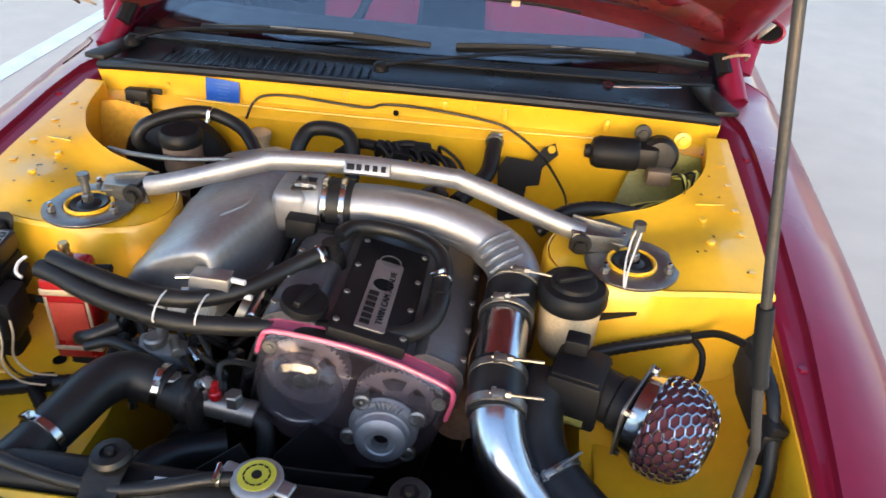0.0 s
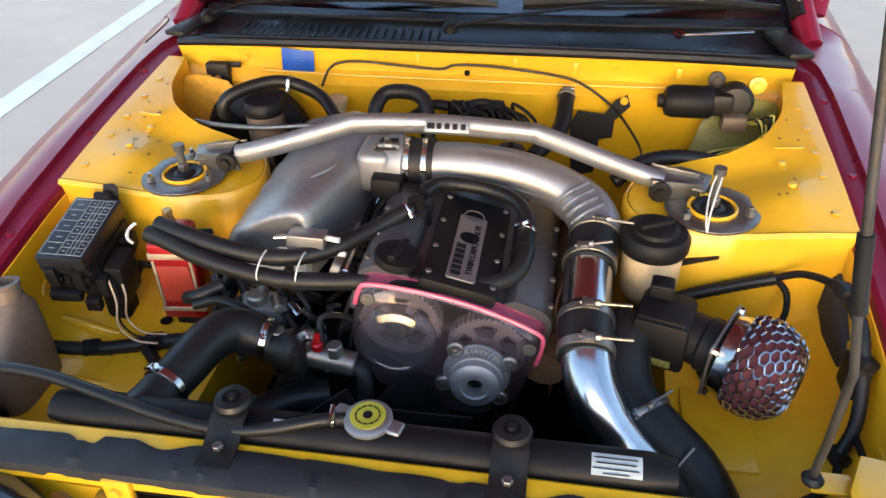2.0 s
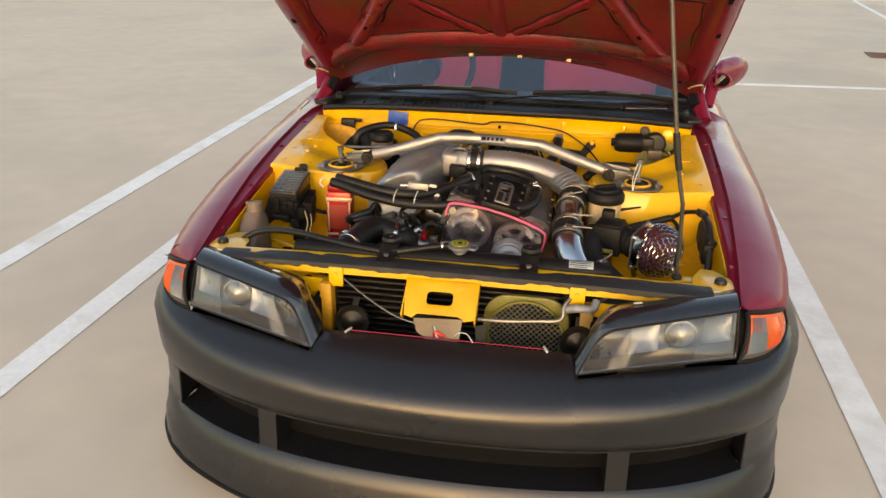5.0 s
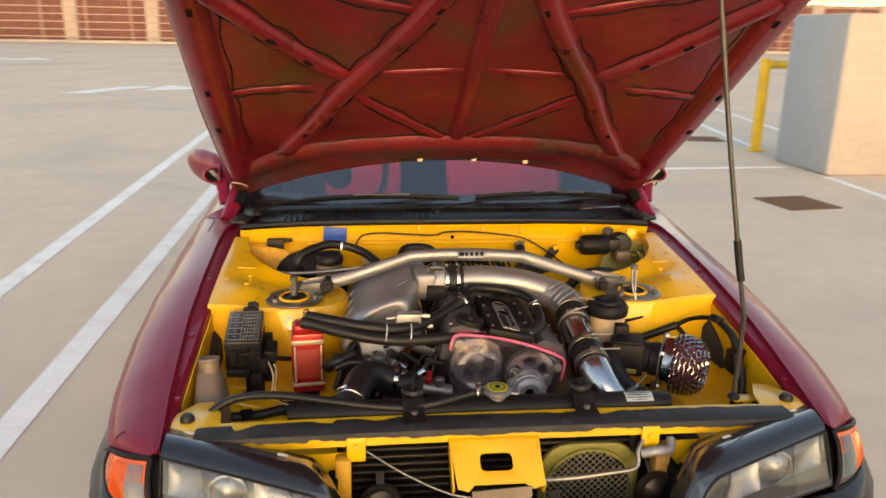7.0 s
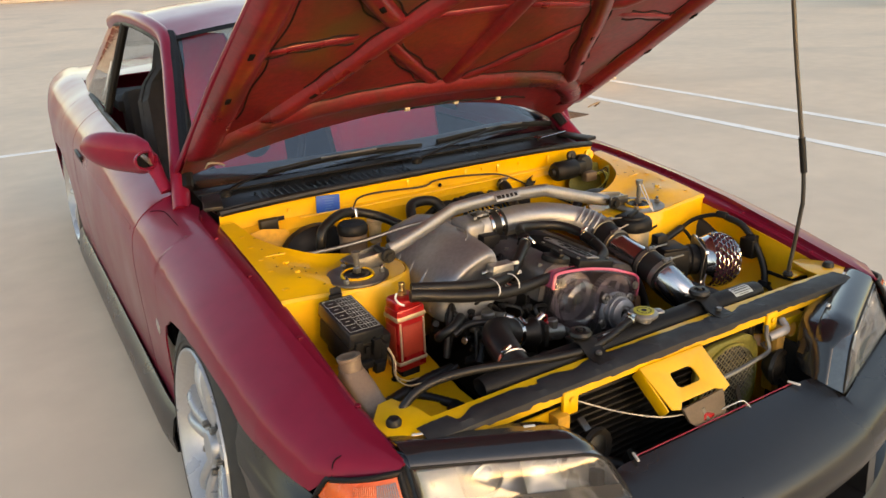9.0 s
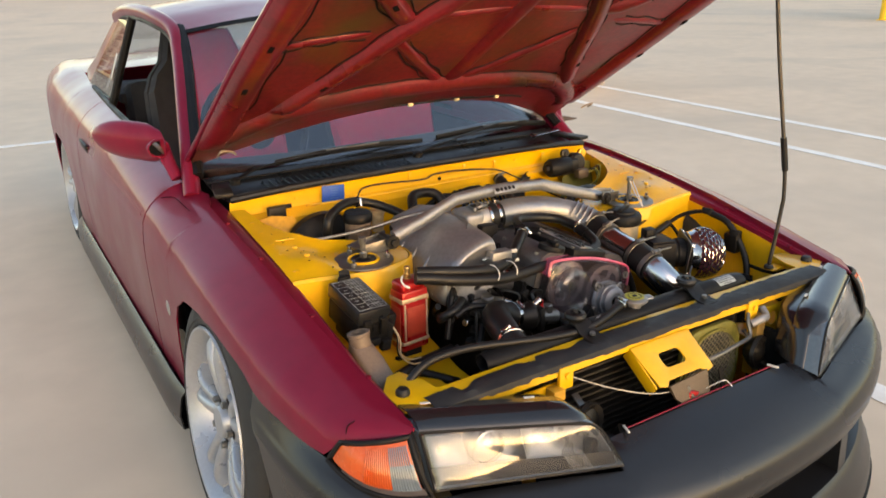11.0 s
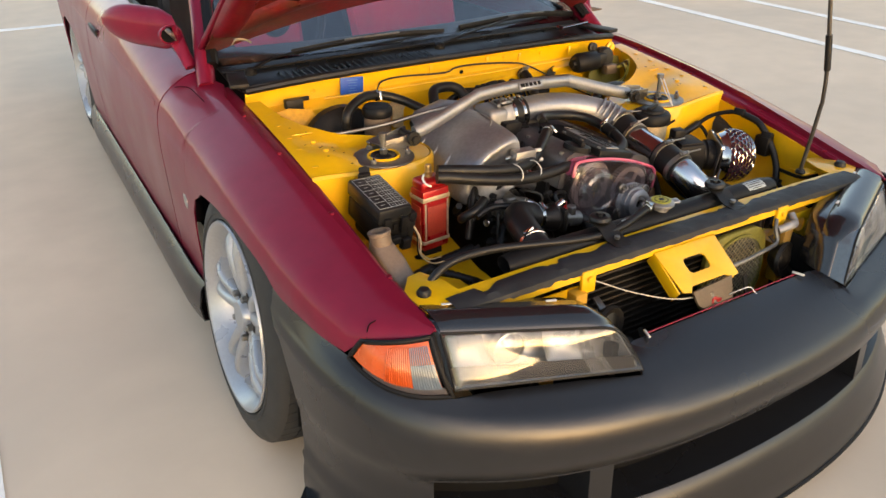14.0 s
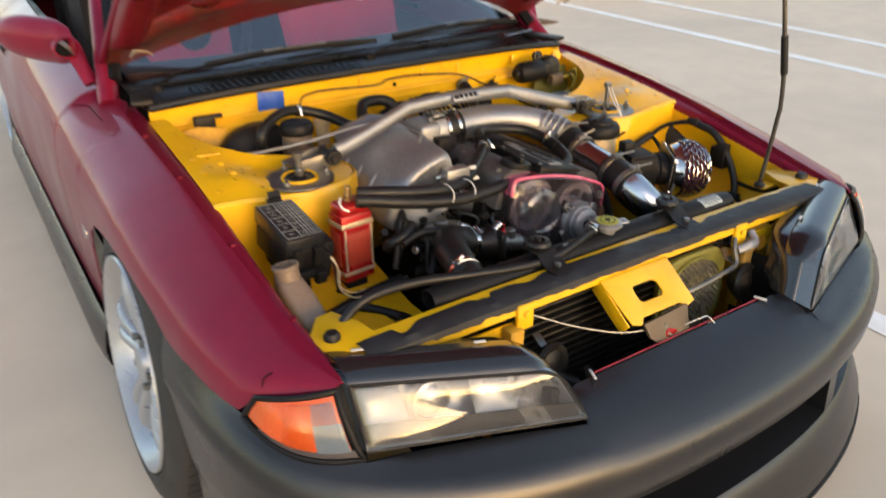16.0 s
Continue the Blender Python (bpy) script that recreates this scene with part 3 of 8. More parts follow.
def side_section(y, n=22):
    """Evenly spaced points of the body side at y, from its top edge down to the sill or arch."""
    prof = [np.array(p, float) for p in lerp_table(SIDE, y)]
    if y < 0.60:
        prof[0] = prof[0] + np.array((float(np.interp(y, [-.62, -.45, -.15, .30, .42, .50, .60], [0, .016, .036, .046, .036, .002, -.010])), -.010 * min(1, (y + .62) / .2)))
        prof[1] = prof[0] * 0.55 + prof[2] * 0.45 + np.array((0, 0.003))
    zb = side_bottom(y)
    dense = [np.array((v.x, v.y)) for v in smooth_path([(p[0], p[1], 0) for p in prof], 12)]
    kept = [p for i, p in enumerate(dense) if p[1] >= zb or i < 5]
    run = np.r_[0, np.cumsum([np.hypot(*(b - a)) for a, b in zip(kept, kept[1:])])]
    s = np.linspace(0, run[-1], n)
    return [(float(np.interp(v, run, [p[0] for p in kept])), y, float(np.interp(v, run, [p[1] for p in kept]))) for v in s]


def side_panel(y0, y1, extra=()):
    ys = sorted({*np.linspace(y0, y1, max(6, int((y1 - y0) / 0.035))), *[e for e in extra if y0 < e < y1]})
    return [side_section(float(y)) for y in ys]


ARCH = [c + s * 0.345 * math.sin(radians(a)) for c in (0, 2.615) for s in (-1, 1) for a in (70, 80, 85, 88, 89.9)]
for sgn in (-1, 1):
    def flip(rows):
        return [[(sgn * x, y, z) for x, y, z in row] for row in rows]

    fender = part("front_fender", grid(flip(side_panel(-0.625, 0.615, ARCH)), 0.004), RED, car)
    # the flange that the bonnet shuts on
    rows = []
    for y in np.linspace(-0.615, 0.52, 22):
        x, _, z = side_section(float(y))[0]
        xi = min(x - 0.022, 0.648)
        rows.append([(sgn * x, y, z), (sgn * (x - 0.002), y, z - 0.014), (sgn * (x - 0.008), y, z - 0.017), (sgn * (xi + 0.008), y, z - 0.015), (sgn * (xi + 0.002), y, z - 0.019), (sgn * xi, y, z - 0.034)])
    part("bonnet_gutter", grid(rows, 0.002), RED, fender)
    door = part("door", grid(flip(side_panel(0.623, 1.845)), 0.004), RED, car)
    part("quarter_panel", grid(flip(side_panel(1.853, 3.55, ARCH)), 0.004), RED, car)
    if sgn < 0:
        for line in ([(.600, .782), (.590, .768), (.560, .752), (.500, .748), (.430, .746)], [(-.547, .728), (-.545, .742), (-.556, .752), (-.562, .764)]):
            pts = []
            for y, x in line:
                sec = side_section(y, 60)
                pts.append((-x, y, float(np.interp(x, [q[0] for q in sec], [q[2] for q in sec])) + 0.001))
            part("lacquer_crack", tube(pts, 0.0011, 5, 4), DARK, fender, "thin dark crack in the lacquer")
    hb = box((0.012, 0.17, 0.035), pose(sgn * 0.843, 1.66, 0.70, 0, sgn * 12, 0), 0.005)
    part("door_handle", hb, BLACK, door, "black flap door handle")
    part("side_badge", lathe([(0.002, 0), (0.022, 0.001), (0.022, 0.004), (0.016, 0.006), (0.003, 0.007)], pose(sgn * 0.838, 0.407, 0.47, 0, sgn * 90, 0), 20), CHROME, fender, "small round chrome badge")
    # skirt
    rows = []
    for y in np.linspace(0.335, 2.29, 30):
        f = min(1, (y - 0.335) / 0.10, (2.29 - y) / 0.10)
        rows.append([(sgn * (0.842 + 0.006 * f), y, 0.245), (sgn * (0.858 + 0.012 * f), y, 0.225), (sgn * (0.868 + 0.012 * f), y, 0.17), (sgn * (0.862 + 0.012 * f), y, 0.125), (sgn * 0.80, y, 0.118)])
    part("side_skirt", grid(rows, 0.005), BUMPER, car, "matte black side skirt")
    # crease along the waist
    rows = []
    for y in np.linspace(0.66, 3.3, 50):
        pr = lerp_table(SIDE, y)
        x = pr[3][0] + 0.35 * (pr[4][0] - pr[3][0])
        z = pr[3][1] + 0.35 * (pr[4][1] - pr[3][1])
        rows.append([(sgn * (x - 0.001), y, z + 0.010), (sgn * (x + 0.0035), y, z), (sgn * (x - 0.0005), y, z - 0.012)])
    part("waist_crease", grid(rows, 0.001), RED, car)
    # wheel house lining
    for c in (0.0, 2.615):
        rows = [[(sgn * x, c + 0.338 * math.cos(radians(a)), 0.300 + h * math.sin(radians(a))) for x, h in ((0.648, 0.345), (0.70, 0.345), (0.755, 0.340), (0.80, 0.305), (0.822, 0.285))] for a in np.linspace(-18, 198, 28)]
        part("wheel_house", grid(rows, 0.003), DARK, car)

# roof, pillars and glass
def roof_edge(y):
    return float(np.interp(y, [1.06, 1.4, 1.8, 2.1], [0.545, 0.580, 0.575, 0.545])), float(np.interp(y, [1.06, 1.25, 1.5, 1.8, 2.1], [1.160, 1.195, 1.213, 1.208, 1.165]))


rows = []
for y in np.linspace(1.06, 2.10, 16):
    x, z = roof_edge(float(y))
    rows.append([(x * u, y + (-0.05 * (1 - u * u) if y < 1.1 else 0.0), z + 0.050 * (1 - u * u) - 0.004 * abs(u) ** 6) for u in np.linspace(-1, 1, 17)])
roof = part("roof", grid(rows, 0.006), RED, car)


def screen_row(f, n=17):
    """A row of the windscreen, f from its base to its top."""
    out = []
    for u in np.linspace(-1, 1, n):
        x = u * (0.655 + (0.545 - 0.655) * f)
        y0 = 0.503 + 0.105 * u * u + (0.01 if abs(u) > 0.98 else 0)
        y1 = 1.010 + 0.050 * u * u
        z0 = 0.795 - 0.026 * u * u
        z1 = 1.210 - 0.052 * u * u
        out.append((x, y0 + (y1 - y0) * f, z0 + (z1 - z0) * f + 0.050 * f * (1 - f) * 4 * 0.4))
    return out


screen = part("windscreen", grid([screen_row(f) for f in np.linspace(0, 1, 12)], 0.004), SCREEN_GLASS, car, "blue-tinted laminated glass")
screen.visible_shadow = False
for f0, f1, nm in ((0.965, 1.0, "screen_band"),):
    rows = [[(x, y - 0.004, z + 0.003) for x, y, z in screen_row(f)] for f in (f0, f1)]
    part(nm, grid(rows, 0.002), BLACK, screen)

rows = []
for f in np.linspace(0, 1, 8):
    row = []
    for u in np.linspace(-1, 1, 13):
        x = u * (0.545 + 0.10 * f)
        row.append((x, 2.10 + 0.62 * f + 0.05 * (1 - u * u), 1.165 + 0.045 * (1 - u * u) - 0.275 * f - 0.02 * f * (1 - f)))
    rows.append(row)
rw = part("rear_window", grid(rows, 0.004), SCREEN_GLASS, car)
rw.visible_shadow = False

for sgn in (-1, 1):
    # windscreen pillar, roof rail and rear pillar as one swept frame
    a_base = (sgn * 0.706, 0.548, 0.728)
    path = [a_base, (sgn * 0.640, 0.79, 0.950), (sgn * 0.590, 0.98, 1.090), (sgn * 0.570, 1.10, 1.160), (sgn * 0.585, 1.30, 1.196), (sgn * 0.590, 1.55, 1.206), (sgn * 0.585, 1.80, 1.196), (sgn * 0.575, 2.00, 1.170)]
    part("roof_rail", tube(path, [0.026, 0.024, 0.023, 0.024, 0.024, 0.024, 0.026, 0.034], 12, 6, flat=1.15), RED, car, "painted pillar and roof rail")
    part("drip_seal", tube([(sgn * (abs(x) + 0.012), y + 0.012, z - 0.022) for x, y, z in path], 0.010, 8, 6), BLACK, car, "black rubber door seal")
    part("screen_trim", tube([(sgn * (abs(x) - 0.018), y - 0.018, z + 0.006) for x, y, z in [(sgn * 0.694, 0.595, 0.776), *path[1:4]]], 0.017, 8, 6), BLACK, screen, "black rubber screen trim")
    # rear pillar
    rows = []
    for f in np.linspace(0, 1, 8):
        y_f, z_f = 1.86 + 0.50 * f, 1.19 - 0.335 * f
        y_r, z_r = 2.06 + 0.72 * f, 1.165 - 0.285 * f
        xx = 0.585 + 0.105 * f
        rows.append([(sgn * (xx + 0.006), y_f, z_f), (sgn * (xx + 0.004 - 0.02 * f), (y_f + y_r) / 2, (z_f + z_r) / 2 + 0.012), (sgn * (xx - 0.035 - 0.01 * f), y_r, z_r)])
    part("rear_pillar", grid(rows, 0.006), RED, car)
    # quarter glass, door glass lowered, sill strip
    rows = [[(sgn * (0.60 + 0.10 * f), 1.62 + 0.10 * f, 1.180 - 0.325 * f), (sgn * (0.60 + 0.098 * f), 1.86 + 0.48 * f, 1.178 - 0.312 * f)] for f in np.linspace(0, 1, 5)]
    qg = part("quarter_window", grid(rows, 0.004), SIDE_GLASS, car)
    qg.visible_shadow = False
    part("window_post", tube([(sgn * 0.602, 1.60, 1.180), (sgn * 0.655, 1.66, 1.01), (sgn * 0.705, 1.71, 0.845)], 0.016, 8, 5), BLACK, qg)
    part("window_strip", tube([(sgn * 0.712, 0.76, 0.772), (sgn * 0.720, 1.2, 0.820), (sgn * 0.716, 1.7, 0.842), (sgn * 0.700, 2.2, 0.860)], 0.011, 8, 6), BLACK, car, "black rubber waist strip")
    for k in range(4):
        part("window_marking", box((0.002, 0.022, 0.11 - 0.012 * k), pose(sgn * 0.664, 1.80 + 0.075 * k, 0.985 - 0.03 * k, 0, -sgn * 18, 0) @ pose(0, 0, 0, 18, 0, 0), 0.0008), WHITE, qg, "pale vertical lettering bar")

# trunk and tail
rows = []
for y in np.linspace(2.72, 3.55, 9):
    x = float(np.interp(y, [2.72, 3.0, 3.4, 3.55], [0.665, 0.65, 0.62, 0.58]))
    z = float(np.interp(y, [2.72, 3.0, 3.4, 3.55], [0.872, 0.880, 0.880, 0.865]))
    rows.append([(x * u, y, z + 0.022 * (1 - u * u)) for u in np.linspace(-1, 1, 11)])
part("boot_lid", grid(rows, 0.005), RED, car)
rows = []
for f in np.linspace(0, 1, 6):
    rows.append([(u * (0.58 + 0.17 * min(1, f * 2)), 3.55 + 0.05 * (1 - u * u) * (0.4 + f) + 0.03 * math.sin(f * 3), 0.865 - 0.62 * f + 0.022 * (1 - u * u) * (1 - f)) for u in np.linspace(-1, 1, 11)])
part("rear_bumper", grid(rows, 0.006), RED, car)
part("underbody", box((1.45, 3.2, 0.02), pose(0, 1.9, 0.19), 0.005), DARK, car)


# ---- the car: front bumper, lamps, bonnet, cowl, mirrors, wheels ----
def patch(c00, c10, c11, c01, bulge=(0, 0, 0), n=12, m=6):
    """A bowed four-cornered sheet: c00 to c10 is its first row."""
    c00, c10, c11, c01, bulge = (Vector(c) for c in (c00, c10, c11, c01, bulge))
    rows = []
    for j in range(m + 1):
        v = j / m
        rows.append([c00.lerp(c10, u).lerp(c01.lerp(c11, u), v) + bulge * (4 * u * (1 - u)) ** 0.6 * (4 * v * (1 - v)) ** 0.6 if 0 < u < 1 and 0 < v < 1 else c00.lerp(c10, u).lerp(c01.lerp(c11, u), v)
                     for u in (i / n for i in range(n + 1))])
    return rows


# the bumper's columns from the middle outwards: its top edge, and the ridge that runs round it
BUMP_X = [0.0, .06, .12, .18, .235, .262, .284, .303, .345, .385, .43, .475, .53, .59, .645, .70]
RIDGE = [(x, -.866 + .195 * x * x + .3345 * x ** 4, .413 + .067 * x * x) for x in BUMP_X] + [(.738, -.652, .455), (.769, -.600, .466), (.794, -.530, .476), (.812, -.448, .486), (.823, -.355, .492), (.829, -.262, .497)]
TOP_Y = [-.716, -.716, -.716, -.716, -.716, -.717, -.724, -.788, -.774, -.757, -.741, -.725, -.708, -.690, -.680]
TOP_Z = [.474, .474, .474, .474, .474, .475, .476, .456, .458, .459, .460, .461, .463, .465, .468]
TOP = list(zip(BUMP_X, TOP_Y, TOP_Z)) + [(.692, -.652, .476), (.728, -.612, .484), (.757, -.560, .497), (.782, -.490, .511), (.801, -.410, .518), (.813, -.330, .523), (.819, -.252, .528)]


def bumper_column(k, sgn):
    """One upright cut through the bumper: top edge, shelf, ridge, face, opening, lip."""
    (tx, ty, tz), (x, ry, rz) = TOP[k], RIDGE[k]
    a, b = Vector(RIDGE[max(k - 1, 0)][:2]), Vector(RIDGE[min(k + 1, len(RIDGE) - 1)][:2])
    n = Vector((b.y - a.y, a.x - b.x)).normalized() if k else Vector((0, -1))
    shelf = lambda f, up: (tx + (x - tx) * f, ty + (ry - ty) * f, tz + (rz - tz) * f + up)
    nose = 0.012 if k < 6 else (0.008 if k == 6 else 0.0)
    side = min(1, max(0, (k - 14) / 5))
    out = lambda o, z: (x + n.x * o, ry + n.y * o, z)
    lip = 0.040 * (1 - 0.75 * side)
    foot = 0.050 + 0.0575 * x * x
    pts = [(tx, ty, tz), shelf(0.08, 0.003), shelf(0.35, 0.002 + nose), shelf(0.68, 0.004 + nose * 0.6), shelf(0.93, 0.003), out(0.004, rz - 0.008), out(0.014, rz - 0.026), out(0.016 - 0.006 * side, rz - 0.052),
           out(0.012 - 0.006 * side, 0.345), out(0.004, 0.318), out(-0.010 * (1 - side), 0.300), out(-0.008 * (1 - side), 0.265), out(-0.006 * (1 - side), 0.228), out(-0.004 * (1 - side), 0.198),
           out(0.006, 0.188), out(lip * 0.40, 0.160), out(lip * 0.80, foot + 0.055), out(lip, foot + 0.022), out(lip, foot), out(-0.03, foot)]
    w = (0, .12, .30, .55, .80, 1.0)[max(0, k - 16)]
    fixed = []
    for px, py, pz in pts:
        end = float(np.interp(pz, [.15, .33, .42, .49, .53], [-.372, -.368, -.333, -.292, -.252]))
        shift = (end + 0.262) * w if pz < 0.488 else 0.0
        fixed.append((sgn * px, py + shift, pz))
    return fixed


cols = [bumper_column(k, -1) for k in range(len(RIDGE) - 1, 0, -1)] + [bumper_column(k, 1) for k in range(len(RIDGE))]
mid = len(RIDGE) - 1


def bumper_opening(i, j):
    k = (mid - 1 - i) if i < mid else (i - mid)
    return 10 <= j < 13 and (k < 9 or 10 <= k < 15)


bumper = part("front_bumper", grid(cols, 0.006, skip=bumper_opening), BUMPER, car, "matte black aftermarket front bumper")
part("bumper_edge", tube([(x, -0.713, 0.477) for x in np.linspace(-0.225, 0.225, 12)], 0.0016, 6, 1), RED, bumper, "thin red edge strip")
for sgn in (-1, 1):
    part("edge_clip", box((0.005, 0.026, 0.004), pose(sgn * 0.228, -0.718, 0.480, 0, 0, sgn * 20), 0.001), WHITE, bumper)
    part("lip_canard", plate([(0, 0), (0.09, 0.0), (0.07, 0.05), (0.0, 0.06)], 0.006, pose(sgn * 0.815, -0.44, 0.085, 0, 0, 60 if sgn < 0 else 120)), BUMPER, bumper)
    # returned walls of the side outlet
    for a, b in ((10, 15), (0, 9)):
        for row in (10, 13):
            edge = [bumper_column(k, sgn)[row] for k in range(a, b + 1)]
            part("duct_wall", grid([edge, [(x * 0.970, y + 0.085, z + (-0.006 if row == 10 else 0.004)) for x, y, z in edge]], 0.003), BUMPER, bumper)
    for k in (9, 10, 15):
        edge = bumper_column(k, sgn)[10:14]
        part("duct_wall", grid([edge, [(x + (0.006 if k == 10 else -0.006) * sgn, y + 0.085, z) for x, y, z in edge]], 0.003), BUMPER, bumper)
part("lip_edge", tube([(cols[i][18][0], cols[i][18][1], cols[i][18][2] + 0.002) for i in range(2, len(cols) - 2)], 0.006, 8, 2), BLACK, bumper, "thin black lip edge")
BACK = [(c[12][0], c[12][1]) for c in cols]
# Near-black sheet stands in for the deep shade inside the openings.
part("opening_shade", grid([[(x * 0.965, y + 0.075, z) for x, y in BACK] for z in (0.33, 0.24, 0.13)], 0.003), DARK, bumper)
for sgn in (-1, 1):
    S = lambda p: (sgn * p[0], p[1], p[2])
    OT, IT, IB, OB = (.643, -.630, .573), (.347, -.760, .560), (.299, -.787, .465), (.642, -.678, .482)
    def bezier(a, c, b, n):
        return [a * (1 - f) ** 2 + c * (2 * f * (1 - f)) + b * f * f for f in np.linspace(0, 1, n)]
    vOT, vIT, vIB, vOB = (Vector(q) for q in (OT, IT, IB, OB))
    ra, rb = vIT.lerp(vOT, 0.11), vIT.lerp(vIB, 0.30)
    OUTLINE = [vOT.lerp(ra, f) for f in np.linspace(0, 1, 8)] + bezier(ra, vIT, rb, 8)[1:] + [rb.lerp(vIB, f) for f in np.linspace(0, 1, 4)[1:]] + [vIB.lerp(vOB, f) for f in np.linspace(0, 1, 9)[1:]] + [vOB.lerp(vOT, f) for f in np.linspace(0, 1, 6)[1:-1]]

    def rim(grow, back, up=0.0):
        c = Vector((.49, -.71, .517))
        return [S((q.x, q.y + back, q.z + up)) for q in (c + (p - c) * grow for p in OUTLINE)]
    lamp = part("headlamp", grid([rim(1.0, 0.036, 0.002), rim(1.02, 0.038, 0.004), rim(1.03, 0.050, 0.006), rim(1.02, 0.085, 0.006), rim(0.95, 0.12, 0.004), rim(0.7, 0.135, 0.0)], 0.003, closed=True), GLOSS_BLACK, car, "headlamp in a black housing", 80)
    lens = part("lens", grid([rim(1.0, 0.0), rim(0.985, -0.0035), rim(0.90, -0.006), rim(0.7, -0.0085), rim(0.4, -0.010), rim(0.02, -0.0105)], 0.002, closed=True), LENS, lamp, "clear glass lens")
    lens.visible_shadow = False
    sk = part("lens_skirt", grid([rim(1.001, 0.001), rim(1.012, 0.006, 0.001), rim(1.016, 0.020, 0.002), rim(1.016, 0.050, 0.004)], 0.002, closed=True), FROST, lamp, "frosted edge of the lens")
    sk.visible_shadow = False
    part("lens_rim", tube([*rim(1.002, 0.002), rim(1.002, 0.002)[0]], 0.0026, 6, 1, raw=True), BLACK, lamp)
    dn = lambda p, y=0.055: S((p[0] * 0.99 + 0.005, p[1] + y, p[2]))
    part("reflector", grid([rim(0.985, 0.012), rim(0.96, 0.034), rim(0.86, 0.046), rim(0.6, 0.054), rim(0.3, 0.057), rim(0.02, 0.057)], 0.002, closed=True), REFLECTOR, lamp, "silver reflector bowl")
    # black band along the foot of the lens, in place of the dark ground's reflection
    mixp = lambda a, b, f: tuple(np.array(a) + (np.array(b) - np.array(a)) * f)
    part("lens_dark_reflection", grid(patch(dn(mixp(OB, OT, 0.36), 0.008), dn(mixp(IB, IT, 0.30), 0.008), dn(mixp(IB, OB, 0.03), 0.008), dn(OB, 0.008), (0, -0.004, 0), 8, 3), 0.002), BLACK, lamp)
    for cx, cy, cz, r in ((.522, -.682, .520, .034),):
        m = along(S((cx, cy + 0.03, cz)), S((cx, cy - 1, cz + 0.05)))
        part("projector", lathe([(r * 1.05, 0), (r * 1.05, 0.016), (r * 0.92, 0.018), (r * 0.88, 0.012), (r * 0.6, 0.022), (r * 0.2, 0.027), (0.001, 0.028)], m, 28), REFLECTOR, lamp)
    for cx in (.60, .440):
        part("side_reflector", grid(patch(S((cx + .03, -.640 - (.62 - cx) * .37 + .02, .560)), S((cx - .03, -.66 - (.62 - cx) * .37 + .02, .556)), S((cx - .035, -.69 - (.62 - cx) * .37 + .02, .492)), S((cx + .03, -.67 - (.62 - cx) * .37 + .02, .495)), (0, 0.012, 0), 8, 6), 0.002), REFLECTOR, lamp)
    flutes = bmesh.new()
    for k in range(36):
        f = (0.03 + 0.0115 * k) if k < 22 else (0.71 + 0.0085 * (k - 22))
        a, b = Vector(OT).lerp(Vector(IT), f), Vector(OB).lerp(Vector(IB), f)
        rod_between(S((a.x, a.y - 0.002, a.z - 0.01)), S((b.x, b.y - 0.002, b.z + 0.006)), 0.0004, 4, 0, flutes)
    part("lens_flutes", flutes, REFLECTOR, lens)
    # glossy shroud over the top edge and round the inner corner
    shroud = []
    for k in range(0, 17):
        p = OUTLINE[k]
        turn = min(1, max(0, (k - 7) / 7))
        n = Vector((0, 0, 1)).lerp(Vector((-0.8, 0, 0.2)), turn)
        size = 1.0 - 0.62 * turn
        q = lambda out, back: S(tuple(p + n * out * size + Vector((0, back, 0))))
        shroud.append([q(0.002, 0.003 + 0.03 * turn), q(0.015, 0.012 + 0.026 * turn), q(0.021, 0.045), q(0.018, 0.078), q(-0.02, 0.090)])
    part("shroud", grid(shroud, 0.003), GLOSS_BLACK, lamp, "glossy black lamp shroud", 80)
    for f in (0.12, 0.72):
        a = Vector(OT).lerp(Vector(IT), f)
        part("lamp_clip", box((0.020, 0.006, 0.002), pose(*S((a.x - .008, a.y + 0.070, a.z + 0.0205)), 0, 0, sgn * 22), 0.0008), WHITE, lamp)
    # corner lamp: an amber bowl behind a clear fluted lens in a black rim
    TI, TO, TIP, BM, BI = (Vector(S(q)) for q in ((.661, -.626, .572), (.758, -.548, .551), (.776, -.527, .510), (.735, -.622, .482), (.648, -.678, .474)))

    def corner_at(u, v, deep=0.0):
        """A place on the lens: u from the headlamp outwards, v from its top edge down."""
        top_p = TI.lerp(TO, u) + Vector((sgn * 0.008, -0.012, 0.003)) * (4 * u * (1 - u))
        low_p = BI * (1 - u) ** 2 + (BM * 2 - (BI + TIP) / 2) * (2 * u * (1 - u)) + TIP * u * u
        swell = (4 * v * (1 - v)) ** 0.7 * (1 - u ** 6)
        return top_p.lerp(low_p, v) + Vector((sgn * 0.012, -0.014, 0.002)) * (swell * 0.6 - deep)

    def corner_sheet(u0, u1, v0, v1, deep, n=14, m=8):
        return [[corner_at(u0 + (u1 - u0) * i / n, v0 + (v1 - v0) * j / m, deep) for i in range(n + 1)] for j in range(m + 1)]
    corner = part("corner_lamp", grid(corner_sheet(0, 1, 0, 1, 1.5), 0.004), BLACK, car, "amber corner lamp in a black rim")
    part("amber_lens", grid(corner_sheet(0.05, 0.97, 0.05, 0.82, 0.10), 0.003), ORANGE, corner, "fluted amber lens")
    part("grey_border", grid(corner_sheet(0.03, 0.84, 0.83, 0.97, 0.10, 14, 2), 0.003), SMOKE, corner)
    part("clear_strip", grid(corner_sheet(0.05, 0.30, 0.40, 0.84, 0.02, 6, 6), 0.002), FROST, corner, "clear fluted strip")
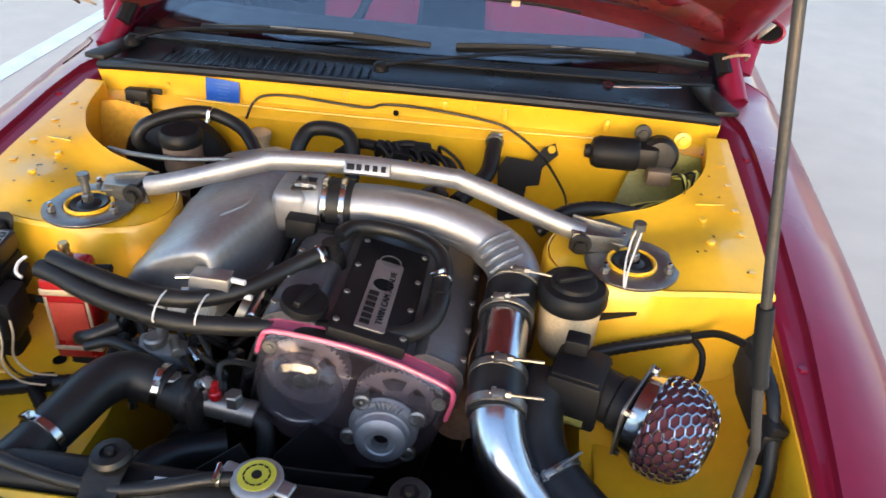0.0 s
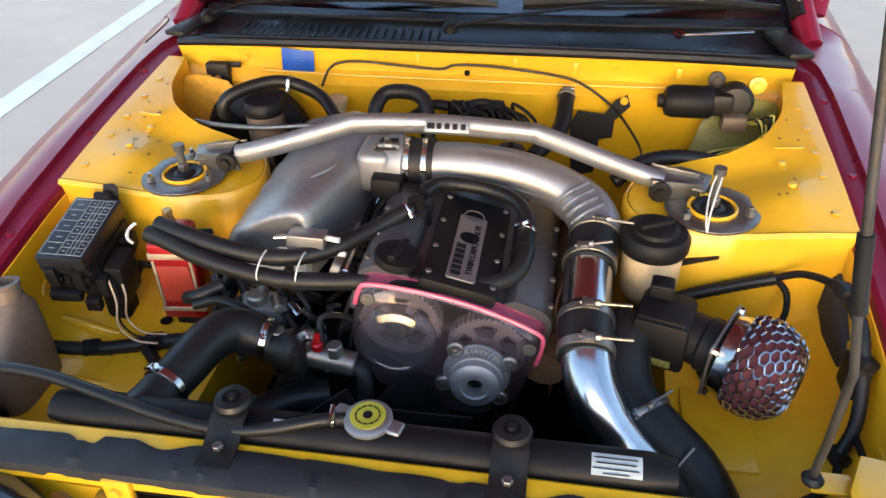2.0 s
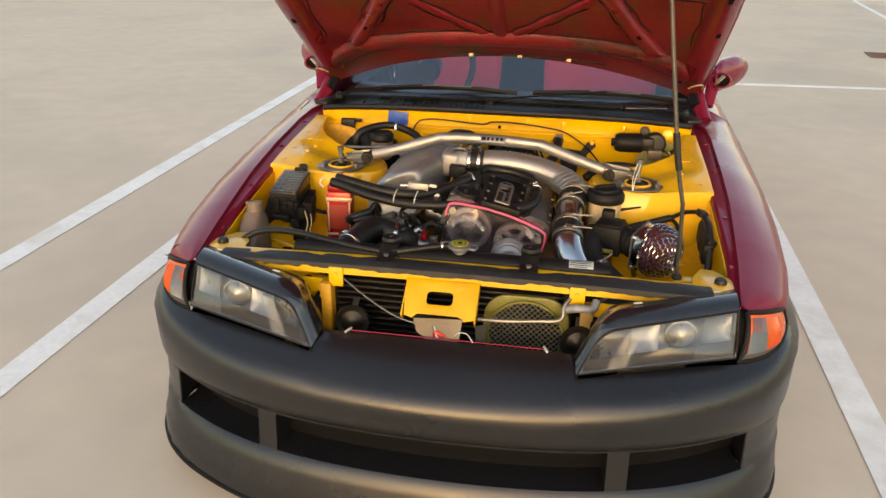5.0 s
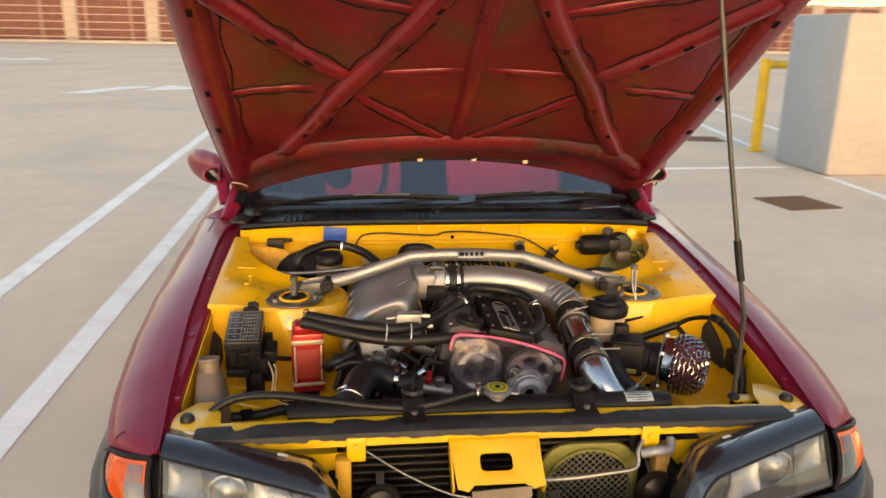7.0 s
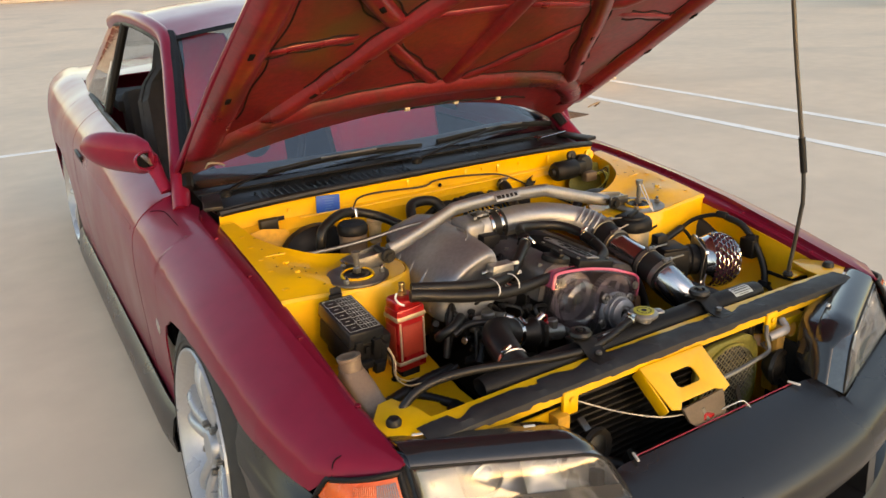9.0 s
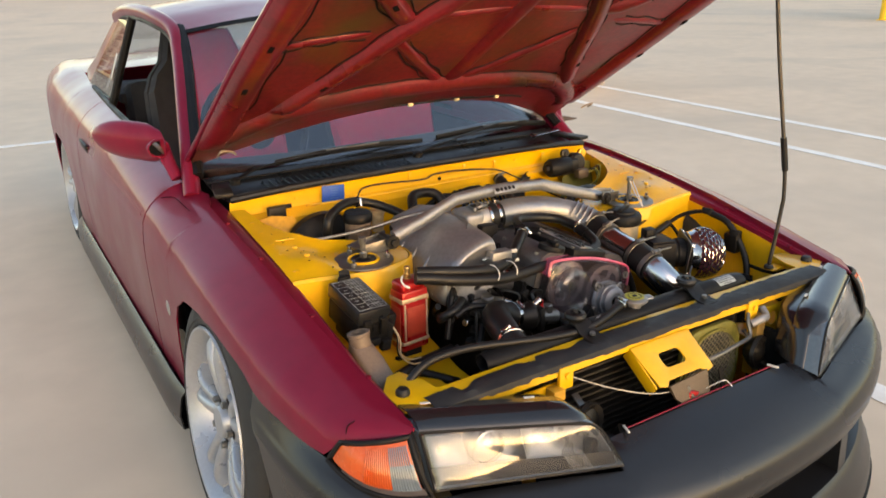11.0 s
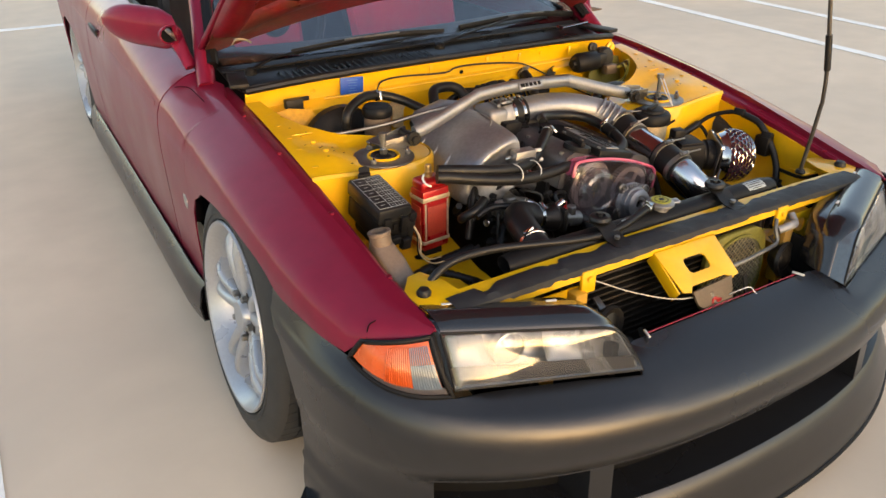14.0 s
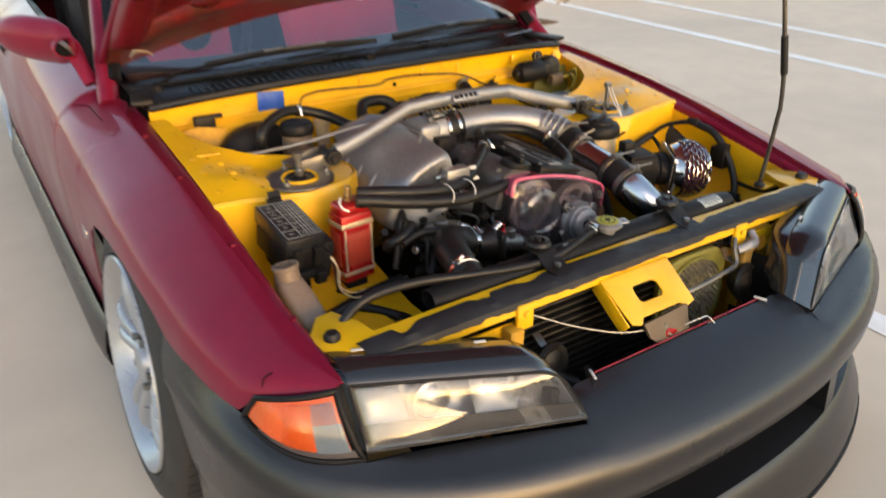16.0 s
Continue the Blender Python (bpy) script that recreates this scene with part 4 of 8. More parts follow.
    loop = [*corner_sheet(0, 1, 0, 0, 0)[0], *[corner_at(1, k / 6) for k in range(1, 6)], *reversed(corner_sheet(0, 1, 1, 1, 0)[0]), *[corner_at(0, 1 - k / 6) for k in range(1, 7)]]
    part("corner_trim", tube(loop, 0.0050, 8, 1, raw=True), BLACK, corner, "black rubber trim")
    for k in range(22):
        u = 0.08 + 0.024 * k
        part("flute", tube([corner_at(u, v, -0.03) for v in (0.10, 0.3, 0.5, 0.7, 0.82)], 0.0010, 5, 1, raw=True), ORANGE if u > 0.3 else FROST, corner)

# bonnet
HP0, HD, HN = Vector((0, 0.34, 0.975)), Vector((0, -0.853, 0.522)), Vector((0, 0.522, 0.853))


def hood(u, v, w=0.0):
    return HP0 + Vector((u, 0, 0)) + HD * v + HN * w


def hood_half(v):
    return float(np.interp(v, [-0.4, 0.25, 0.8, 0.98, 1.05], [0.698, 0.682, 0.650, 0.630, 0.585]))


def hood_rear(u):
    return -0.09 - 0.29 * (u / 0.69) ** 2


def hood_sheet(w, shrink=0.0, vmax=1.05, n=22, m=26):
    rows = []
    for i in range(m + 1):
        row = []
        for j in range(n + 1):
            s = -1 + 2 * j / n
            v = vmax
            for _ in range(3):
                half = hood_half(v) - shrink
                u = s * half
                v = hood_rear(u) + shrink + (vmax - hood_rear(u) - shrink) * i / m
            row.append(hood(u, v, w + 0.016 * (1 - s * s)))
        rows.append(row)
    return rows


bonnet = part("bonnet", grid(hood_sheet(0.020), 0.003), RED, car, "burgundy bonnet panel, propped open")
part("inner_panel", grid(hood_sheet(0.006, 0.012), 0.002), RED_PANEL, bonnet, "dusty red inner panel with brown stains")


def hood_rib(path, width, depth=0.020, res=4):
    pts = smooth_path([Vector((u, v, 0)) for u, v in path], res)
    rows = []
    for k, p in enumerate(pts):
        t = (pts[min(k + 1, len(pts) - 1)] - pts[max(k - 1, 0)]).normalized()
        s = Vector((-t.y, t.x, 0))
        base = 0.006 + 0.016 * (1 - (p.x / 0.68) ** 2)
        row = []
        run = min((p - pts[0]).length, (p - pts[-1]).length) / 0.07
        d = depth * (0.12 + 0.88 * math.sin(min(1, run) * math.pi / 2))
        for f, w in ((-0.5, 0.002), (-0.44, -0.30 * d), (-0.34, -0.72 * d), (-0.20, -0.95 * d), (0, -d), (0.20, -0.95 * d), (0.34, -0.72 * d), (0.44, -0.30 * d), (0.5, 0.002)):
            q = p + s * f * width
            row.append(hood(q.x, q.y, base + w))
        rows.append(row)
    return grid(rows, 0.0015)


for sgn in (-1, 1):
    F2 = lambda path: [(sgn * u, v) for u, v in path]
    part("bonnet_rib", hood_rib(F2([(.51, -.02), (.47, .06), (.395, .20), (.305, .40), (.205, .58), (.125, .74), (.05, .92)]), 0.056, 0.024), RED_IN, bonnet)
    part("bonnet_rib", hood_rib(F2([(.62, .86), (.52, .72), (.42, .58), (.30, .44)]), 0.05, 0.022), RED_IN, bonnet)
    part("bonnet_rib", hood_rib(F2([(.62, .37), (.50, .39), (.37, .40)]), 0.026, 0.009), RED_IN, bonnet)
    part("bonnet_rib", hood_rib(F2([(.25, .46), (.15, .470), (.02, .48)]), 0.026, 0.009), RED_IN, bonnet)
    part("bonnet_rib", hood_rib(F2([(.03, .075), (.14, .19), (.29, .35)]), 0.032, 0.010), RED_IN, bonnet)
    part("bonnet_rib", hood_rib(F2([(.15, .72), (.34, .785), (.56, .86)]), 0.026, 0.009), RED_IN, bonnet)
    part("bonnet_side_rail", hood_rib(F2([(.640, -.22), (.640, .0), (.632, .3), (.618, .6), (.600, .95)]), 0.085, 0.022), RED_IN, bonnet)
    part("bonnet_hem", tube([hood(sgn * (hood_half(v) - 0.004), v, 0.016) for v in np.linspace(-0.36, 1.0, 12)], 0.0075, 8, 2), RED, bonnet)
    for u, v, turn in ((.112, .755, 27), (.188, .611, 28), (.341, .318, 27), (.425, .160, 27), (.604, .75, 2), (.634, .414, 2), (.645, .208, 0), (.46, .64, -38), (.39, .55, -38)):
        m = Matrix((Vector((1, 0, 0)), HD, HN)).transposed().to_4x4()
        m.translation = hood(sgn * u, v, -0.0178 + 0.016 * (1 - (u / .68) ** 2))
        # Uncut slot: a thin near-black slab carries the shade of the hole.
        part("rib_slot", box((0.012, 0.024, 0.003), m @ pose(0, 0, 0, 0, 0, sgn * turn), 0.001), DARK, bonnet)
    part("hinge_wire", tube([(sgn * 0.660, 0.40, 0.872), (sgn * 0.655, 0.37, 0.890), (sgn * 0.630, 0.375, 0.885), (sgn * 0.615, 0.385, 0.875)], 0.0028, 6, 4), TAN, bonnet, "tan wire loop")
part("bonnet_rib", hood_rib([(0, .06), (0, .35), (0, .70), (0, 1.0)], 0.045, 0.020), RED_IN, bonnet)
part("bonnet_rear_rail", hood_rib([(-.65, -.19), (-.58, -.10), (-.45, .0), (-.25, .045), (0, .06), (.25, .045), (.45, .0), (.58, -.10), (.65, -.19)], 0.085, 0.022, 5), RED_BROWN, bonnet)
part("bonnet_rib", hood_rib([(0, .06), (-.004, .3), (0, .6), (0, 1.0)], 0.040, 0.014), RED_IN, bonnet)
for u, v, wd in ((0.41, 0.806, 0.095), (-0.284, 0.831, 0.060), (0.30, 0.93, 0.05)):
    m = Matrix((Vector((1, 0, 0)), HD, HN)).transposed().to_4x4()
    m.translation = hood(u, v, 0.0035 + 0.016 * (1 - (u / .68) ** 2))
    part("masking_tape", box((wd, 0.022, 0.0012), m @ pose(0, 0, 0, 0, 0, 4), 0.0004), TAN, bonnet, "strip of beige masking tape")
# seam sealer along the ribs, broken and wandering
SEALER = [([(.47, .06), (.395, .20), (.305, .40), (.205, .58), (.125, .74)], 0.028), ([(.62, .86), (.52, .72), (.42, .58), (.30, .44)], 0.026), ([(.62, .37), (.50, .39), (.37, .40)], 0.014),
          ([(.03, .075), (.14, .19), (.29, .35)], 0.018), ([(.15, .72), (.34, .785), (.56, .86)], 0.014), ([(.60, .0), (.59, .3), (.575, .6), (.56, .9)], 0.004), ([(.05, .10), (.25, .088), (.42, .05)], 0.004)]
random.seed(23)
for sgn in (-1, 1):
    for line, off in SEALER:
        pts = smooth_path([Vector((sgn * u, v, 0)) for u, v in line], 7)
        for side in (-1, 1):
            a = random.randrange(0, max(1, len(pts) // 4))
            b = len(pts) - random.randrange(0, max(1, len(pts) // 4))
            phase, bead = random.uniform(0, 6), []
            for k in range(a, b):
                t = (pts[min(k + 1, len(pts) - 1)] - pts[max(k - 1, 0)]).normalized()
                q = pts[k] + Vector((-t.y, t.x, 0)) * side * (off + 0.006 + 0.004 * math.sin(k * 1.3 + phase) + random.uniform(-.0015, .0015))
                bead.append(hood(q.x, q.y, 0.0030 + 0.016 * (1 - (q.x / 0.68) ** 2)))
            part("sealer_bead", tube(bead, 0.0023, 6, 2), BLACK, bonnet, "dark seam sealer")
for u, v, wd in ((.05, .02, .060), (-.34, .0, .07), (.36, .0, .07)):
    m = Matrix((Vector((1, 0, 0)), HD, HN)).transposed().to_4x4()
    m.translation = hood(u, v, 0.004 + 0.016 * (1 - (u / .68) ** 2))
    # Near-black slab coloured as the shade within the opening; nothing is cut.
    part("rail_opening", box((wd, 0.014, 0.003), m @ pose(0, 0, 0, 0, 0, 10 if u < -.1 else -10 if u > .1 else 0), 0.001), DARK, bonnet)
part("bonnet_front_rail", hood_rib([(-.58, .97), (-.3, 1.0), (0, 1.005), (.3, 1.0), (.58, .97)], 0.09, 0.022, 5), RED_IN, bonnet)
part("bonnet_hem", tube([hood(u, hood_rear(u) + 0.006, 0.016 + 0.012 * (1 - (u / .69) ** 2)) for u in np.linspace(-0.68, 0.68, 19)], 0.0075, 8, 2), RED, bonnet)
hose = part("washer_hose", tube([hood(u, 0.005 - 0.10 * (u / .5) ** 2 + 0.004 * math.sin(u * 30), -0.012) for u in np.linspace(-0.16, 0.34, 14)], 0.003, 6, 2), RUBBER, bonnet, "thin washer hose in clips")
for u in (-0.10, 0.06, 0.22):
    part("hose_clip", box((0.016, 0.010, 0.010), Matrix.Translation(hood(u, 0.005 - 0.10 * (u / .5) ** 2, -0.014)), 0.002), CREAM, hose)

# cowl and wipers
def cowl_row(f, n=21):
    out = []
    for u in np.linspace(-1, 1, n):
        x = u * (0.640 + 0.018 * f)
        y0, z0 = 0.350 + 0.050 * abs(u) ** 4, 0.768 - 0.026 * u ** 4
        y1, z1 = 0.500 + 0.105 * u * u, 0.792 - 0.026 * u * u
        dip = -0.012 * math.sin(f * math.pi)
        out.append((x, y0 + (y1 - y0) * f, z0 + (z1 - z0) * f + dip))
    return out


cowl = part("cowl_panel", grid([cowl_row(f) for f in np.linspace(0, 1, 9)], 0.004), COWL, car, "dusty black plastic cowl panel")
part("cowl_seal", tube([(x, y - 0.004, z + 0.004) for x, y, z in cowl_row(0.0)], 0.010, 8, 2), RUBBER, cowl, "black rubber bonnet seal")
for k in range(54):
    u = -0.80 + 1.60 * k / 53
    if u > -0.10:
        continue
    a, b = cowl_row(0.30, 3), cowl_row(0.62, 3)
    x = u * 0.645
    y0 = 0.350 + 0.050 * abs(u) ** 4
    y1 = 0.500 + 0.105 * u * u
    z0, z1 = 0.768 - 0.026 * u ** 4, 0.792 - 0.026 * u * u
    p = lambda f: (x, y0 + (y1 - y0) * f, z0 + (z1 - z0) * f - 0.012 * math.sin(f * math.pi) + 0.004)
    part("grille_slat", rod_between(p(0.25), p(0.62), 0.0022, 6), COWL, cowl)
part("cowl_lip", tube([(x, y, z + 0.006) for x, y, z in cowl_row(0.80)], 0.007, 8, 2, flat=0.6), RUBBER, cowl, "rubber lip at the foot of the glass")
part("cowl_ridge", tube([(x, y, z + 0.003) for x, y, z in cowl_row(0.20)], 0.004, 8, 2), COWL, cowl)
part("cowl_corner", box((0.05, 0.14, 0.012), pose(-0.640, 0.47, 0.760, 0, 0, -12), 0.004), GRIME, cowl)
part("cowl_corner", box((0.05, 0.14, 0.012), pose(0.640, 0.47, 0.760, 0, 0, 12), 0.004), GRIME, cowl)


def wiper(pivot, arm, blade):
    w = part("wiper", lathe([(0.016, 0), (0.016, 0.012), (0.011, 0.018), (0.004, 0.020)], Matrix.Translation(pivot), 18), BLACK, car, "black wiper arm and blade")
    part("arm", tube([(pivot[0], pivot[1], pivot[2] + 0.012), *arm], [0.010, 0.007, 0.005], 8, 5, flat=0.5), BLACK, w)
    part("blade", tube(blade, 0.006, 6, 5, flat=1.6), BLACK, w)
    part("blade_edge", tube([(x, y + 0.003, z - 0.008) for x, y, z in blade], 0.0022, 5, 5), RUBBER, w)
    part("spine", tube([(x, y - 0.004, z + 0.007) for x, y, z in blade[1:-1]], 0.0028, 6, 5), STEEL, w)
    return w


wiper((-0.600, 0.470, 0.770), [(-0.50, 0.488, 0.806), (-0.24, 0.500, 0.822)], [(-0.46, 0.520, 0.803), (-0.30, 0.512, 0.815), (-0.12, 0.510, 0.817), (0.045, 0.520, 0.806)])
wiper((-0.039, 0.402, 0.786), [(0.07, 0.425, 0.813), (0.36, 0.530, 0.826)], [(0.10, 0.515, 0.812), (0.30, 0.535, 0.818), (0.48, 0.575, 0.808), (0.645, 0.618, 0.785)])

# mirrors
for sgn in (-1, 1):
    rows = []
    for f in np.linspace(0, 1, 16):
        end = math.sqrt(max(1 - (max(f - 0.45, 0) / 0.56) ** 2, 0.015)) * math.sqrt(min(1, 0.55 + f * 3))
        h, d = 0.060 * end, 0.062 * end
        cx, cy, cz = 0.742 + 0.155 * f, 0.690 + 0.215 * f ** 0.8, 0.852 + 0.020 * f
        ring = []
        for a in np.linspace(0, 2 * math.pi, 24, endpoint=False):
            back = -math.cos(a)
            ring.append((sgn * cx, cy + (d if back < 0 else 0.5 * d) * back, cz + h * math.sin(a) * (1.0 if math.sin(a) > 0 else 0.95) + 0.010 * (1 - f)))
        rows.append(ring)
    mirror = part("door_mirror", grid(rows, 0.004, closed=True), RED, car, "burgundy aero door mirror")
    part("mirror_glass", grid(patch((sgn * 0.765, 0.765, 0.895), (sgn * 0.875, 0.905, 0.900), (sgn * 0.872, 0.903, 0.848), (sgn * 0.765, 0.765, 0.826), (0, 0.004, 0), 6, 4), 0.003), CHROME, mirror, "mirror glass")
    part("mirror_foot", tube([(sgn * 0.722, 0.625, 0.772), (sgn * 0.732, 0.650, 0.805), (sgn * 0.742, 0.685, 0.850), (sgn * 0.752, 0.70, 0.890)], [0.022, 0.020, 0.026, 0.014], 12, 5, flat=0.55), RED, mirror)
    # the open scoop in the mirror's front, by its foot
    face = Matrix.Translation((sgn * 0.760, 0.650, 0.862)) @ Vector((-sgn * 0.50, -1.0, 0.22)).to_track_quat("Z", "Y").to_matrix().to_4x4() @ Matrix.Diagonal((1.25, 0.85, 1, 1))
    part("mirror_scoop", lathe([(0.031, -0.004), (0.031, 0.003), (0.027, 0.004), (0.024, -0.004), (0.016, -0.012), (0.001, -0.013)], face, 26), RED, mirror)
    # Flat near-black disc gives the hollow of the scoop its shade.
    part("scoop_shade", lathe([(0.0235, -0.0030), (0.001, -0.0032)], face, 22), DARK, mirror)
    part("scoop_strut", box((0.012, 0.046, 0.003), face @ pose(-sgn * 0.004, 0, -0.001, 0, 0, -sgn * 28), 0.001), STEEL, mirror, "bright strut in the scoop")


# wheels
def build_wheel(at, sgn):
    """One wheel, its outer face towards sgn x."""
    base = Matrix.Translation(at) @ pose(0, 0, 0, 0, -sgn * (5.5 if at[1] < 1 else 3.0), 0) @ pose(0, 0, 0, 0, 90 * sgn, 0) @ pose(0, 0, 0, 0, 0, 14)
    w = part("wheel", lathe([(0.223, 0.0), (0.227, 0.004), (0.232, 0.005), (0.234, 0.0), (0.229, -0.014), (0.210, -0.034), (0.205, -0.10), (0.212, -0.19), (0.230, -0.205), (0.230, -0.208), (0.197, -0.19), (0.193, -0.10), (0.199, -0.040), (0.216, -0.014), (0.223, 0.0)], base, 64), RIM, car, "silver alloy wheel", 30)
    part("tyre", lathe([(0.230, -0.010), (0.240, 0.001), (0.262, 0.002), (0.288, -0.006), (0.304, -0.016), (0.311, -0.027), (0.313, -0.040), (0.313, -0.178), (0.308, -0.192), (0.295, -0.202), (0.255, -0.208), (0.230, -0.20), (0.230, -0.010)], base, 80), TYRE, w, "low-profile black tyre")
    part("tyre_bead", lathe([(0.248, 0.0), (0.250, 0.0036), (0.254, 0.0036), (0.256, 0.0), (0.248, 0.0)], base, 80), TYRE, w)
    tread = bmesh.new()
    for k in range(60):
        for z0, z1, shift, slant in ((-0.026, -0.062, 0, 7), (-0.067, -0.104, 2.2, 3), (-0.109, -0.146, 1.0, -3), (-0.151, -0.188, 3.0, -7)):
            a0 = 6 * k + shift
            ring = []
            for r in (0.308, 0.3175):
                for a, z in ((a0, z0), (a0 + 5.1, z0), (a0 + 5.1 + slant * 0.3, z1), (a0 + slant * 0.3, z1)):
                    rr = r - (0.005 if r > 0.31 and z in (-0.026, -0.188) else 0.0)
                    ring.append(tread.verts.new(base @ Vector((rr * math.cos(radians(a)), rr * math.sin(radians(a)), z))))
            for f in ((4, 5, 6, 7), (0, 1, 5, 4), (1, 2, 6, 5), (2, 3, 7, 6), (3, 0, 4, 7)):
                tread.faces.new([ring[q] for q in f])
    part("tread_pattern", tread, TYRE, w)["kind"] = "stuff"
    for k in range(5):
        for off in (-12.5, 12.5):
            m = base @ pose(0, 0, 0, 0, 0, 72 * k + off)
            rows = []
            for r, wd, z in ((0.052, 0.040, -0.030), (0.085, 0.034, -0.022), (0.125, 0.028, -0.014), (0.160, 0.027, -0.011), (0.188, 0.030, -0.015), (0.207, 0.044, -0.028)):
                sh = -math.copysign(0.010, off) * (r - 0.045) / 0.17
                rows.append([m @ Vector((r, wd * c + sh, z + dz)) for c, dz in ((-.50, -.034), (-.47, -.008), (-.36, -.001), (-.15, .003), (.15, .003), (.36, -.001), (.47, -.008), (.50, -.034))])
            part("spoke", grid(rows, 0.003), RIM, w)
    part("hub", lathe([(0.076, -0.075), (0.079, -0.040), (0.074, -0.031), (0.060, -0.030), (0.042, -0.030), (0.039, -0.018), (0.035, -0.013), (0.030, -0.0125), (0.001, -0.012)], base, 32), RIM, w)
    for k in range(5):
        m = base @ pose(0, 0, 0, 0, 0, 72 * k + 36) @ pose(0.058, 0, -0.030)
        part("nut_pocket", lathe([(0.015, 0.0004), (0.001, 0.0006)], m, 16), GRIME, w)
        part("lug_nut", cylinder(0.009, 0.016, m, 6, 0.002), STEEL, w)
    # Near-black disc added behind the spokes so their gaps read as shaded.
    part("backplate", lathe([(0.188, -0.082), (0.188, -0.088), (0.02, -0.090), (0.02, -0.084), (0.188, -0.082)], base, 40), DARK, w, "near-black disc for the shade between the spokes")
    part("brake_disc", lathe([(0.07, -0.098), (0.152, -0.098), (0.152, -0.110), (0.07, -0.110), (0.07, -0.098)], base, 40), STEEL, w)
    part("brake_caliper", box((0.05, 0.11, 0.06), base @ pose(0, 0, 0, 0, 0, 200) @ pose(0.14, 0, -0.09), 0.012), GRIME, w)
    return w


for sgn in (-1, 1):
    for y in (0.0, 2.615):
        build_wheel((sgn * (0.853 if y < 1 else 0.838), y, 0.326 if y < 1 else 0.322), sgn)

# cabin
part("dashboard", grid([[(x, y + 0.06 * (x / .6) ** 2, z) for x in np.linspace(-0.62, 0.62, 13)] for y, z in ((0.66, 0.762), (0.78, 0.764), (0.90, 0.738), (0.99, 0.69), (1.01, 0.58), (0.95, 0.5))], 0.01), CLOTH_DARK, car, "dark dashboard")
part("cabin_floor", box((1.25, 1.7, 0.02), pose(0, 1.55, 0.26)), CLOTH_DARK, car)
part("rear_shelf", box((1.20, 0.5, 0.05), pose(0, 2.42, 0.80), 0.01), CLOTH_DARK, car)
part("rear_seat", box((1.15, 0.22, 0.55), pose(0, 2.15, 0.60, -15), 0.05), CLOTH_DARK, car)
part("bulkhead", box((1.20, 0.02, 0.50), pose(0, 0.56, 0.50)), DARK, car)
part("door_card", box((0.03, 1.15, 0.42), pose(-0.755, 1.27, 0.47), 0.01), CLOTH_DARK, car)
part("door_card", box((0.03, 1.15, 0.42), pose(0.755, 1.27, 0.47), 0.01), CLOTH_DARK, car)
sw = part("steering_wheel", tube([Vector((-0.36, 0.98, 0.82)) + Vector((0.18 * math.cos(a), 0.06 * math.sin(a), 0.17 * math.sin(a))) for a in np.linspace(0, 2 * math.pi, 25)], 0.014, 8, 1, raw=True), BLACK, car)
part("wheel_spokes", rod_between((-0.36, 1.0, 0.82), (-0.36, 0.92, 0.80), 0.05, 12, 0.01), BLACK, sw)


def build_seat(x):
    top = thing("bucket_seat", "red and black racing bucket seat with white markings", "seat", (x, 1.5, 0.27), "bucket seats")
    rows = []
    for f in np.linspace(0, 1, 14):
        z = 0.42 + 0.70 * f
        half = float(np.interp(f, [0, 0.25, 0.5, 0.72, 0.82, 1.0], [0.22, 0.25, 0.26, 0.25, 0.17, 0.13]))
        y = 1.42 + 0.24 * f
        rows.append([(x + half * u, y - 0.12 * abs(u) ** 2.2 * (1 if f < 0.75 else 0.4), z) for u in np.linspace(-1, 1, 13)])
    piece("backrest", grid([row[4 if x < 0 else 0:] for row in rows], 0.030), CLOTH_RED, top)
    if x < 0:
        piece("bolster", grid([row[:5] for row in rows], 0.032), CLOTH_DARK, top, "dark side bolster")
    piece("shell", grid([[(x + (px - x) * 1.03, py + 0.040, pz) for px, py, pz in row] for row in rows], 0.018), CLOTH_DARK, top, "dark seat shell")
    rows = [[(x + 0.25 * u, 1.05 + 0.40 * f, 0.42 + 0.07 * abs(u) ** 2.5 + 0.05 * (1 - f)) for u in np.linspace(-1, 1, 11)] for f in np.linspace(0, 1, 8)]
    piece("cushion", grid(rows, 0.06), CLOTH_RED, top)
    piece("seat_base", box((0.42, 0.40, 0.16), pose(x, 1.28, 0.335), 0.02), CLOTH_DARK, top)
    for k in range(4):
        piece("seat_marking", box((0.030, 0.006, 0.028), pose(x - 0.065 + 0.042 * k, 1.581, 0.955, -18), 0.002), WHITE, top, "white lettering bar")
    piece("harness_slot", box((0.09, 0.012, 0.03), pose(x, 1.535, 0.82, -18), 0.004), BLACK, top)


build_seat(-0.36)
build_seat(0.36)


# ---- the car: engine bay sheet metal ----
def firewall_rows():
    rows = []
    for y, z in ((0.350, 0.762), (0.346, 0.758), (0.352, 0.735), (0.350, 0.715), (0.325, 0.702), (0.318, 0.694), (0.320, 0.66), (0.322, 0.60), (0.325, 0.40), (0.33, 0.25)):
        rows.append([(x, y + 0.050 * abs(x / 0.65) ** 4, z - 0.024 * (x / 0.65) ** 4 * (1 if z > 0.69 else 0)) for x in np.linspace(-0.645, 0.645, 27)])
    return rows


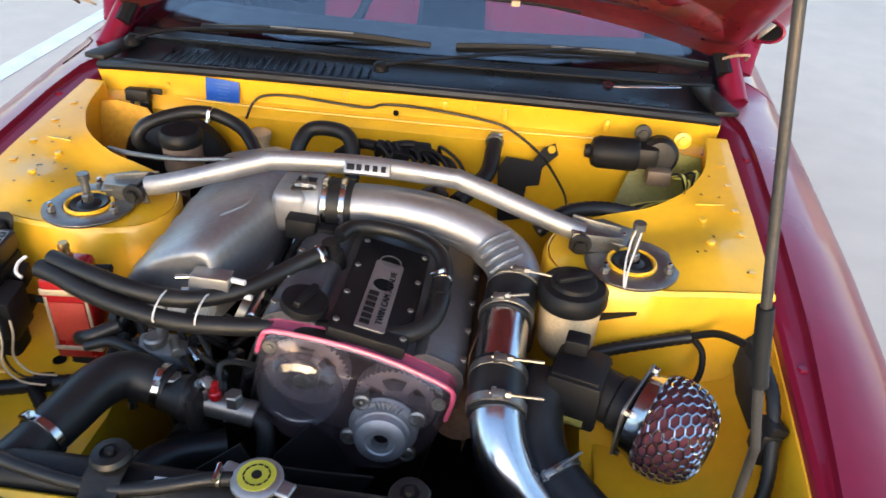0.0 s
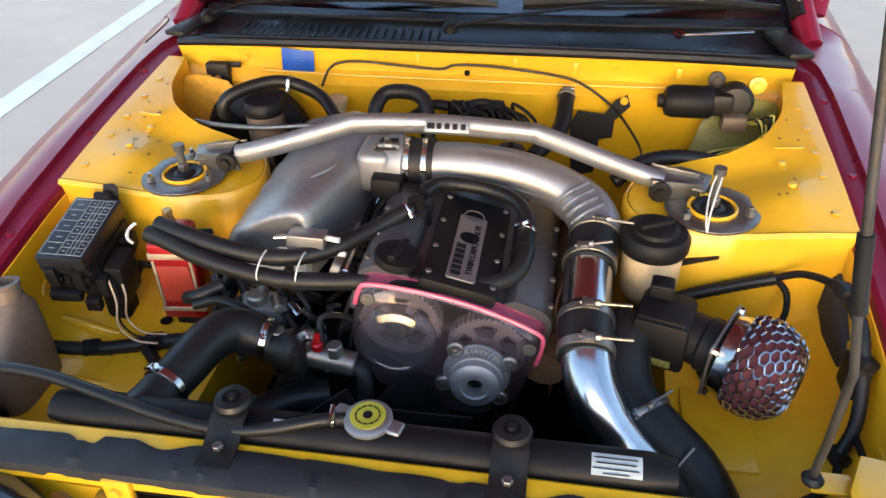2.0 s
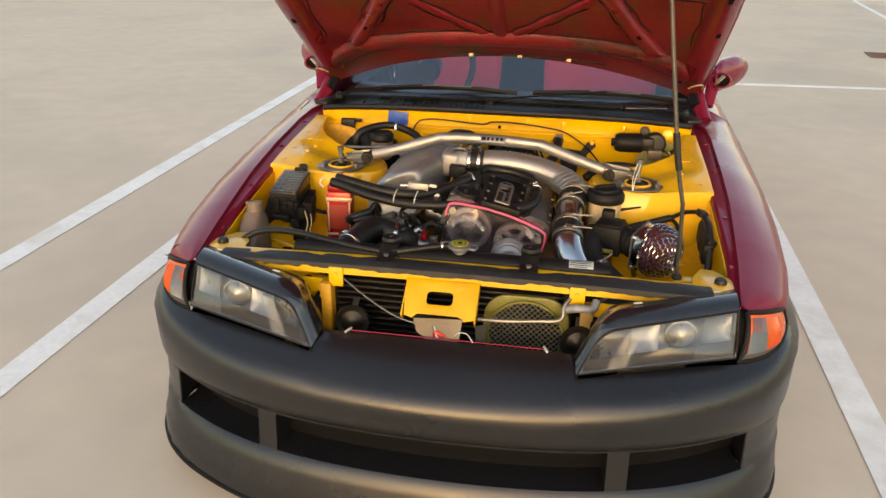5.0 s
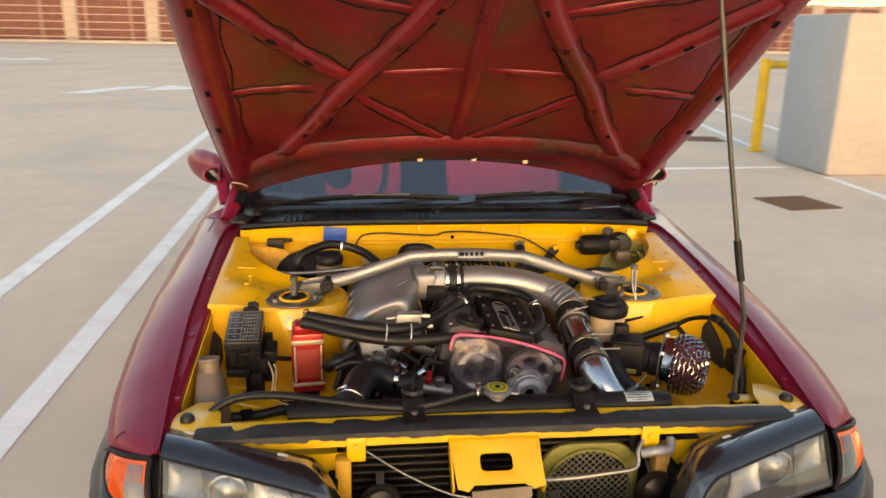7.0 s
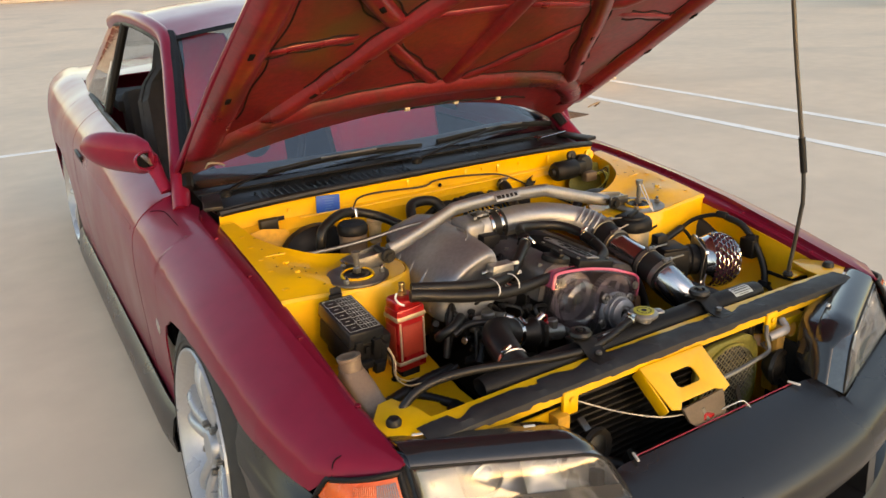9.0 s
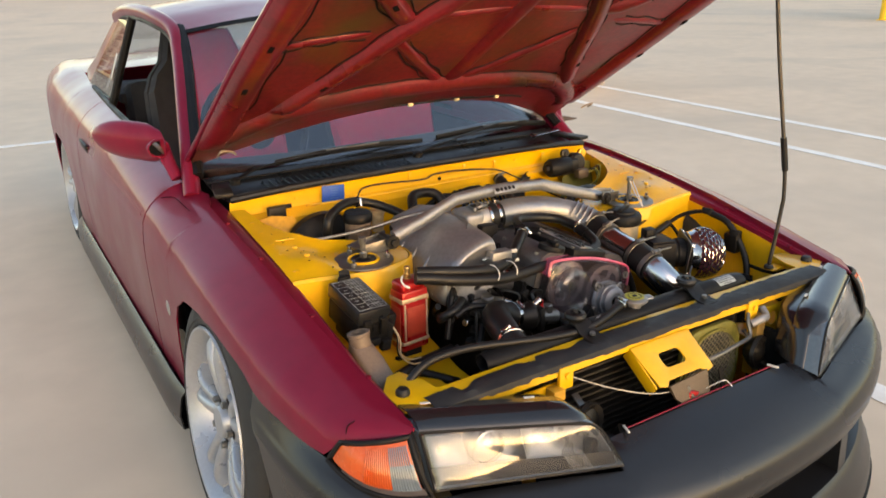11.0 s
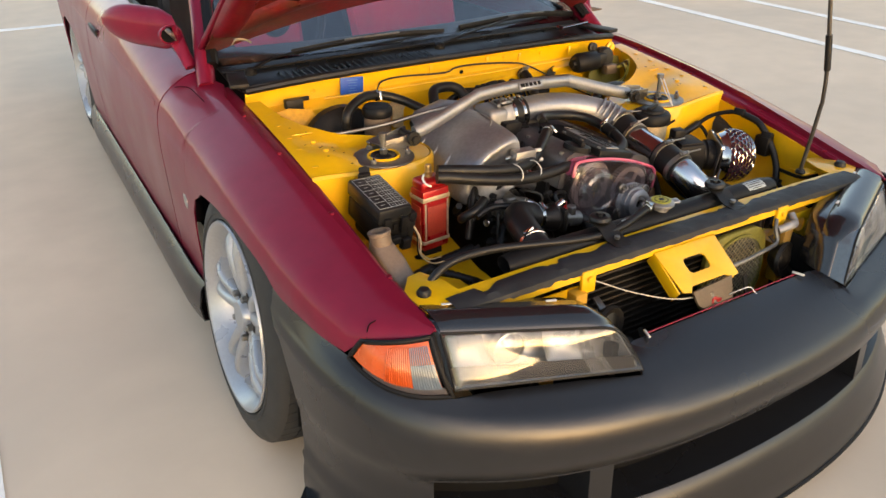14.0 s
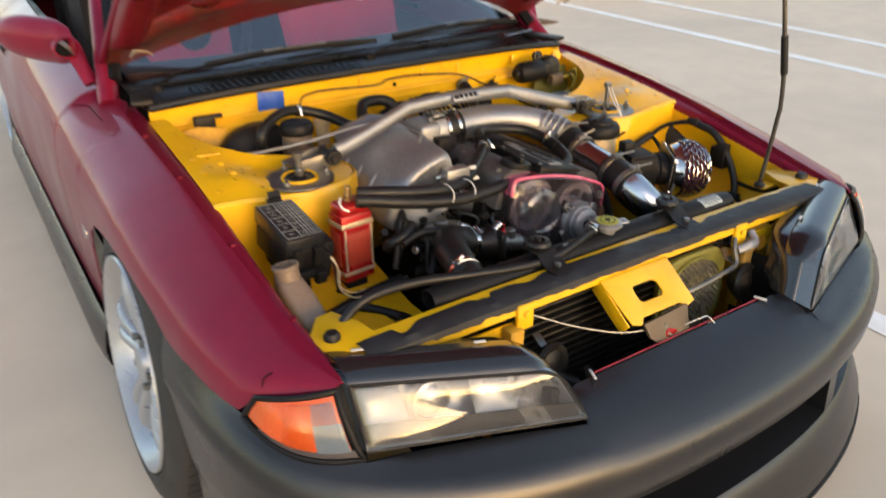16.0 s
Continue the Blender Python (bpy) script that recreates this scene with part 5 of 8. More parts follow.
part("firewall", grid(firewall_rows(), 0.003), YELLOW, car, "yellow painted firewall")
XI = [(-.085, .400), (-.070, .352), (-.040, .326), (0.0, .318), (.045, .330), (.085, .362), (.110, .420), (.135, .500), (.175, .560), (.250, .600), (.360, .618)]
for sgn in (-1, 1):
    def shelf_z(x, y):
        outer = float(np.interp(y, [-.09, .1, .36], [.672, .700, .726]))
        inner = float(np.interp(y, [-.09, .09, .16, .36], [.658, .660, .690, .722]))
        f = min(1, max(0, (x - 0.50) / 0.14))
        z = inner + (outer - inner) * f
        if y < 0.08:
            d = math.hypot((x - 0.565) / 0.055, (y + 0.005) / 0.06)
            z += 0.016 * math.exp(-d * d)
        return z
    rows = []
    for y in np.linspace(-0.085, 0.36, 24):
        xi = float(np.interp(y, [a for a, _ in XI], [b for _, b in XI]))
        rows.append([(sgn * x, y, shelf_z(x, y)) for x in np.linspace(xi, 0.655, 17)])
    tower = part("strut_tower", grid(rows, 0.003), YELLOW, car, "yellow painted strut tower and inner wing")
    line = [(.655, -.086), (.55, -.088), (.47, -.087), *[(b, a) for a, b in XI]]
    rows = []
    for dz, grow in ((0.0, 0.0), (-0.006, 0.005), (-0.10, 0.008), (-0.20, 0.012), (-0.36, 0.02)):
        row = []
        for x, y in smooth_path([(x, y, 0) for x, y in line], 3) and [(v.x, v.y) for v in smooth_path([(x, y, 0) for x, y in line], 3)]:
            c = Vector((x - 0.50, y - 0.10))
            c = c.normalized() if c.length > 0.01 else c
            row.append((sgn * (x + c.x * grow if y > -0.084 else x), y + (c.y * grow if y > -0.08 else -grow), shelf_z(x, y) + dz))
        rows.append(row)
    part("tower_wall", grid(rows, 0.003), YELLOW, tower)
    # inner wing ahead of the tower, curling to the rail
    def lift(y):
        return float(np.interp(y, [-.57, -.375, -.28, -.16, -.088], [.035, .052, .052, .075, .088]))
    rows, reach = [], 0.06 if sgn < 0 else 0.0
    for y in np.linspace(-0.57, -0.088, 16):
        zt = side_section(float(y))[0][2] - 0.030
        rows.append([(sgn * x, y, z) for x, z in ((.646, zt), (.647, zt - 0.05), (.648, .50 + 0.5 * lift(y)), (.641, .455 + lift(y)), (.618, .425 + lift(y)), (.575, .408 + lift(y)), (.50, .400 + lift(y)), (.42, .394 + lift(y)), (.395 - reach, .388 + lift(y)), (.388 - reach, .36 + lift(y)), (.386 - reach, .26))])
    apron = part("inner_wing", grid(rows, 0.003), YELLOW, car, "yellow painted inner wing")
    for y, z, r in ((-.20, .52, .035), (-.38, .50, .028)):
        part("pressed_boss", lathe([(r, 0), (r * .9, .004), (r * .55, .005), (r * .45, .003), (0.002, .0025)], pose(sgn * 0.646, y, z, 0, -sgn * 90, 0), 24), YELLOW, apron)
    for x, y in ((.52, -.28), (.45, -.20), (.56, -.42), (.44, -.40)):
        part("drain_hole", lathe([(0.001, 0), (0.011, 0), (0.011, 0.001), (0.001, 0.0013)], pose(sgn * x, y, 0.4020 + lift(y)), 16), DARK, apron)
    part("rail_pressing", box((0.10, 0.16, 0.012), pose(sgn * 0.46, -0.30, 0.402 + lift(-.30)), 0.006), YELLOW, apron)
    part("rail_pressing", box((0.07, 0.07, 0.016), pose(sgn * 0.57, -0.15, 0.412 + lift(-.15)), 0.008), YELLOW, apron)
    # bonnet-edge seam tabs and shelf bolts
    for y in (0.10, 0.02):
        part("wing_bolt", cylinder(0.007, 0.005, pose(sgn * 0.575, y, shelf_z(.575, y)), 6, 0.001), YELLOW, tower)
    part("shelf_seam", box((0.07, 0.004, 0.003), pose(sgn * 0.60, 0.135, shelf_z(.60, .135) + 0.0015, 0, 0, sgn * 8), 0.001), YELLOW, tower)
    for y in (-0.45, -0.22, 0.06, 0.30):
        x, _, z = side_section(y)[0]
        part("fender_bolt", cylinder(0.007, 0.006, pose(sgn * (x - 0.016), y, z - 0.0165), 6, 0.001), RED, car)
    # top mount
    mount = part("top_mount", lathe([(0.0395, 0), (0.0395, 0.006), (0.037, 0.008), (0.034, 0.006), (0.033, 0.0)], pose(sgn * 0.449, -0.030, 0.664), 36), YELLOW, car, "yellow ringed strut top mount")
    part("mount_rubber", lathe([(0.033, 0.002), (0.030, 0.007), (0.020, 0.004), (0.012, 0.008), (0.010, 0.004)], pose(sgn * 0.449, -0.030, 0.664), 30), RUBBER, mount)
    part("strut_nut", cylinder(0.010, 0.014, pose(sgn * 0.449, -0.030, 0.672), 6, 0.002), STEEL, mount)
    part("strut_stud", cylinder(0.006, 0.030, pose(sgn * 0.449, -0.030, 0.676), 10, 0.001), CHROME, mount)
    # sheets coloured darker for the shaded mouth behind the shelf, towards the cabin
    part("cowl_pocket_shade", grid([[(sgn * x, y, z) for x, y, z in row] for row in (((.50, .300, .700), (.56, .300, .712), (.605, .315, .700)), ((.47, .30, .66), (.55, .30, .655), (.612, .31, .66)), ((.45, .28, .60), (.55, .27, .60), (.614, .29, .60)))], 0.002), OLIVE if sgn > 0 else YELLOW_DIRTY_SHADED, car)

# radiator support
rows = []
for x in np.linspace(-0.605, 0.605, 41):
    b = 0.012 * (1 - (x / 0.6) ** 2)
    yb = 0.008 if abs(x) > 0.57 else 0.0
    rows.append([(x, y - b * 0 + yb, z + 0.006 * (1 - (x / 0.6) ** 2)) for y, z in ((-.534, .548), (-.534, .584), (-.540, .589), (-.592, .589), (-.600, .583), (-.602, .561), (-.594, .557))])
support = part("radiator_support", grid(rows, 0.003), YELLOW, car, "yellow painted radiator support panel")
random.seed(4)
rows, jag = [], 0
for k, x in enumerate(np.linspace(-0.592, 0.592, 149)):
    if k % 3 == 0:
        jag = random.choice([0, 0, 0.002, 0.004]) if x > -0.22 else random.choice([0, 0.004, 0.012, 0.020])
    if -0.27 < x < -0.19 or 0.17 < x < 0.25:
        jag = 0.012
    up = 0.006 * (1 - (x / 0.6) ** 2)
    w = 0.0015 * math.sin(x * 40) + 0.0008 * math.sin(x * 150)
    back = -0.553 - 0.003 * math.sin(x * 9) - jag * (0.5 + 0.5 * math.sin(x * 70))
    rows.append([(x, back, 0.5915 + up), (x, min(back, -0.560) - 0.008, 0.5935 + up + w), (x, -0.592, 0.5935 + up - w), (x, -0.6035, 0.588 + up), (x, -0.606, 0.575 + up + w + jag * 0.3)])
part("cloth_strip", grid(rows, 0.0016), TAPE, support, "frayed black tape strip")
for sgn in (-1, 1):
    part("end_gusset", plate([(-.065, -.055), (.03, -.06), (.035, .02), (.0, .07), (-.03, .075), (-.055, .02)] if sgn > 0 else [(.065, -.055), (.055, .02), (.03, .075), (0, .07), (-.035, .02), (-.03, -.06)], 0.004, pose(sgn * 0.612, -0.520, 0.586), bevel=0.0012), YELLOW, support)
    part("bump_stop", lathe([(0.014, 0), (0.014, 0.006), (0.010, 0.012), (0.002, 0.013)], pose(sgn * 0.617, -0.523, 0.590), 20), RUBBER, support, "round rubber bump stop")
    part("support_bracket", box((0.036, 0.010, 0.050), pose(sgn * 0.29, -0.604, 0.560), 0.003), YELLOW, support)
    bt = part("bracket_bolt", cylinder(0.007, 0.006, pose(sgn * 0.29, -0.609, 0.568, 90), 6, 0.001), YELLOW, support)
    # lamp panel under the bar
    part("lamp_panel", plate([(0, 0), (.16, .0), (.17, -.05), (.10, -.09), (.05, -.06), (0, -.10)], 0.004, Matrix.Translation((sgn * 0.30, -0.592, 0.545)) @ pose(0, 0, 0, 90, 0, 0 if sgn > 0 else 180), [circle(.018, 14, .09, -.035)]), YELLOW, support)
    part("lamp_panel_post", box((0.03, 0.03, 0.16), pose(sgn * 0.315, -0.605, 0.465), 0.004), YELLOW_DIRTY_SHADED, support)
    # Near-black box fills the shaded gap inboard of the lamp.
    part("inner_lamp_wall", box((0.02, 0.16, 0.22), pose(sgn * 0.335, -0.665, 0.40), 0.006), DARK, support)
# latch panel with its window
LM = Matrix.Translation((-0.022, -0.600, 0.572)) @ pose(0, 0, 0, 34, 0, 0) @ pose(0, -0.052, 0)
latch = part("latch_panel", plate([(-.092, .050), (.086, .050), (.082, -.050), (.060, -.056), (.045, -.044), (-.050, -.044), (-.062, -.056), (-.082, -.050)], 0.004, LM, [[(x - 0.004, y + 0.0) for x, y in rounded(0.062, 0.036, 0.010)]], 0.001), YELLOW, car, "yellow bonnet latch panel")
part("panel_flange", box((0.004, 0.10, 0.030), LM @ pose(-0.089, 0, -0.014), 0.001), YELLOW, latch)
part("panel_flange", box((0.004, 0.10, 0.030), LM @ pose(0.083, 0, -0.014), 0.001), YELLOW, latch)
part("latch_plate", plate([(-.06, 0), (.055, .006), (.05, -.045), (.015, -.060), (-.02, -.055), (-.05, -.03)], 0.006, Matrix.Translation((-0.02, -0.687, 0.512)) @ pose(0, 0, 0, 70, 0, 0)), BROWN, latch)
part("latch_hook", tube([(-.03, -.695, .50), (-.02, -.705, .475), (0.0, -.70, .468), (.012, -.695, .485)], 0.005, 8, 4), STEEL, latch)
part("latch_pawl", box((0.03, 0.012, 0.022), pose(-0.018, -0.700, 0.478, 0, 20), 0.003), REDBOX, latch)
part("stay_strap", plate([(-.012, 0), (.012, 0), (.012, -.07), (-.004, -.085), (-.012, -.06)], 0.003, Matrix.Translation((0.075, -0.690, 0.510)) @ pose(0, 0, 0, 75, 0, 25)), GRIME, latch)
part("release_cable", tube([(-.27, -.605, .555), (-.20, -.64, .525), (-.12, -.675, .502), (-.04, -.695, .495)], 0.0020, 6, 6), STEEL, latch, "thin grey release cable")
part("loose_wire", tube([(.02, -.70, .48), (.03, -.72, .500), (.05, -.728, .505), (.066, -.735, .488)], 0.0013, 6, 5), WHITE, latch)

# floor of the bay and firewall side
# Near-black boxes close the bay's depths, their colour holding the shade.
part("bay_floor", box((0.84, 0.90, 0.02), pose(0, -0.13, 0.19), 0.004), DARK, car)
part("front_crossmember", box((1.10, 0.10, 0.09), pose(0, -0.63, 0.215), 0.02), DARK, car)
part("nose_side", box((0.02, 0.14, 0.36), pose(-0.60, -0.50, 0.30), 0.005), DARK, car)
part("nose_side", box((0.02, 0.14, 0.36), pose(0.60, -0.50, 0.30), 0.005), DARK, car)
pl = part("data_plate", box((0.070, 0.003, 0.056), pose(-0.356, 0.3475, 0.7285, -2, 4, 0), 0.001), BLUE, car, "blue printed data plate")
for k, w in enumerate((0.040, 0.030, 0.034, 0.020, 0.032, 0.024)):
    part("print_bar", box((w * 0.8, 0.001, 0.0022), pose(-0.354, 0.3455, 0.748 - 0.0075 * k, -2, 4, 0)), PALE_BLUE, pl)
part("firewall_line", tube([(-.300, .318, .690), (-.285, .328, .722), (-.262, .338, .735), (-.20, .340, .738), (-.06, .338, .730), (-.02, .338, .740), (.06, .338, .740), (.18, .336, .728), (.235, .330, .715), (.30, .30, .680), (.345, .22, .650), (.352, .15, .645)], 0.0026, 6, 6), GRIME, car, "thin steel vacuum line")
part("grommet", lathe([(0.001, 0), (0.006, 0), (0.006, 0.002), (0.001, 0.003)], along((0.003, 0.3445, 0.722), (0.003, -1, 0.722)), 12), DARK, car)
for x, z in ((-.10, .745), (.10, .742), (.22, .738), (.42, .735)):
    part("pressed_rib", box((0.012, 0.006, 0.026), pose(x, 0.349, z), 0.003), YELLOW, car)

# pressings, weld seams and chips on the bay's yellow sheet metal
for sgn in (-1, 1):
    for a, b, r in () if sgn > 0 else (((.60, -.50, .426), (.42, -.47, .402), .012), ((.60, -.36, .424), (.47, -.345, .406), .010), ((.615, -.24, .436), (.52, -.235, .406), .009)):
        part("floor_ridge", tube([(sgn * a[0], a[1], a[2] - 0.004 + lift(a[1])), (sgn * (a[0] + b[0]) / 2, (a[1] + b[1]) / 2, (a[2] + b[2]) / 2 - 0.006 + lift(a[1])), (sgn * b[0], b[1], b[2] - 0.005 + lift(b[1]))], [r * 0.7, r, r * 0.6], 10, 5), YELLOW, car)
    part("tower_fold", tube([(sgn * .60, .155, .690), (sgn * .575, .120, .682), (sgn * .585, .060, .678), (sgn * .62, .020, .676)], [.004, .007, .006, .003], 8, 5, flat=0.5), YELLOW, car)
    for y in (-.045, .05, .115, .19, .26):
        part("spot_weld", lathe([(0.001, 0.0012), (0.006, 0.001), (0.007, 0)], pose(sgn * .628, y, shelf_z(.628, y) + 0.0015), 12), YELLOW, car)
random.seed(8)
for k in range(26):
    sgn = random.choice((-1, 1))
    x, y = random.uniform(.53, .625), random.uniform(-.07, .30)
    part("paint_chip", plate([(random.uniform(.6, 1) * .004 * math.cos(a), random.uniform(.5, 1) * .0025 * math.sin(a)) for a in np.linspace(0, 2 * math.pi, 7)[:-1]], 0.0006, pose(sgn * x, y, shelf_z(x, y) + 0.0022, 0, 0, random.uniform(0, 180))), GRIME, car)
for x, z in ((-.47, .735), (-.17, .748), (.16, .745), (.30, .741), (.36, .70), (-.42, .70)):
    part("firewall_bolt", cylinder(0.0055, 0.004, along((x, 0.349, z), (x, -1, z)), 6, 0.001), YELLOW, car)
part("firewall_fold", tube([(x, 0.338 + 0.050 * abs(x / 0.65) ** 4, 0.7085) for x in np.linspace(-0.44, 0.44, 15)], 0.0028, 6, 2), YELLOW, car)


# ---- engine ----
EM = pose(0.062, -0.305, 0.600, 0, 13.4, 0)
engine = thing("engine", "twin-cam straight-six engine with a smoky clear timing cover", "engine", (0.06, -0.05, 0.20))


def eng(name, bm, mat, top=None, label="", smooth=38):
    """A piece given in the leaning engine's own places."""
    bmesh.ops.transform(bm, matrix=EM, verts=bm.verts)
    return piece(name, bm, mat, engine, label, smooth) if top is None else part(name, bm, mat, top, label, smooth)


eng("engine_block", box((0.30, 0.41, 0.36), pose(0, 0.285, -0.20), 0.02), GRIME)
# head and cam covers
rows = []
PROF = [(-.150, -.05), (-.150, .012), (-.143, .030), (-.125, .042), (-.085, .046), (-.076, .040), (-.070, .030), (.070, .030), (.076, .040), (.085, .046), (.125, .042), (.143, .030), (.150, .012), (.150, -.05)]
for y, g in ((0.050, 0.97), (0.056, 1.0), (0.2, 1.0), (0.42, 1.0), (0.43, 0.97)):
    rows.append([(x * g, y, z * g if z > 0 else z) for x, z in PROF])
cov = eng("valve_cover", grid(rows, 0.004), COVER, None, "dark grey cast valve covers")
eng("valve_cover_end", plate([(x, z) for x, z in PROF], 0.004, pose(0, 0.052, 0, 90)), COVER, cov)
eng("valve_cover_end", plate([(x, z) for x, z in PROF], 0.004, pose(0, 0.432, 0, 90)), COVER, cov)
coil = eng("coil_cover", box((0.114, 0.240, 0.026), pose(0, 0.152, 0.043), 0.006), BLACK, None, "black ignition coil cover with a silver label")
eng("cover_panel", plate(rounded(0.044, 0.166, 0.005), 0.003, pose(-0.001, 0.130, 0.0565), [circle(0.0165, 20, 0.0, 0.024)], 0.0006), BRUSHED, coil, "brushed silver label panel")
for y in (0.214, 0.154):
    eng("coil_hole", lathe([(0.0175, 0), (0.0175, 0.0035), (0.0160, 0.0036), (0.0160, 0.0012), (0.001, 0.0014)], pose(-0.001, y, 0.0563), 22), BRUSHED, coil)
    eng("coil_bore", lathe([(0.0158, 0), (0.001, 0.0002)], pose(-0.001, y, 0.0580), 20), DARK, coil)
for k in range(6):
    eng("raised_letter_bar", box((0.015, 0.0095, 0.0016), pose(-0.0105, 0.127 - 0.0135 * k, 0.0603), 0.0005), BLACK, coil)


def text_mesh(words, size, m, depth=0.0006):
    """Writing in the built-in font, as a mesh."""
    cu = bpy.data.curves.new("words", "FONT")
    cu.body, cu.size, cu.extrude, cu.align_x, cu.align_y = words, size, depth, "CENTER", "CENTER"
    ob = bpy.data.objects.new("words", cu)
    scene.collection.objects.link(ob)
    me = bpy.data.meshes.new_from_object(ob)
    own = bmesh.new()
    own.from_mesh(me)
    bpy.data.objects.remove(ob)
    bpy.data.curves.remove(cu)
    bpy.data.meshes.remove(me)
    return merge(None, own, m)


eng("cover_words", text_mesh("TWIN CAM 24VALVE", 0.0140, pose(0.0095, 0.126, 0.0602, 0, 0, 90)), BLACK, coil, "", 180)
for x in (-0.048, 0.048):
    for y in (0.05, 0.115, 0.185, 0.255):
        eng("cover_bolt", cylinder(0.005, 0.004, pose(x, y, 0.056), 6, 0.001), STEEL, coil)
for x in (-0.140, 0.140):
    for y in (0.075, 0.14, 0.21, 0.28, 0.36):
        eng("cam_bolt", cylinder(0.006, 0.008, pose(x, y, 0.028), 6, 0.001), STEEL, cov)
capm = pose(-0.098, 0.072, 0.044)
oc = eng("oil_cap", lathe([(0.034, 0), (0.035, 0.004), (0.033, 0.012), (0.022, 0.014), (0.002, 0.014)], capm, 28), BLACK, None, "ribbed black oil filler cap")
eng("cap_grip", box((0.012, 0.056, 0.012), capm @ pose(0, 0, 0.019, 0, 0, -15), 0.004), BLACK, oc)

# timing cover
def tim(name, bm, mat, top=None, label="", smooth=38):
    bmesh.ops.translate(bm, vec=(0, 0.058, 0), verts=bm.verts)
    return eng(name, bm, mat, top, label, smooth)


OUT = [(-.138, -.010), (-.137, .012), (-.126, .027), (-.06, .036), (.0, .038), (.06, .034), (.126, .022), (.139, .006), (.139, -.03), (.134, -.07), (.118, -.108), (.085, -.138), (.04, -.152), (-.03, -.146), (-.08, -.130), (-.115, -.100), (-.133, -.060)]
C2 = Vector((0, -.05))


def lean(z, y):
    """The cover's front falls back towards its top."""
    return y + (0.027 * (z + 0.15) / 0.19 if y < -0.03 else 0.0)


def ring2(g, y, dz=0.0):
    out = [((x - C2.x) * g + C2.x, (z - C2.y) * g + C2.y + dz) for x, z in OUT]
    return [(x, lean(z, y), z) for x, z in out]


tcov = tim("timing_cover", grid([ring2(1.0, -0.008), ring2(1.0, -0.055), ring2(0.985, -0.066), ring2(0.95, -0.070), ring2(0.6, -0.071), ring2(0.25, -0.071), ring2(0.01, -0.071)], 0.0015, closed=True), CLEAR_COVER, None, "smoky clear plastic timing belt cover")
tcov.visible_shadow = False
TOPS = (0, 1, 2, 3, 4, 5, 6, 7, 8)
tim("cover_edge", tube([Vector(ring2(1.004, -0.062)[k]) for k in TOPS], 0.0036, 8, 3), PINK, tcov, "pink top edge")
tim("cover_edge", tube([Vector(ring2(1.004, -0.010)[k]) for k in TOPS], 0.0016, 8, 3), PINK_CLEAR, tcov)
ct = tim("cover_top", grid([[ring2(1.008, yy)[k] for k in TOPS] for yy in (-0.010, -0.035, -0.060)], 0.0012), PINK_CLEAR, tcov, "pink tinted top wall")
ct.visible_shadow = False
tim("cover_rim", tube([Vector(p) for p in ring2(0.985, -0.066)] + [Vector(ring2(0.985, -0.066)[0])], 0.0022, 6, 1, raw=True), LENS, tcov)
tim("cover_line", tube([(x, lean(z, y), z) for x, y, z in ((-.112, -.073, -.004), (-.04, -.0735, .002), (.04, -.0735, -.004), (.118, -.073, -.024))], 0.0012, 6, 6), CLEAR_COVER, tcov)
for x, z in ((-.122, .010), (.122, .000)):
    m = pose(x, lean(z, -0.070), z, 82)
    cb = tim("cover_bolt", lathe([(0.010, 0), (0.010, 0.003), (0.0055, 0.003), (0.0055, 0.007), (0.002, 0.0075)], m, 20), STEEL, tcov)
    tim("cover_post", box((0.020, 0.002, 0.046), pose(x, lean(z - 0.016, -0.0715), z - 0.016, -8), 0.001), LENS, tcov).visible_shadow = False
tim("timing_backplate", plate([(x * 0.98, z * 0.98) for x, z in OUT], 0.004, pose(0, -0.006, 0, 90)), SMOKE)


def gear(x, z, r, teeth, name, mat):
    """A toothed cam wheel with windows between its spokes."""
    out = []
    for k in range(teeth):
        for da, rr in ((0, r), (0.35, r), (0.5, r - 0.004), (0.85, r - 0.004)):
            a = 2 * math.pi * (k + da) / teeth
            out.append((rr * math.cos(a), rr * math.sin(a)))
    holes = []
    for k in range(5):
        a0 = 72 * k
        holes.append([(q * math.cos(radians(a0 + t)), q * math.sin(radians(a0 + t))) for q, t in ((r * .40, 12), (r * .40, 58), (r * .72, 60), (r * .76, 35), (r * .72, 10))])
    return tim(name, plate(out, 0.020, pose(x, -0.014, z, 90), holes, 0.0), mat)


g1 = gear(-0.068, -0.030, 0.062, 44, "cam_pulley", GEAR)
tim("pulley_hub", lathe([(0.022, 0), (0.022, 0.012), (0.012, 0.016), (0.012, 0.022), (0.002, 0.023)], pose(-0.068, -0.034, -0.030, 90), 24), STEEL, g1)
dome = tim("cover_dome", lathe([(0.058, 0), (0.057, 0.010), (0.052, 0.018), (0.042, 0.021), (0.038, 0.018), (0.002, 0.016)], pose(-0.066, lean(-.040, -0.072), -0.040, 82), 44), DOME, tcov, "bulged clear dome")
dome.visible_shadow = False
tim("dome_rim", lathe([(0.058, 0), (0.060, 0.0), (0.060, 0.002), (0.058, 0.002), (0.058, 0)], pose(-0.066, lean(-.040, -0.073), -0.040, 82), 44), CLEAR_COVER, tcov)
g2 = gear(0.066, -0.036, 0.060, 44, "cam_pulley", GEAR)
SOL = pose(0.060, lean(-.064, -0.070), -0.064, 82)
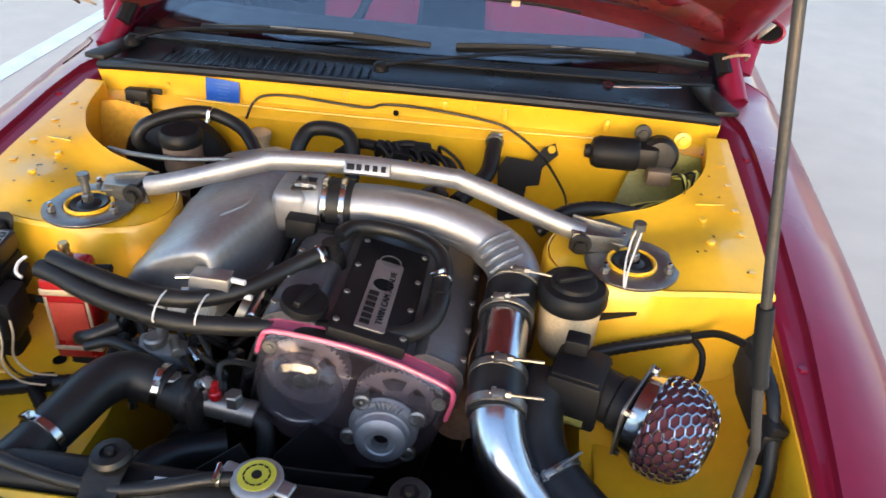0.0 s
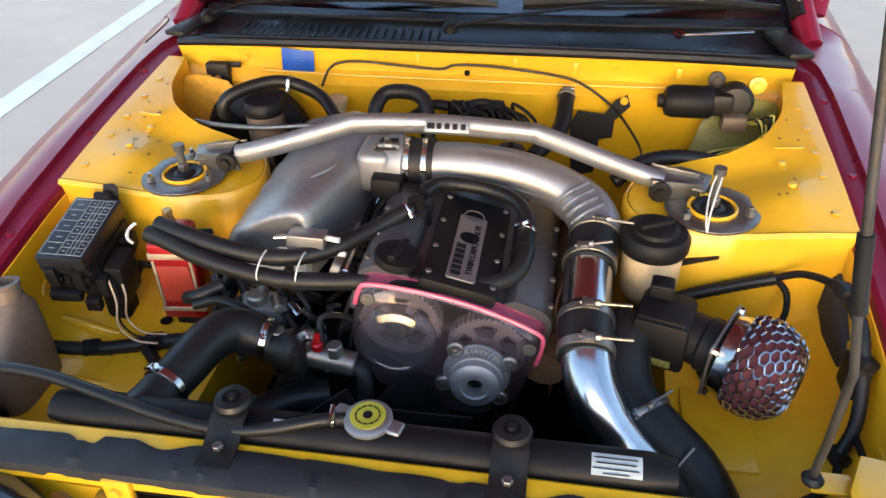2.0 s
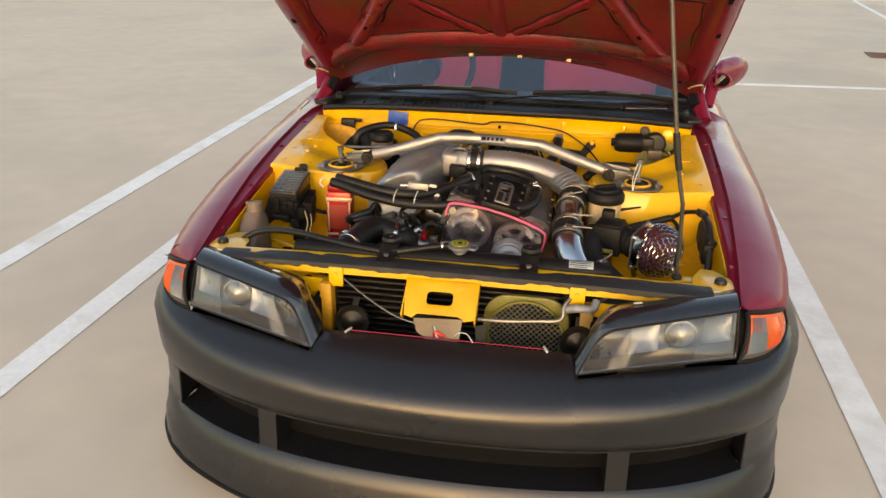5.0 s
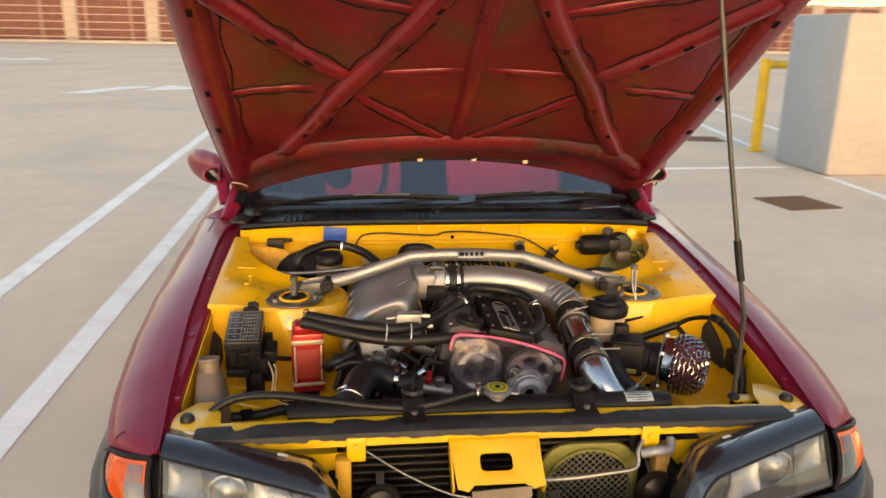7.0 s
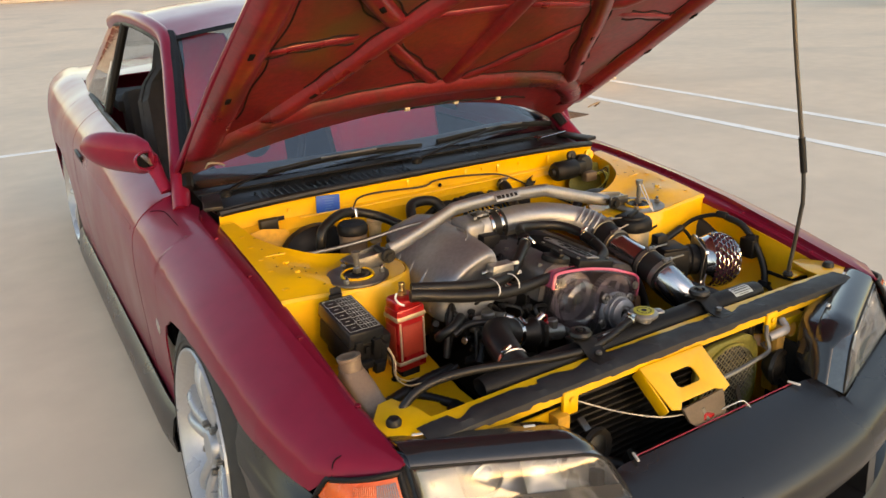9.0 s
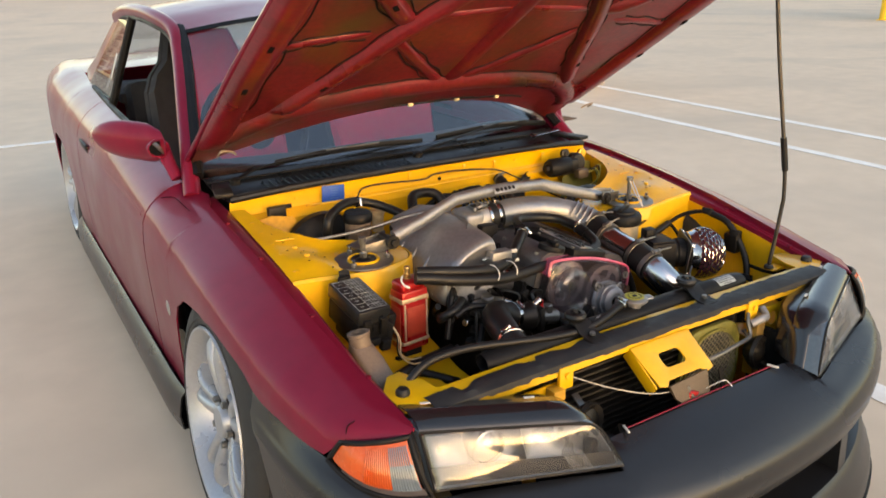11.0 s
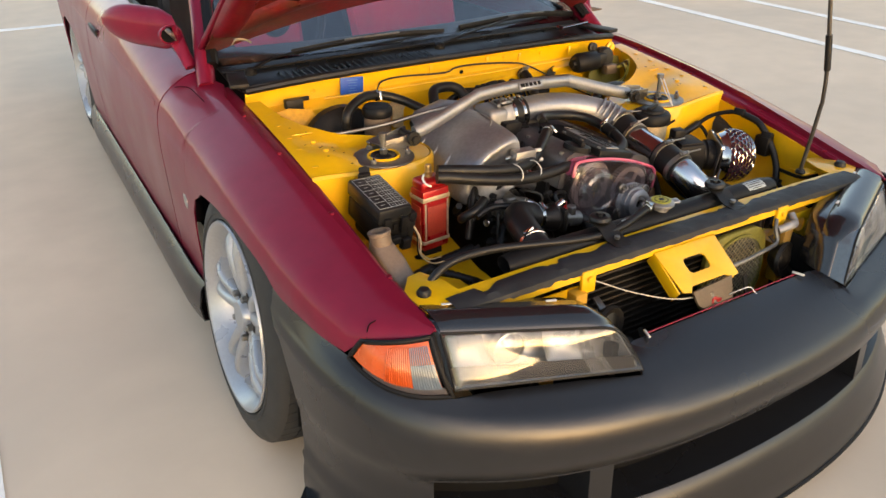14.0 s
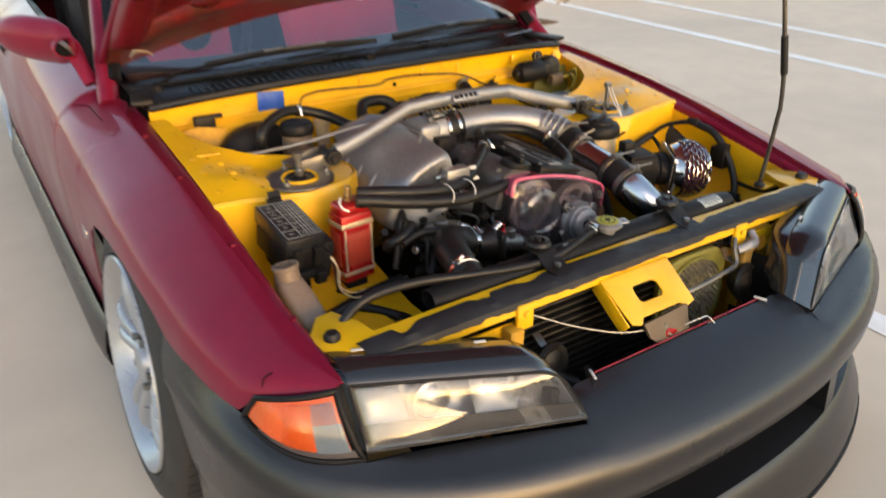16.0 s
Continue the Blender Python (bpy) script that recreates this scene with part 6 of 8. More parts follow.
vct = tim("cam_solenoid", lathe([(0.048, -0.004), (0.050, 0.002), (0.047, 0.008), (0.041, 0.009), (0.039, 0.016), (0.041, 0.0165), (0.041, 0.021), (0.038, 0.022), (0.036, 0.028), (0.036, 0.033), (0.031, 0.037), (0.021, 0.0375), (0.019, 0.035), (0.0125, 0.035), (0.012, 0.020), (0.001, 0.020)], SOL, 44), CAST, None, "cast valve timing solenoid")
tim("solenoid_bore", lathe([(0.0118, 0.0), (0.0118, 0.0215), (0.001, 0.0216)], SOL, 20), DARK, vct)
for a in (40, 140, 215, 325):
    ear = SOL @ pose(0.052 * math.cos(radians(a)), 0.052 * math.sin(radians(a)), 0.002)
    tim("solenoid_ear", lathe([(0.013, 0), (0.013, 0.006), (0.010, 0.008), (0.009, 0.005), (0.004, 0.005), (0.004, 0.009), (0.001, 0.010)], ear, 18), STEEL, vct)
for a in range(70, 120, 8):
    tim("solenoid_rib", box((0.003, 0.012, 0.006), SOL @ pose(0, 0, 0, 0, 0, a - 90) @ pose(0, 0.044, 0.011), 0.001), CAST, vct)
belt = [(-0.068 + 0.066 * math.cos(a), -0.030 + 0.066 * math.sin(a)) for a in np.linspace(math.pi * 0.52, math.pi * 1.1, 8)]
tim("timing_belt", tube([(-.135, -.026, -.15), (-.134, -.026, -.05), (-.115, -.026, .014), (-.068, -.026, .035), (.0, -.026, .030), (.066, -.026, .028), (.112, -.026, .008), (.128, -.026, -.05), (.09, -.026, -.15)], 0.004, 6, 6, flat=3.0), RUBBER)
tim("belt_shield", plate([(-.02, .0), (.02, .055), (.06, .03), (.10, -.03), (.05, -.055), (-.03, -.05)], 0.004, pose(-0.055, -0.10, -0.125, 80, 0, 20)), BLACK, None, "black plastic splash shield")

# inlet plenum
PX = [(-.128, .600), (-.128, .655), (-.130, .690), (-.138, .706), (-.155, .716), (-.185, .717), (-.225, .707), (-.262, .690), (-.295, .664), (-.318, .632), (-.328, .598), (-.322, .570), (-.295, .555), (-.24, .552), (-.18, .565), (-.145, .585)]
rows = []
for y, g, lift in ((-.186, .60, 0), (-.198, .80, 0), (-.196, .92, 0), (-.180, 1.0, 0), (-.15, 1.01, 0), (-.12, 1.0, .001), (-.09, .985, 0), (-.06, 1.0, 0), (-.03, .985, 0), (.0, 1.0, 0), (.04, .985, 0), (.08, .98, 0), (.115, .95, 0), (.125, .80, 0), (.126, .5, 0)):
    k = -.10 + max(0, (y + .19)) * 0.12
    pinch = 0.034 * min(1, max(0, (-.03 - y) / .16))
    rows.append([((x + .222) * (g if x < -.20 else (1 + (g - 1) * .4)) - .222 - pinch * max(0, (x + .20) / .07), y, (z - .636) * g + .636 + lift) for x, z in PX])
rows = [[tuple(np.mean(rows[0], axis=0))] * len(PX), *rows, [tuple(np.mean(rows[-1], axis=0))] * len(PX)]
plenum = piece("inlet_plenum", grid(rows, 0.0, closed=True), CAST, engine, "cast aluminium inlet plenum", 60)
for k, y in enumerate((-.145, -.085, -.02, .045)):
    part("plenum_rib", tube([(-.282, y - .004, .670), (-.300, y - .005, .652), (-.318, y - .006, .625), (-.327, y - .006, .585)], [0.002, 0.005, 0.006, 0.003], 8, 5), CAST, plenum)
part("plenum_seam", tube([(-.160, -.010, .7175), (-.163, -.06, .7175), (-.190, -.10, .716)], 0.0025, 6, 5), BRUSHED, plenum)
part("throttle_neck", box((0.060, 0.090, 0.075), pose(-0.108, 0.020, 0.684), 0.014, 3), CAST, plenum)
bx = part("idle_valve_bracket", plate([(-.030, -.020), (.032, -.018), (.034, .020), (-.024, .022)], 0.030, Matrix.Translation((-0.170, -0.192, 0.664)) @ pose(0, 0, 0, 90, 0, 0), bevel=0.003), BRUSHED, plenum, "dull metal bracket block")
for dx, dz in ((-.040, .008), (-.036, -.014), (.044, .012), (.050, -.014)):
    part("nipple", rod_between((-0.170 + dx * .6, -.205, .664 + dz), (-0.170 + dx * 1.25, -.210, .664 + dz), 0.0045, 10, 0.001), CHROME if dx < 0 else WHITE, plenum)
for k in range(6):
    y = -.16 + .052 * k
    part("runner", tube([(-.15, y, .590), (-.115, y, .575), (-.09, y, .560)], 0.021, 12, 5), CAST, plenum)
tb = piece("throttle_body", lathe([(0.044, 0), (0.046, 0.004), (0.046, 0.030), (0.041, 0.034), (0.041, 0.046)], along((-0.090, 0.022, 0.688), (0, 0.022, 0.688)), 32), CAST, engine)
part("throttle_sensor", box((0.050, 0.030, 0.036), pose(-0.082, -0.036, 0.672, 0, 4), 0.003), BLACK, tb)
part("sensor_plug", box((0.028, 0.022, 0.022), pose(-0.042, -0.034, 0.664), 0.003), BLACK, tb)
part("linkage_plate", plate([(-.02, -.02), (.015, -.02), (.02, .015), (-.01, .022)], 0.004, pose(-0.085, 0.0, 0.730, 0, 0, 10)), GRIME, tb)
part("linkage_bolt", cylinder(0.006, 0.012, pose(-0.085, 0.004, 0.732), 6, 0.001), STEEL, tb)
part("linkage_spring", tube([(-.105, -.005, .726), (-.085, -.012, .735), (-.064, -.005, .730)], 0.006, 8, 5, ridged=0.3), STEEL, tb)
piece("rear_elbow", grid([[(-.29 + .20 * f + r * math.cos(a) * .2, .12 + r * math.cos(a), .672 + .02 * math.sin(f * 3) + r * .50 * math.sin(a)) for a in np.linspace(0, 2 * math.pi, 14, endpoint=False)] for f, r in ((0, .02), (.1, .05), (.5, .06), (.9, .05), (1, .02))], 0.0, closed=True), CAST, engine, "cast collector behind the plenum", 60)

# fuel rail, sensors and coolant housings ahead of the plenum
th = piece("thermostat_housing", lathe([(0.030, 0), (0.034, 0.010), (0.028, 0.030), (0.024, 0.050)], along((-0.155, -0.330, 0.556), (-0.27, -0.325, 0.566)), 24), GRIME, engine)
part("housing_flange", box((0.016, 0.070, 0.060), pose(-0.150, -0.330, 0.555, 0, 0, 0), 0.008), GRIME, th)
wr = piece("coolant_outlet", rod_between((-0.215, -0.322, 0.560), (-0.075, -0.318, 0.528), 0.019, 18, 0.002), STEEL, engine, "cast coolant outlet pipe")
for f in (0.2, 0.5, 0.8):
    part("outlet_boss", cylinder(0.013, 0.022, pose(-0.215 + 0.14 * f, -0.322, 0.572 - 0.032 * f), 6, 0.002), STEEL, wr)
part("temp_sensor", lathe([(0.009, 0), (0.009, 0.010), (0.007, 0.012), (0.007, 0.026), (0.003, 0.028)], pose(-0.128, -0.325, 0.560), 12), REDBOX, wr, "red sensor plug")
rail = piece("fuel_rail", rod_between((-0.118, -0.20, 0.602), (-0.118, 0.14, 0.602), 0.011, 14, 0.002), CHROME, engine)
for k in range(6):
    y = -.17 + .055 * k
    part("injector", lathe([(0.010, 0), (0.010, 0.020), (0.007, 0.024), (0.007, 0.040)], along((-0.118, y, 0.595), (-0.085, y, 0.560)), 12), BLACK, rail)
    part("injector_plug", box((0.020, 0.016, 0.018), pose(-0.098, y + 0.012, 0.618, 0, 30), 0.003), BLACK, rail)
alt = piece("alternator", lathe([(0.055, 0), (0.062, 0.012), (0.062, 0.075), (0.050, 0.090), (0.018, 0.092), (0.018, 0.115), (0.040, 0.117), (0.040, 0.135), (0.010, 0.137)], along((-0.17, -0.20, 0.46), (-0.17, -0.40, 0.46)), 30), GRIME, engine)
piece("crank_pulley", lathe([(0.075, 0), (0.075, 0.012), (0.066, 0.018), (0.075, 0.024), (0.075, 0.036), (0.02, 0.038)], along((0.03, -0.34, 0.34), (0.03, -0.6, 0.34)), 30), GRIME, engine)
ex = piece("exhaust_manifold", tube([(.20, -.26, .50), (.225, -.12, .51), (.225, .06, .51), (.21, .16, .46)], 0.035, 12, 5), RUST, engine, "heat-stained exhaust manifold")
part("heat_shield", grid([[(.215 + .02 * math.sin(f * 3), -.22 + .36 * f, z) for f in np.linspace(0, 1, 8)] for z in (.60, .56, .48, .40)], 0.002), RUST, ex)
piece("turbo_housing", lathe([(0.02, 0), (0.05, 0.01), (0.062, 0.035), (0.055, 0.06), (0.03, 0.07)], along((0.27, -0.05, 0.50), (0.27, 0.2, 0.50)), 24), RUST, engine)

# cooling fan behind the radiator
fan = piece("cooling_fan", lathe([(0.06, 0), (0.06, 0.035), (0.04, 0.042), (0.002, 0.043)], along((0.0, -0.420, 0.395), (0.0, -0.6, 0.395)), 24), BLACK, engine, "black plastic cooling fan")
for k in range(7):
    m = along((0.0, -0.440, 0.395), (0.0, -0.6, 0.395)) @ pose(0, 0, 0, 0, 0, 360 / 7 * k + 20)
    rows = [[m @ Vector((r, -w, -0.016)), m @ Vector((r, 0, 0.002)), m @ Vector((r, w, 0.018))] for r, w in ((0.055, 0.030), (0.12, 0.045), (0.19, 0.058))]
    part("fan_blade", grid(rows, 0.003), BLACK, fan)

# ---- charge pipe ----
pipe = thing("charge_pipe", "brushed and polished aluminium intercooler pipe with steel clamps", "pipe", (0.26, -0.16, 0.57))
P1 = [(-.020, .022, .688), (.06, .023, .689), (.13, .018, .683), (.19, .006, .671), (.235, -.012, .657), (.262, -.040, .643), (.268, -.072, .632)]
piece("brushed_pipe", tube(P1, [.0375, .0375, .0375, .0375, .0375, .038, .038], 32, 8), BRUSHED, pipe, "", 70)
piece("pipe_bead", lathe([(0.0375, 0), (0.0395, 0.002), (0.0375, 0.005)], along((-.018, .022, .688), (1, .022, .688)), 32), BRUSHED, pipe)
piece("cast_elbow", tube([(.222, -.004, .660), (.252, -.026, .648), (.268, -.058, .636), (.269, -.078, .630)], [.0395, .0415, .0420, .0405], 28, 5), CAST, pipe, "ribbed cast elbow")
for k in range(4):
    a = Vector((.236 + .008 * k, -.015 - .013 * k, .655 - .005 * k))
    piece("elbow_rib", tube([a + Vector((-.030, -.030, .014)), a + Vector((-.012, -.030, .034)), a + Vector((.016, -.008, .040))], 0.0032, 6, 4), CAST, pipe)
piece("weld_seam", tube([(.0, -.0135, .678), (.06, -.0125, .679), (.13, -.0175, .672), (.19, -.0305, .662)], 0.0012, 5, 6), CAST, pipe)
piece("throttle_hose", tube([(-.062, .022, .688), (-.05, .022, .688), (-.030, .022, .688), (-.008, .022, .688)], .0425, 28, 2), RUBBER, pipe, "black silicone joint")
clamp((-.052, .022, .688), (1, 0, 0), .0428, .010, CHROME, pipe, (0, -.2, 1))
clamp((-.022, .022, .688), (1, 0, 0), .0428, .010, CHROME, pipe, (0, -.1, 1))
piece("upper_joint", tube([(.269, -.074, .631), (.266, -.100, .624), (.262, -.135, .617), (.260, -.150, .614)], .0405, 28, 4), RUBBER, pipe, "black silicone joint")
clamp((.268, -.083, .629), (-.05, -1, -.2), .041, .009, STEEL, pipe, (.1, 0, 1), long=0.055)
clamp((.261, -.140, .616), (-.05, -1, -.2), .041, .012, STEEL, pipe, (-.3, 0, 1), long=0.045)
piece("polished_pipe", tube([(.261, -.140, .616), (.259, -.18, .609), (.258, -.23, .602), (.258, -.285, .592)], .0365, 32, 6), POLISHED, pipe, "", 70)
piece("lower_joint", tube([(.258, -.245, .600), (.258, -.27, .596), (.259, -.300, .588), (.260, -.316, .582)], .0400, 28, 4), RUBBER, pipe, "black silicone joint")
clamp((.258, -.256, .598), (0, -1, -.2), .0403, .014, STEEL, pipe, (0, 0, 1), long=0.060)
clamp((.2595, -.306, .586), (0, -1, -.35), .0403, .014, STEEL, pipe, (0, 0, 1), long=0.060)
piece("lower_pipe", tube([(.260, -.300, .588), (.264, -.330, .574), (.276, -.358, .550), (.298, -.380, .520), (.330, -.398, .490), (.372, -.412, .462)], .0370, 32, 7), POLISHED, pipe, "", 70)
piece("end_joint", tube([(.352, -.406, .475), (.385, -.418, .455), (.42, -.43, .43), (.44, -.44, .38)], .0400, 24, 5), RUBBER, pipe, "black silicone joint")
clamp((.362, -.409, .470), (.85, -.3, -.6), .0405, .012, STEEL, pipe, (-.4, -.6, 1), long=0.060)

# ---- air filter and flow meter ----
filt = thing("air_filter", "mushroom air filter, maroon foam under a chrome honeycomb cage", "air filter", (0.50, -0.27, 0.48))
FA, FB = Vector((0.472, -0.262, 0.562)), Vector((0.560, -0.310, 0.556))
FM = along(FA, FB)
FP = [(0.055, 0.0), (0.066, 0.005), (0.0720, 0.016), (0.0725, 0.034), (0.069, 0.052), (0.061, 0.068), (0.048, 0.080), (0.033, 0.086), (0.023, 0.086)]
FOAM = material("maroon filter foam", (0.075, 0.014, 0.022), 0.9, 0.0, 0.3, 60.0, bump=0.5, bump_scale=500)
piece("foam", lathe([(r - 0.003, z) for r, z in FP] + [(0.020, 0.080), (0.001, 0.078)], FM, 40), FOAM, filt)
run = np.r_[0, np.cumsum([math.hypot(b[0] - a[0], b[1] - a[1]) for a, b in zip(FP, FP[1:])])]


def on_filter(a, s, up=0.0):
    r = float(np.interp(s, run, [p[0] for p in FP])) + up
    z = float(np.interp(s, run, [p[1] for p in FP]))
    return FM @ Vector((r * math.cos(a), r * math.sin(a), z + up * 0.3))


cage = []
COLS, ROWS_N = 24, 11
pitch_s = (run[-1] - 0.004) / ROWS_N
for i in range(ROWS_N):
    for j in range(COLS):
        a0 = 2 * math.pi * (j + 0.5 * (i % 2)) / COLS
        da = 2 * math.pi / COLS
        s0 = 0.002 + i * pitch_s
        top_v, lo = s0 + pitch_s * 0.66, s0
        for p, q in (((a0, lo), (a0, top_v)), ((a0, top_v), (a0 + da / 2, s0 + pitch_s)), ((a0, top_v), (a0 - da / 2, s0 + pitch_s))):
            if q[1] <= run[-1]:
                cage.append((on_filter(*p, 0.0005), on_filter(*q, 0.0005)))
piece("honeycomb_cage", struts(cage, 0.0017), CHROME, filt, "chrome honeycomb cage", 60)
piece("end_cap", lathe([(0.025, 0.082), (0.025, 0.087), (0.018, 0.089), (0.010, 0.084), (0.001, 0.083)], FM, 24), RUBBER, filt)
piece("base_ring", lathe([(0.055, -0.018), (0.060, -0.016), (0.064, -0.002), (0.068, 0.004), (0.064, 0.008)], FM, 36), CHROME, filt)
piece("mount_plate", plate(rounded(0.108, 0.108, 0.012), 0.004, FM @ pose(0, 0, -0.026, 0, 0, 8), [circle(0.034, 20)], 0.001), STEEL, filt)
for x, y in ((-.045, -.045), (.045, -.045), (.045, .045), (-.045, .045)):
    piece("plate_bolt", cylinder(0.006, 0.010, FM @ pose(0, 0, -0.024, 0, 0, 8) @ pose(x, y, 0), 6, 0.001), CHROME, filt)
piece("adapter", lathe([(0.038, -0.105), (0.038, -0.05), (0.042, -0.046), (0.042, -0.020)], FM, 28), BLACK, filt)
afm = piece("flow_meter", box((0.078, 0.080, 0.082), pose(0.372, -0.226, 0.570, 0, 0, -16), 0.006), BLACK, filt, "black plastic air flow meter")
part("meter_lid", box((0.068, 0.070, 0.006), pose(0.372, -0.226, 0.613, 0, 0, -16), 0.002), BLACK, afm)
part("meter_plug", box((0.034, 0.030, 0.032), pose(0.366, -0.196, 0.622, 0, 0, -10), 0.004), BLACK, afm)
part("green_window", box((0.045, 0.002, 0.012), pose(0.360, -0.268, 0.545, 0, 0, -16), 0.0006), OLIVE, afm)
piece("intake_hose", tube([(.335, -.215, .565), (.315, -.26, .548), (.325, -.32, .520), (.365, -.365, .500), (.415, -.405, .470), (.450, -.455, .420), (.455, -.48, .36)], .041, 22, 6), RUBBER, filt, "wide black intake hose")
clamp((.345, -.345, .510), (.6, -.7, -.35), .0425, .012, STEEL, filt, (-.3, -.5, 1), long=0.05)
piece("stay", tube([(.44, -.24, .50), (.46, -.22, .43), (.47, -.20, .405)], 0.006, 8, 4), STEEL, filt)

# ---- strut tower bar ----
bar = thing("strut_tower_bar", "brushed aluminium strut tower bar bolted between the towers", "strut bar", (0, 0.0, 0.66))
piece("bar_tube", tube([(-.352, -.008, .700), (-.30, -.002, .712), (-.165, .020, .750), (-.135, .024, .756), (0, .034, .757), (.145, .040, .747), (.172, .040, .742), (.30, .026, .702), (.372, .018, .682)], .0142, 20, 5, flat=1.2), SATIN, bar, "", 70)
lp = piece("bar_plate", box((0.075, 0.003, 0.020), pose(0.015, 0.0155, 0.762, -35), 0.001), SATIN, bar, "printed label")
for k, w in enumerate((.016, .010, .010, .010, .010)):
    part("letter_bar", box((w * .8, 0.0015, 0.010), pose(-0.012 + 0.0135 * k, 0.0133, 0.7635, -35), 0.0004), BLACK, lp)
for sgn in (-1, 1):
    cx, cy = sgn * 0.449, -0.030
    ringm = pose(cx, cy, 0.6625 if sgn < 0 else 0.6625)
    rp = piece("mount_ring", plate(circle(0.074, 36), 0.005, ringm, [circle(0.041, 30)], 0.001), STEEL, bar, "grey steel mount ring")
    for a in (100, 220, 340):
        x, y = cx + 0.058 * math.cos(radians(a)), cy + 0.058 * math.sin(radians(a))
        part("ring_nut", cylinder(0.0075, 0.010, pose(x, y, 0.6675), 6, 0.0015), STEEL, rp)
        part("ring_stud", cylinder(0.004, 0.018, pose(x, y, 0.6675), 8, 0.001), CHROME, rp)
    arm = [(-.01, -.030), (.075, -.018), (.085, .012), (.02, .045), (-.03, .030)] if sgn < 0 else [(.01, -.030), (.03, .030), (-.02, .045), (-.085, .012), (-.075, -.018)]
    ar = piece("mount_arm", plate(arm, 0.005, pose(cx + (-sgn) * 0.022, cy + 0.050, 0.680, 0, sgn * 7, 0), (), 0.001), STEEL, bar, "grey steel bracket arm")
    part("arm_web", box((0.085, 0.005, 0.030), pose(cx - sgn * 0.058, cy + 0.020, 0.683, 0, sgn * 8, sgn * 12), 0.001), STEEL, ar)
    part("arm_web", box((0.080, 0.005, 0.028), pose(cx - sgn * 0.058, cy + 0.064, 0.686, 0, sgn * 8, -sgn * 6), 0.001), STEEL, ar)
    ex_, ey = sgn * 0.366, 0.0 if sgn < 0 else 0.012
    zz = 0.695 if sgn < 0 else 0.684
    bb = rod_between((ex_, ey - 0.032, zz), (ex_, ey + 0.034, zz), 0.009, 12, 0.001)
    rod_between((ex_, ey - 0.036, zz), (ex_, ey - 0.026, zz), 0.018, 18, 0.002, bb)
    rod_between((ex_, ey - 0.044, zz), (ex_, ey - 0.036, zz), 0.0105, 6, 0.001, bb)
    piece("pivot_bolt", bb, GRIME, bar)
# tall damper adjusters and a zip tie looped on one of them
for sgn, h in ((-1, 0.034), (1, 0.050)):
    piece("adjuster", lathe([(0.0065, 0), (0.0065, h - 0.012), (0.010, h - 0.012), (0.010, h), (0.002, h)], pose(sgn * 0.449, -0.030, 0.690), 12), STEEL, bar)
piece("zip_tie", tube([(.447, -.030, .735), (.436, -.055, .715), (.430, -.085, .690), (.432, -.105, .668), (.436, -.085, .692), (.452, -.040, .728)], 0.0015, 6, 5), WHITE, bar, "white plastic zip tie")

# ---- reservoirs, boxes and bottles ----
ps = thing("power_steering_reservoir", "cream plastic fluid reservoir with a black screw cap", "reservoir", (0.36, -0.105, 0.50))
piece("body", lathe([(0.020, -0.085), (0.034, -0.078), (0.045, -0.055), (0.047, 0.0), (0.047, 0.030), (0.030, 0.032)], pose(0.358, -0.100, 0.612), 32), CREAM, ps)
piece("cap", lathe([(0.052, 0.020), (0.054, 0.024), (0.054, 0.042), (0.048, 0.050), (0.036, 0.052), (0.034, 0.058), (0.030, 0.060), (0.002, 0.060)], pose(0.358, -0.100, 0.612), 36), BLACK, ps, "black ribbed cap")
piece("cap_grip", box((0.058, 0.014, 0.012), pose(0.358, -0.100, 0.674, 0, 0, 25), 0.004), BLACK, ps)
piece("bracket", plate([(0, -.012), (.060, .0), (.072, .030), (.05, .040), (.0, .016)], 0.004, pose(0.400, -0.100, 0.606, 0, -10, 0), [circle(.006, 12, .055, .022)]), BLACK, ps)
piece("bracket_bolt", cylinder(0.008, 0.008, pose(0.458, -0.080, 0.618), 6, 0.001), STEEL, ps)
piece("outlet_hose", tube([(.358, -.100, .530), (.360, -.108, .505), (.352, -.15, .47), (.33, -.20, .42)], 0.012, 12, 5), RUBBER, ps)
clamp((.359, -.103, .518), (0, -.2, -1), .0135, .008, CHROME, ps, (0, -1, 0))

fb = thing("fuse_box", "dusty black plastic fuse box with a pale printed lid", "fuse box", (-0.55, -0.21, 0.50))
FBM = Matrix.Translation((-0.549, -0.208, 0.662)) @ pose(0, 0, 0, 9, 2, 3)
piece("lid", box((0.080, 0.146, 0.034), FBM @ pose(0, 0, -0.017), 0.005), COWL, fb)
piece("body", box((0.080, 0.136, 0.052), FBM @ pose(0.001, 0, -0.060), 0.006), BLACK, fb)
piece("lower_tray", box((0.060, 0.100, 0.040), FBM @ pose(0.004, 0.008, -0.102, 0, 5, 0), 0.010), BLACK, fb)
piece("lid_latch", box((0.018, 0.010, 0.040), FBM @ pose(-0.02, -0.076, -0.040), 0.003), BLACK, fb)
piece("lid_latch", box((0.018, 0.010, 0.040), FBM @ pose(0.022, -0.076, -0.044), 0.003), BLACK, fb)
piece("lid_latch", box((0.030, 0.012, 0.030), FBM @ pose(0.005, 0.078, -0.010), 0.004), BLACK, fb)
piece("plug_housing", box((0.030, 0.055, 0.085), FBM @ pose(0.056, -0.02, -0.085, 0, 6, 0), 0.005), BLACK, fb)
piece("stand", box((0.042, 0.045, 0.14), pose(-0.535, -0.185, 0.488), 0.010), BLACK, fb)
prn = bmesh.new()
FL = FBM @ pose(0, 0, 0.0007)
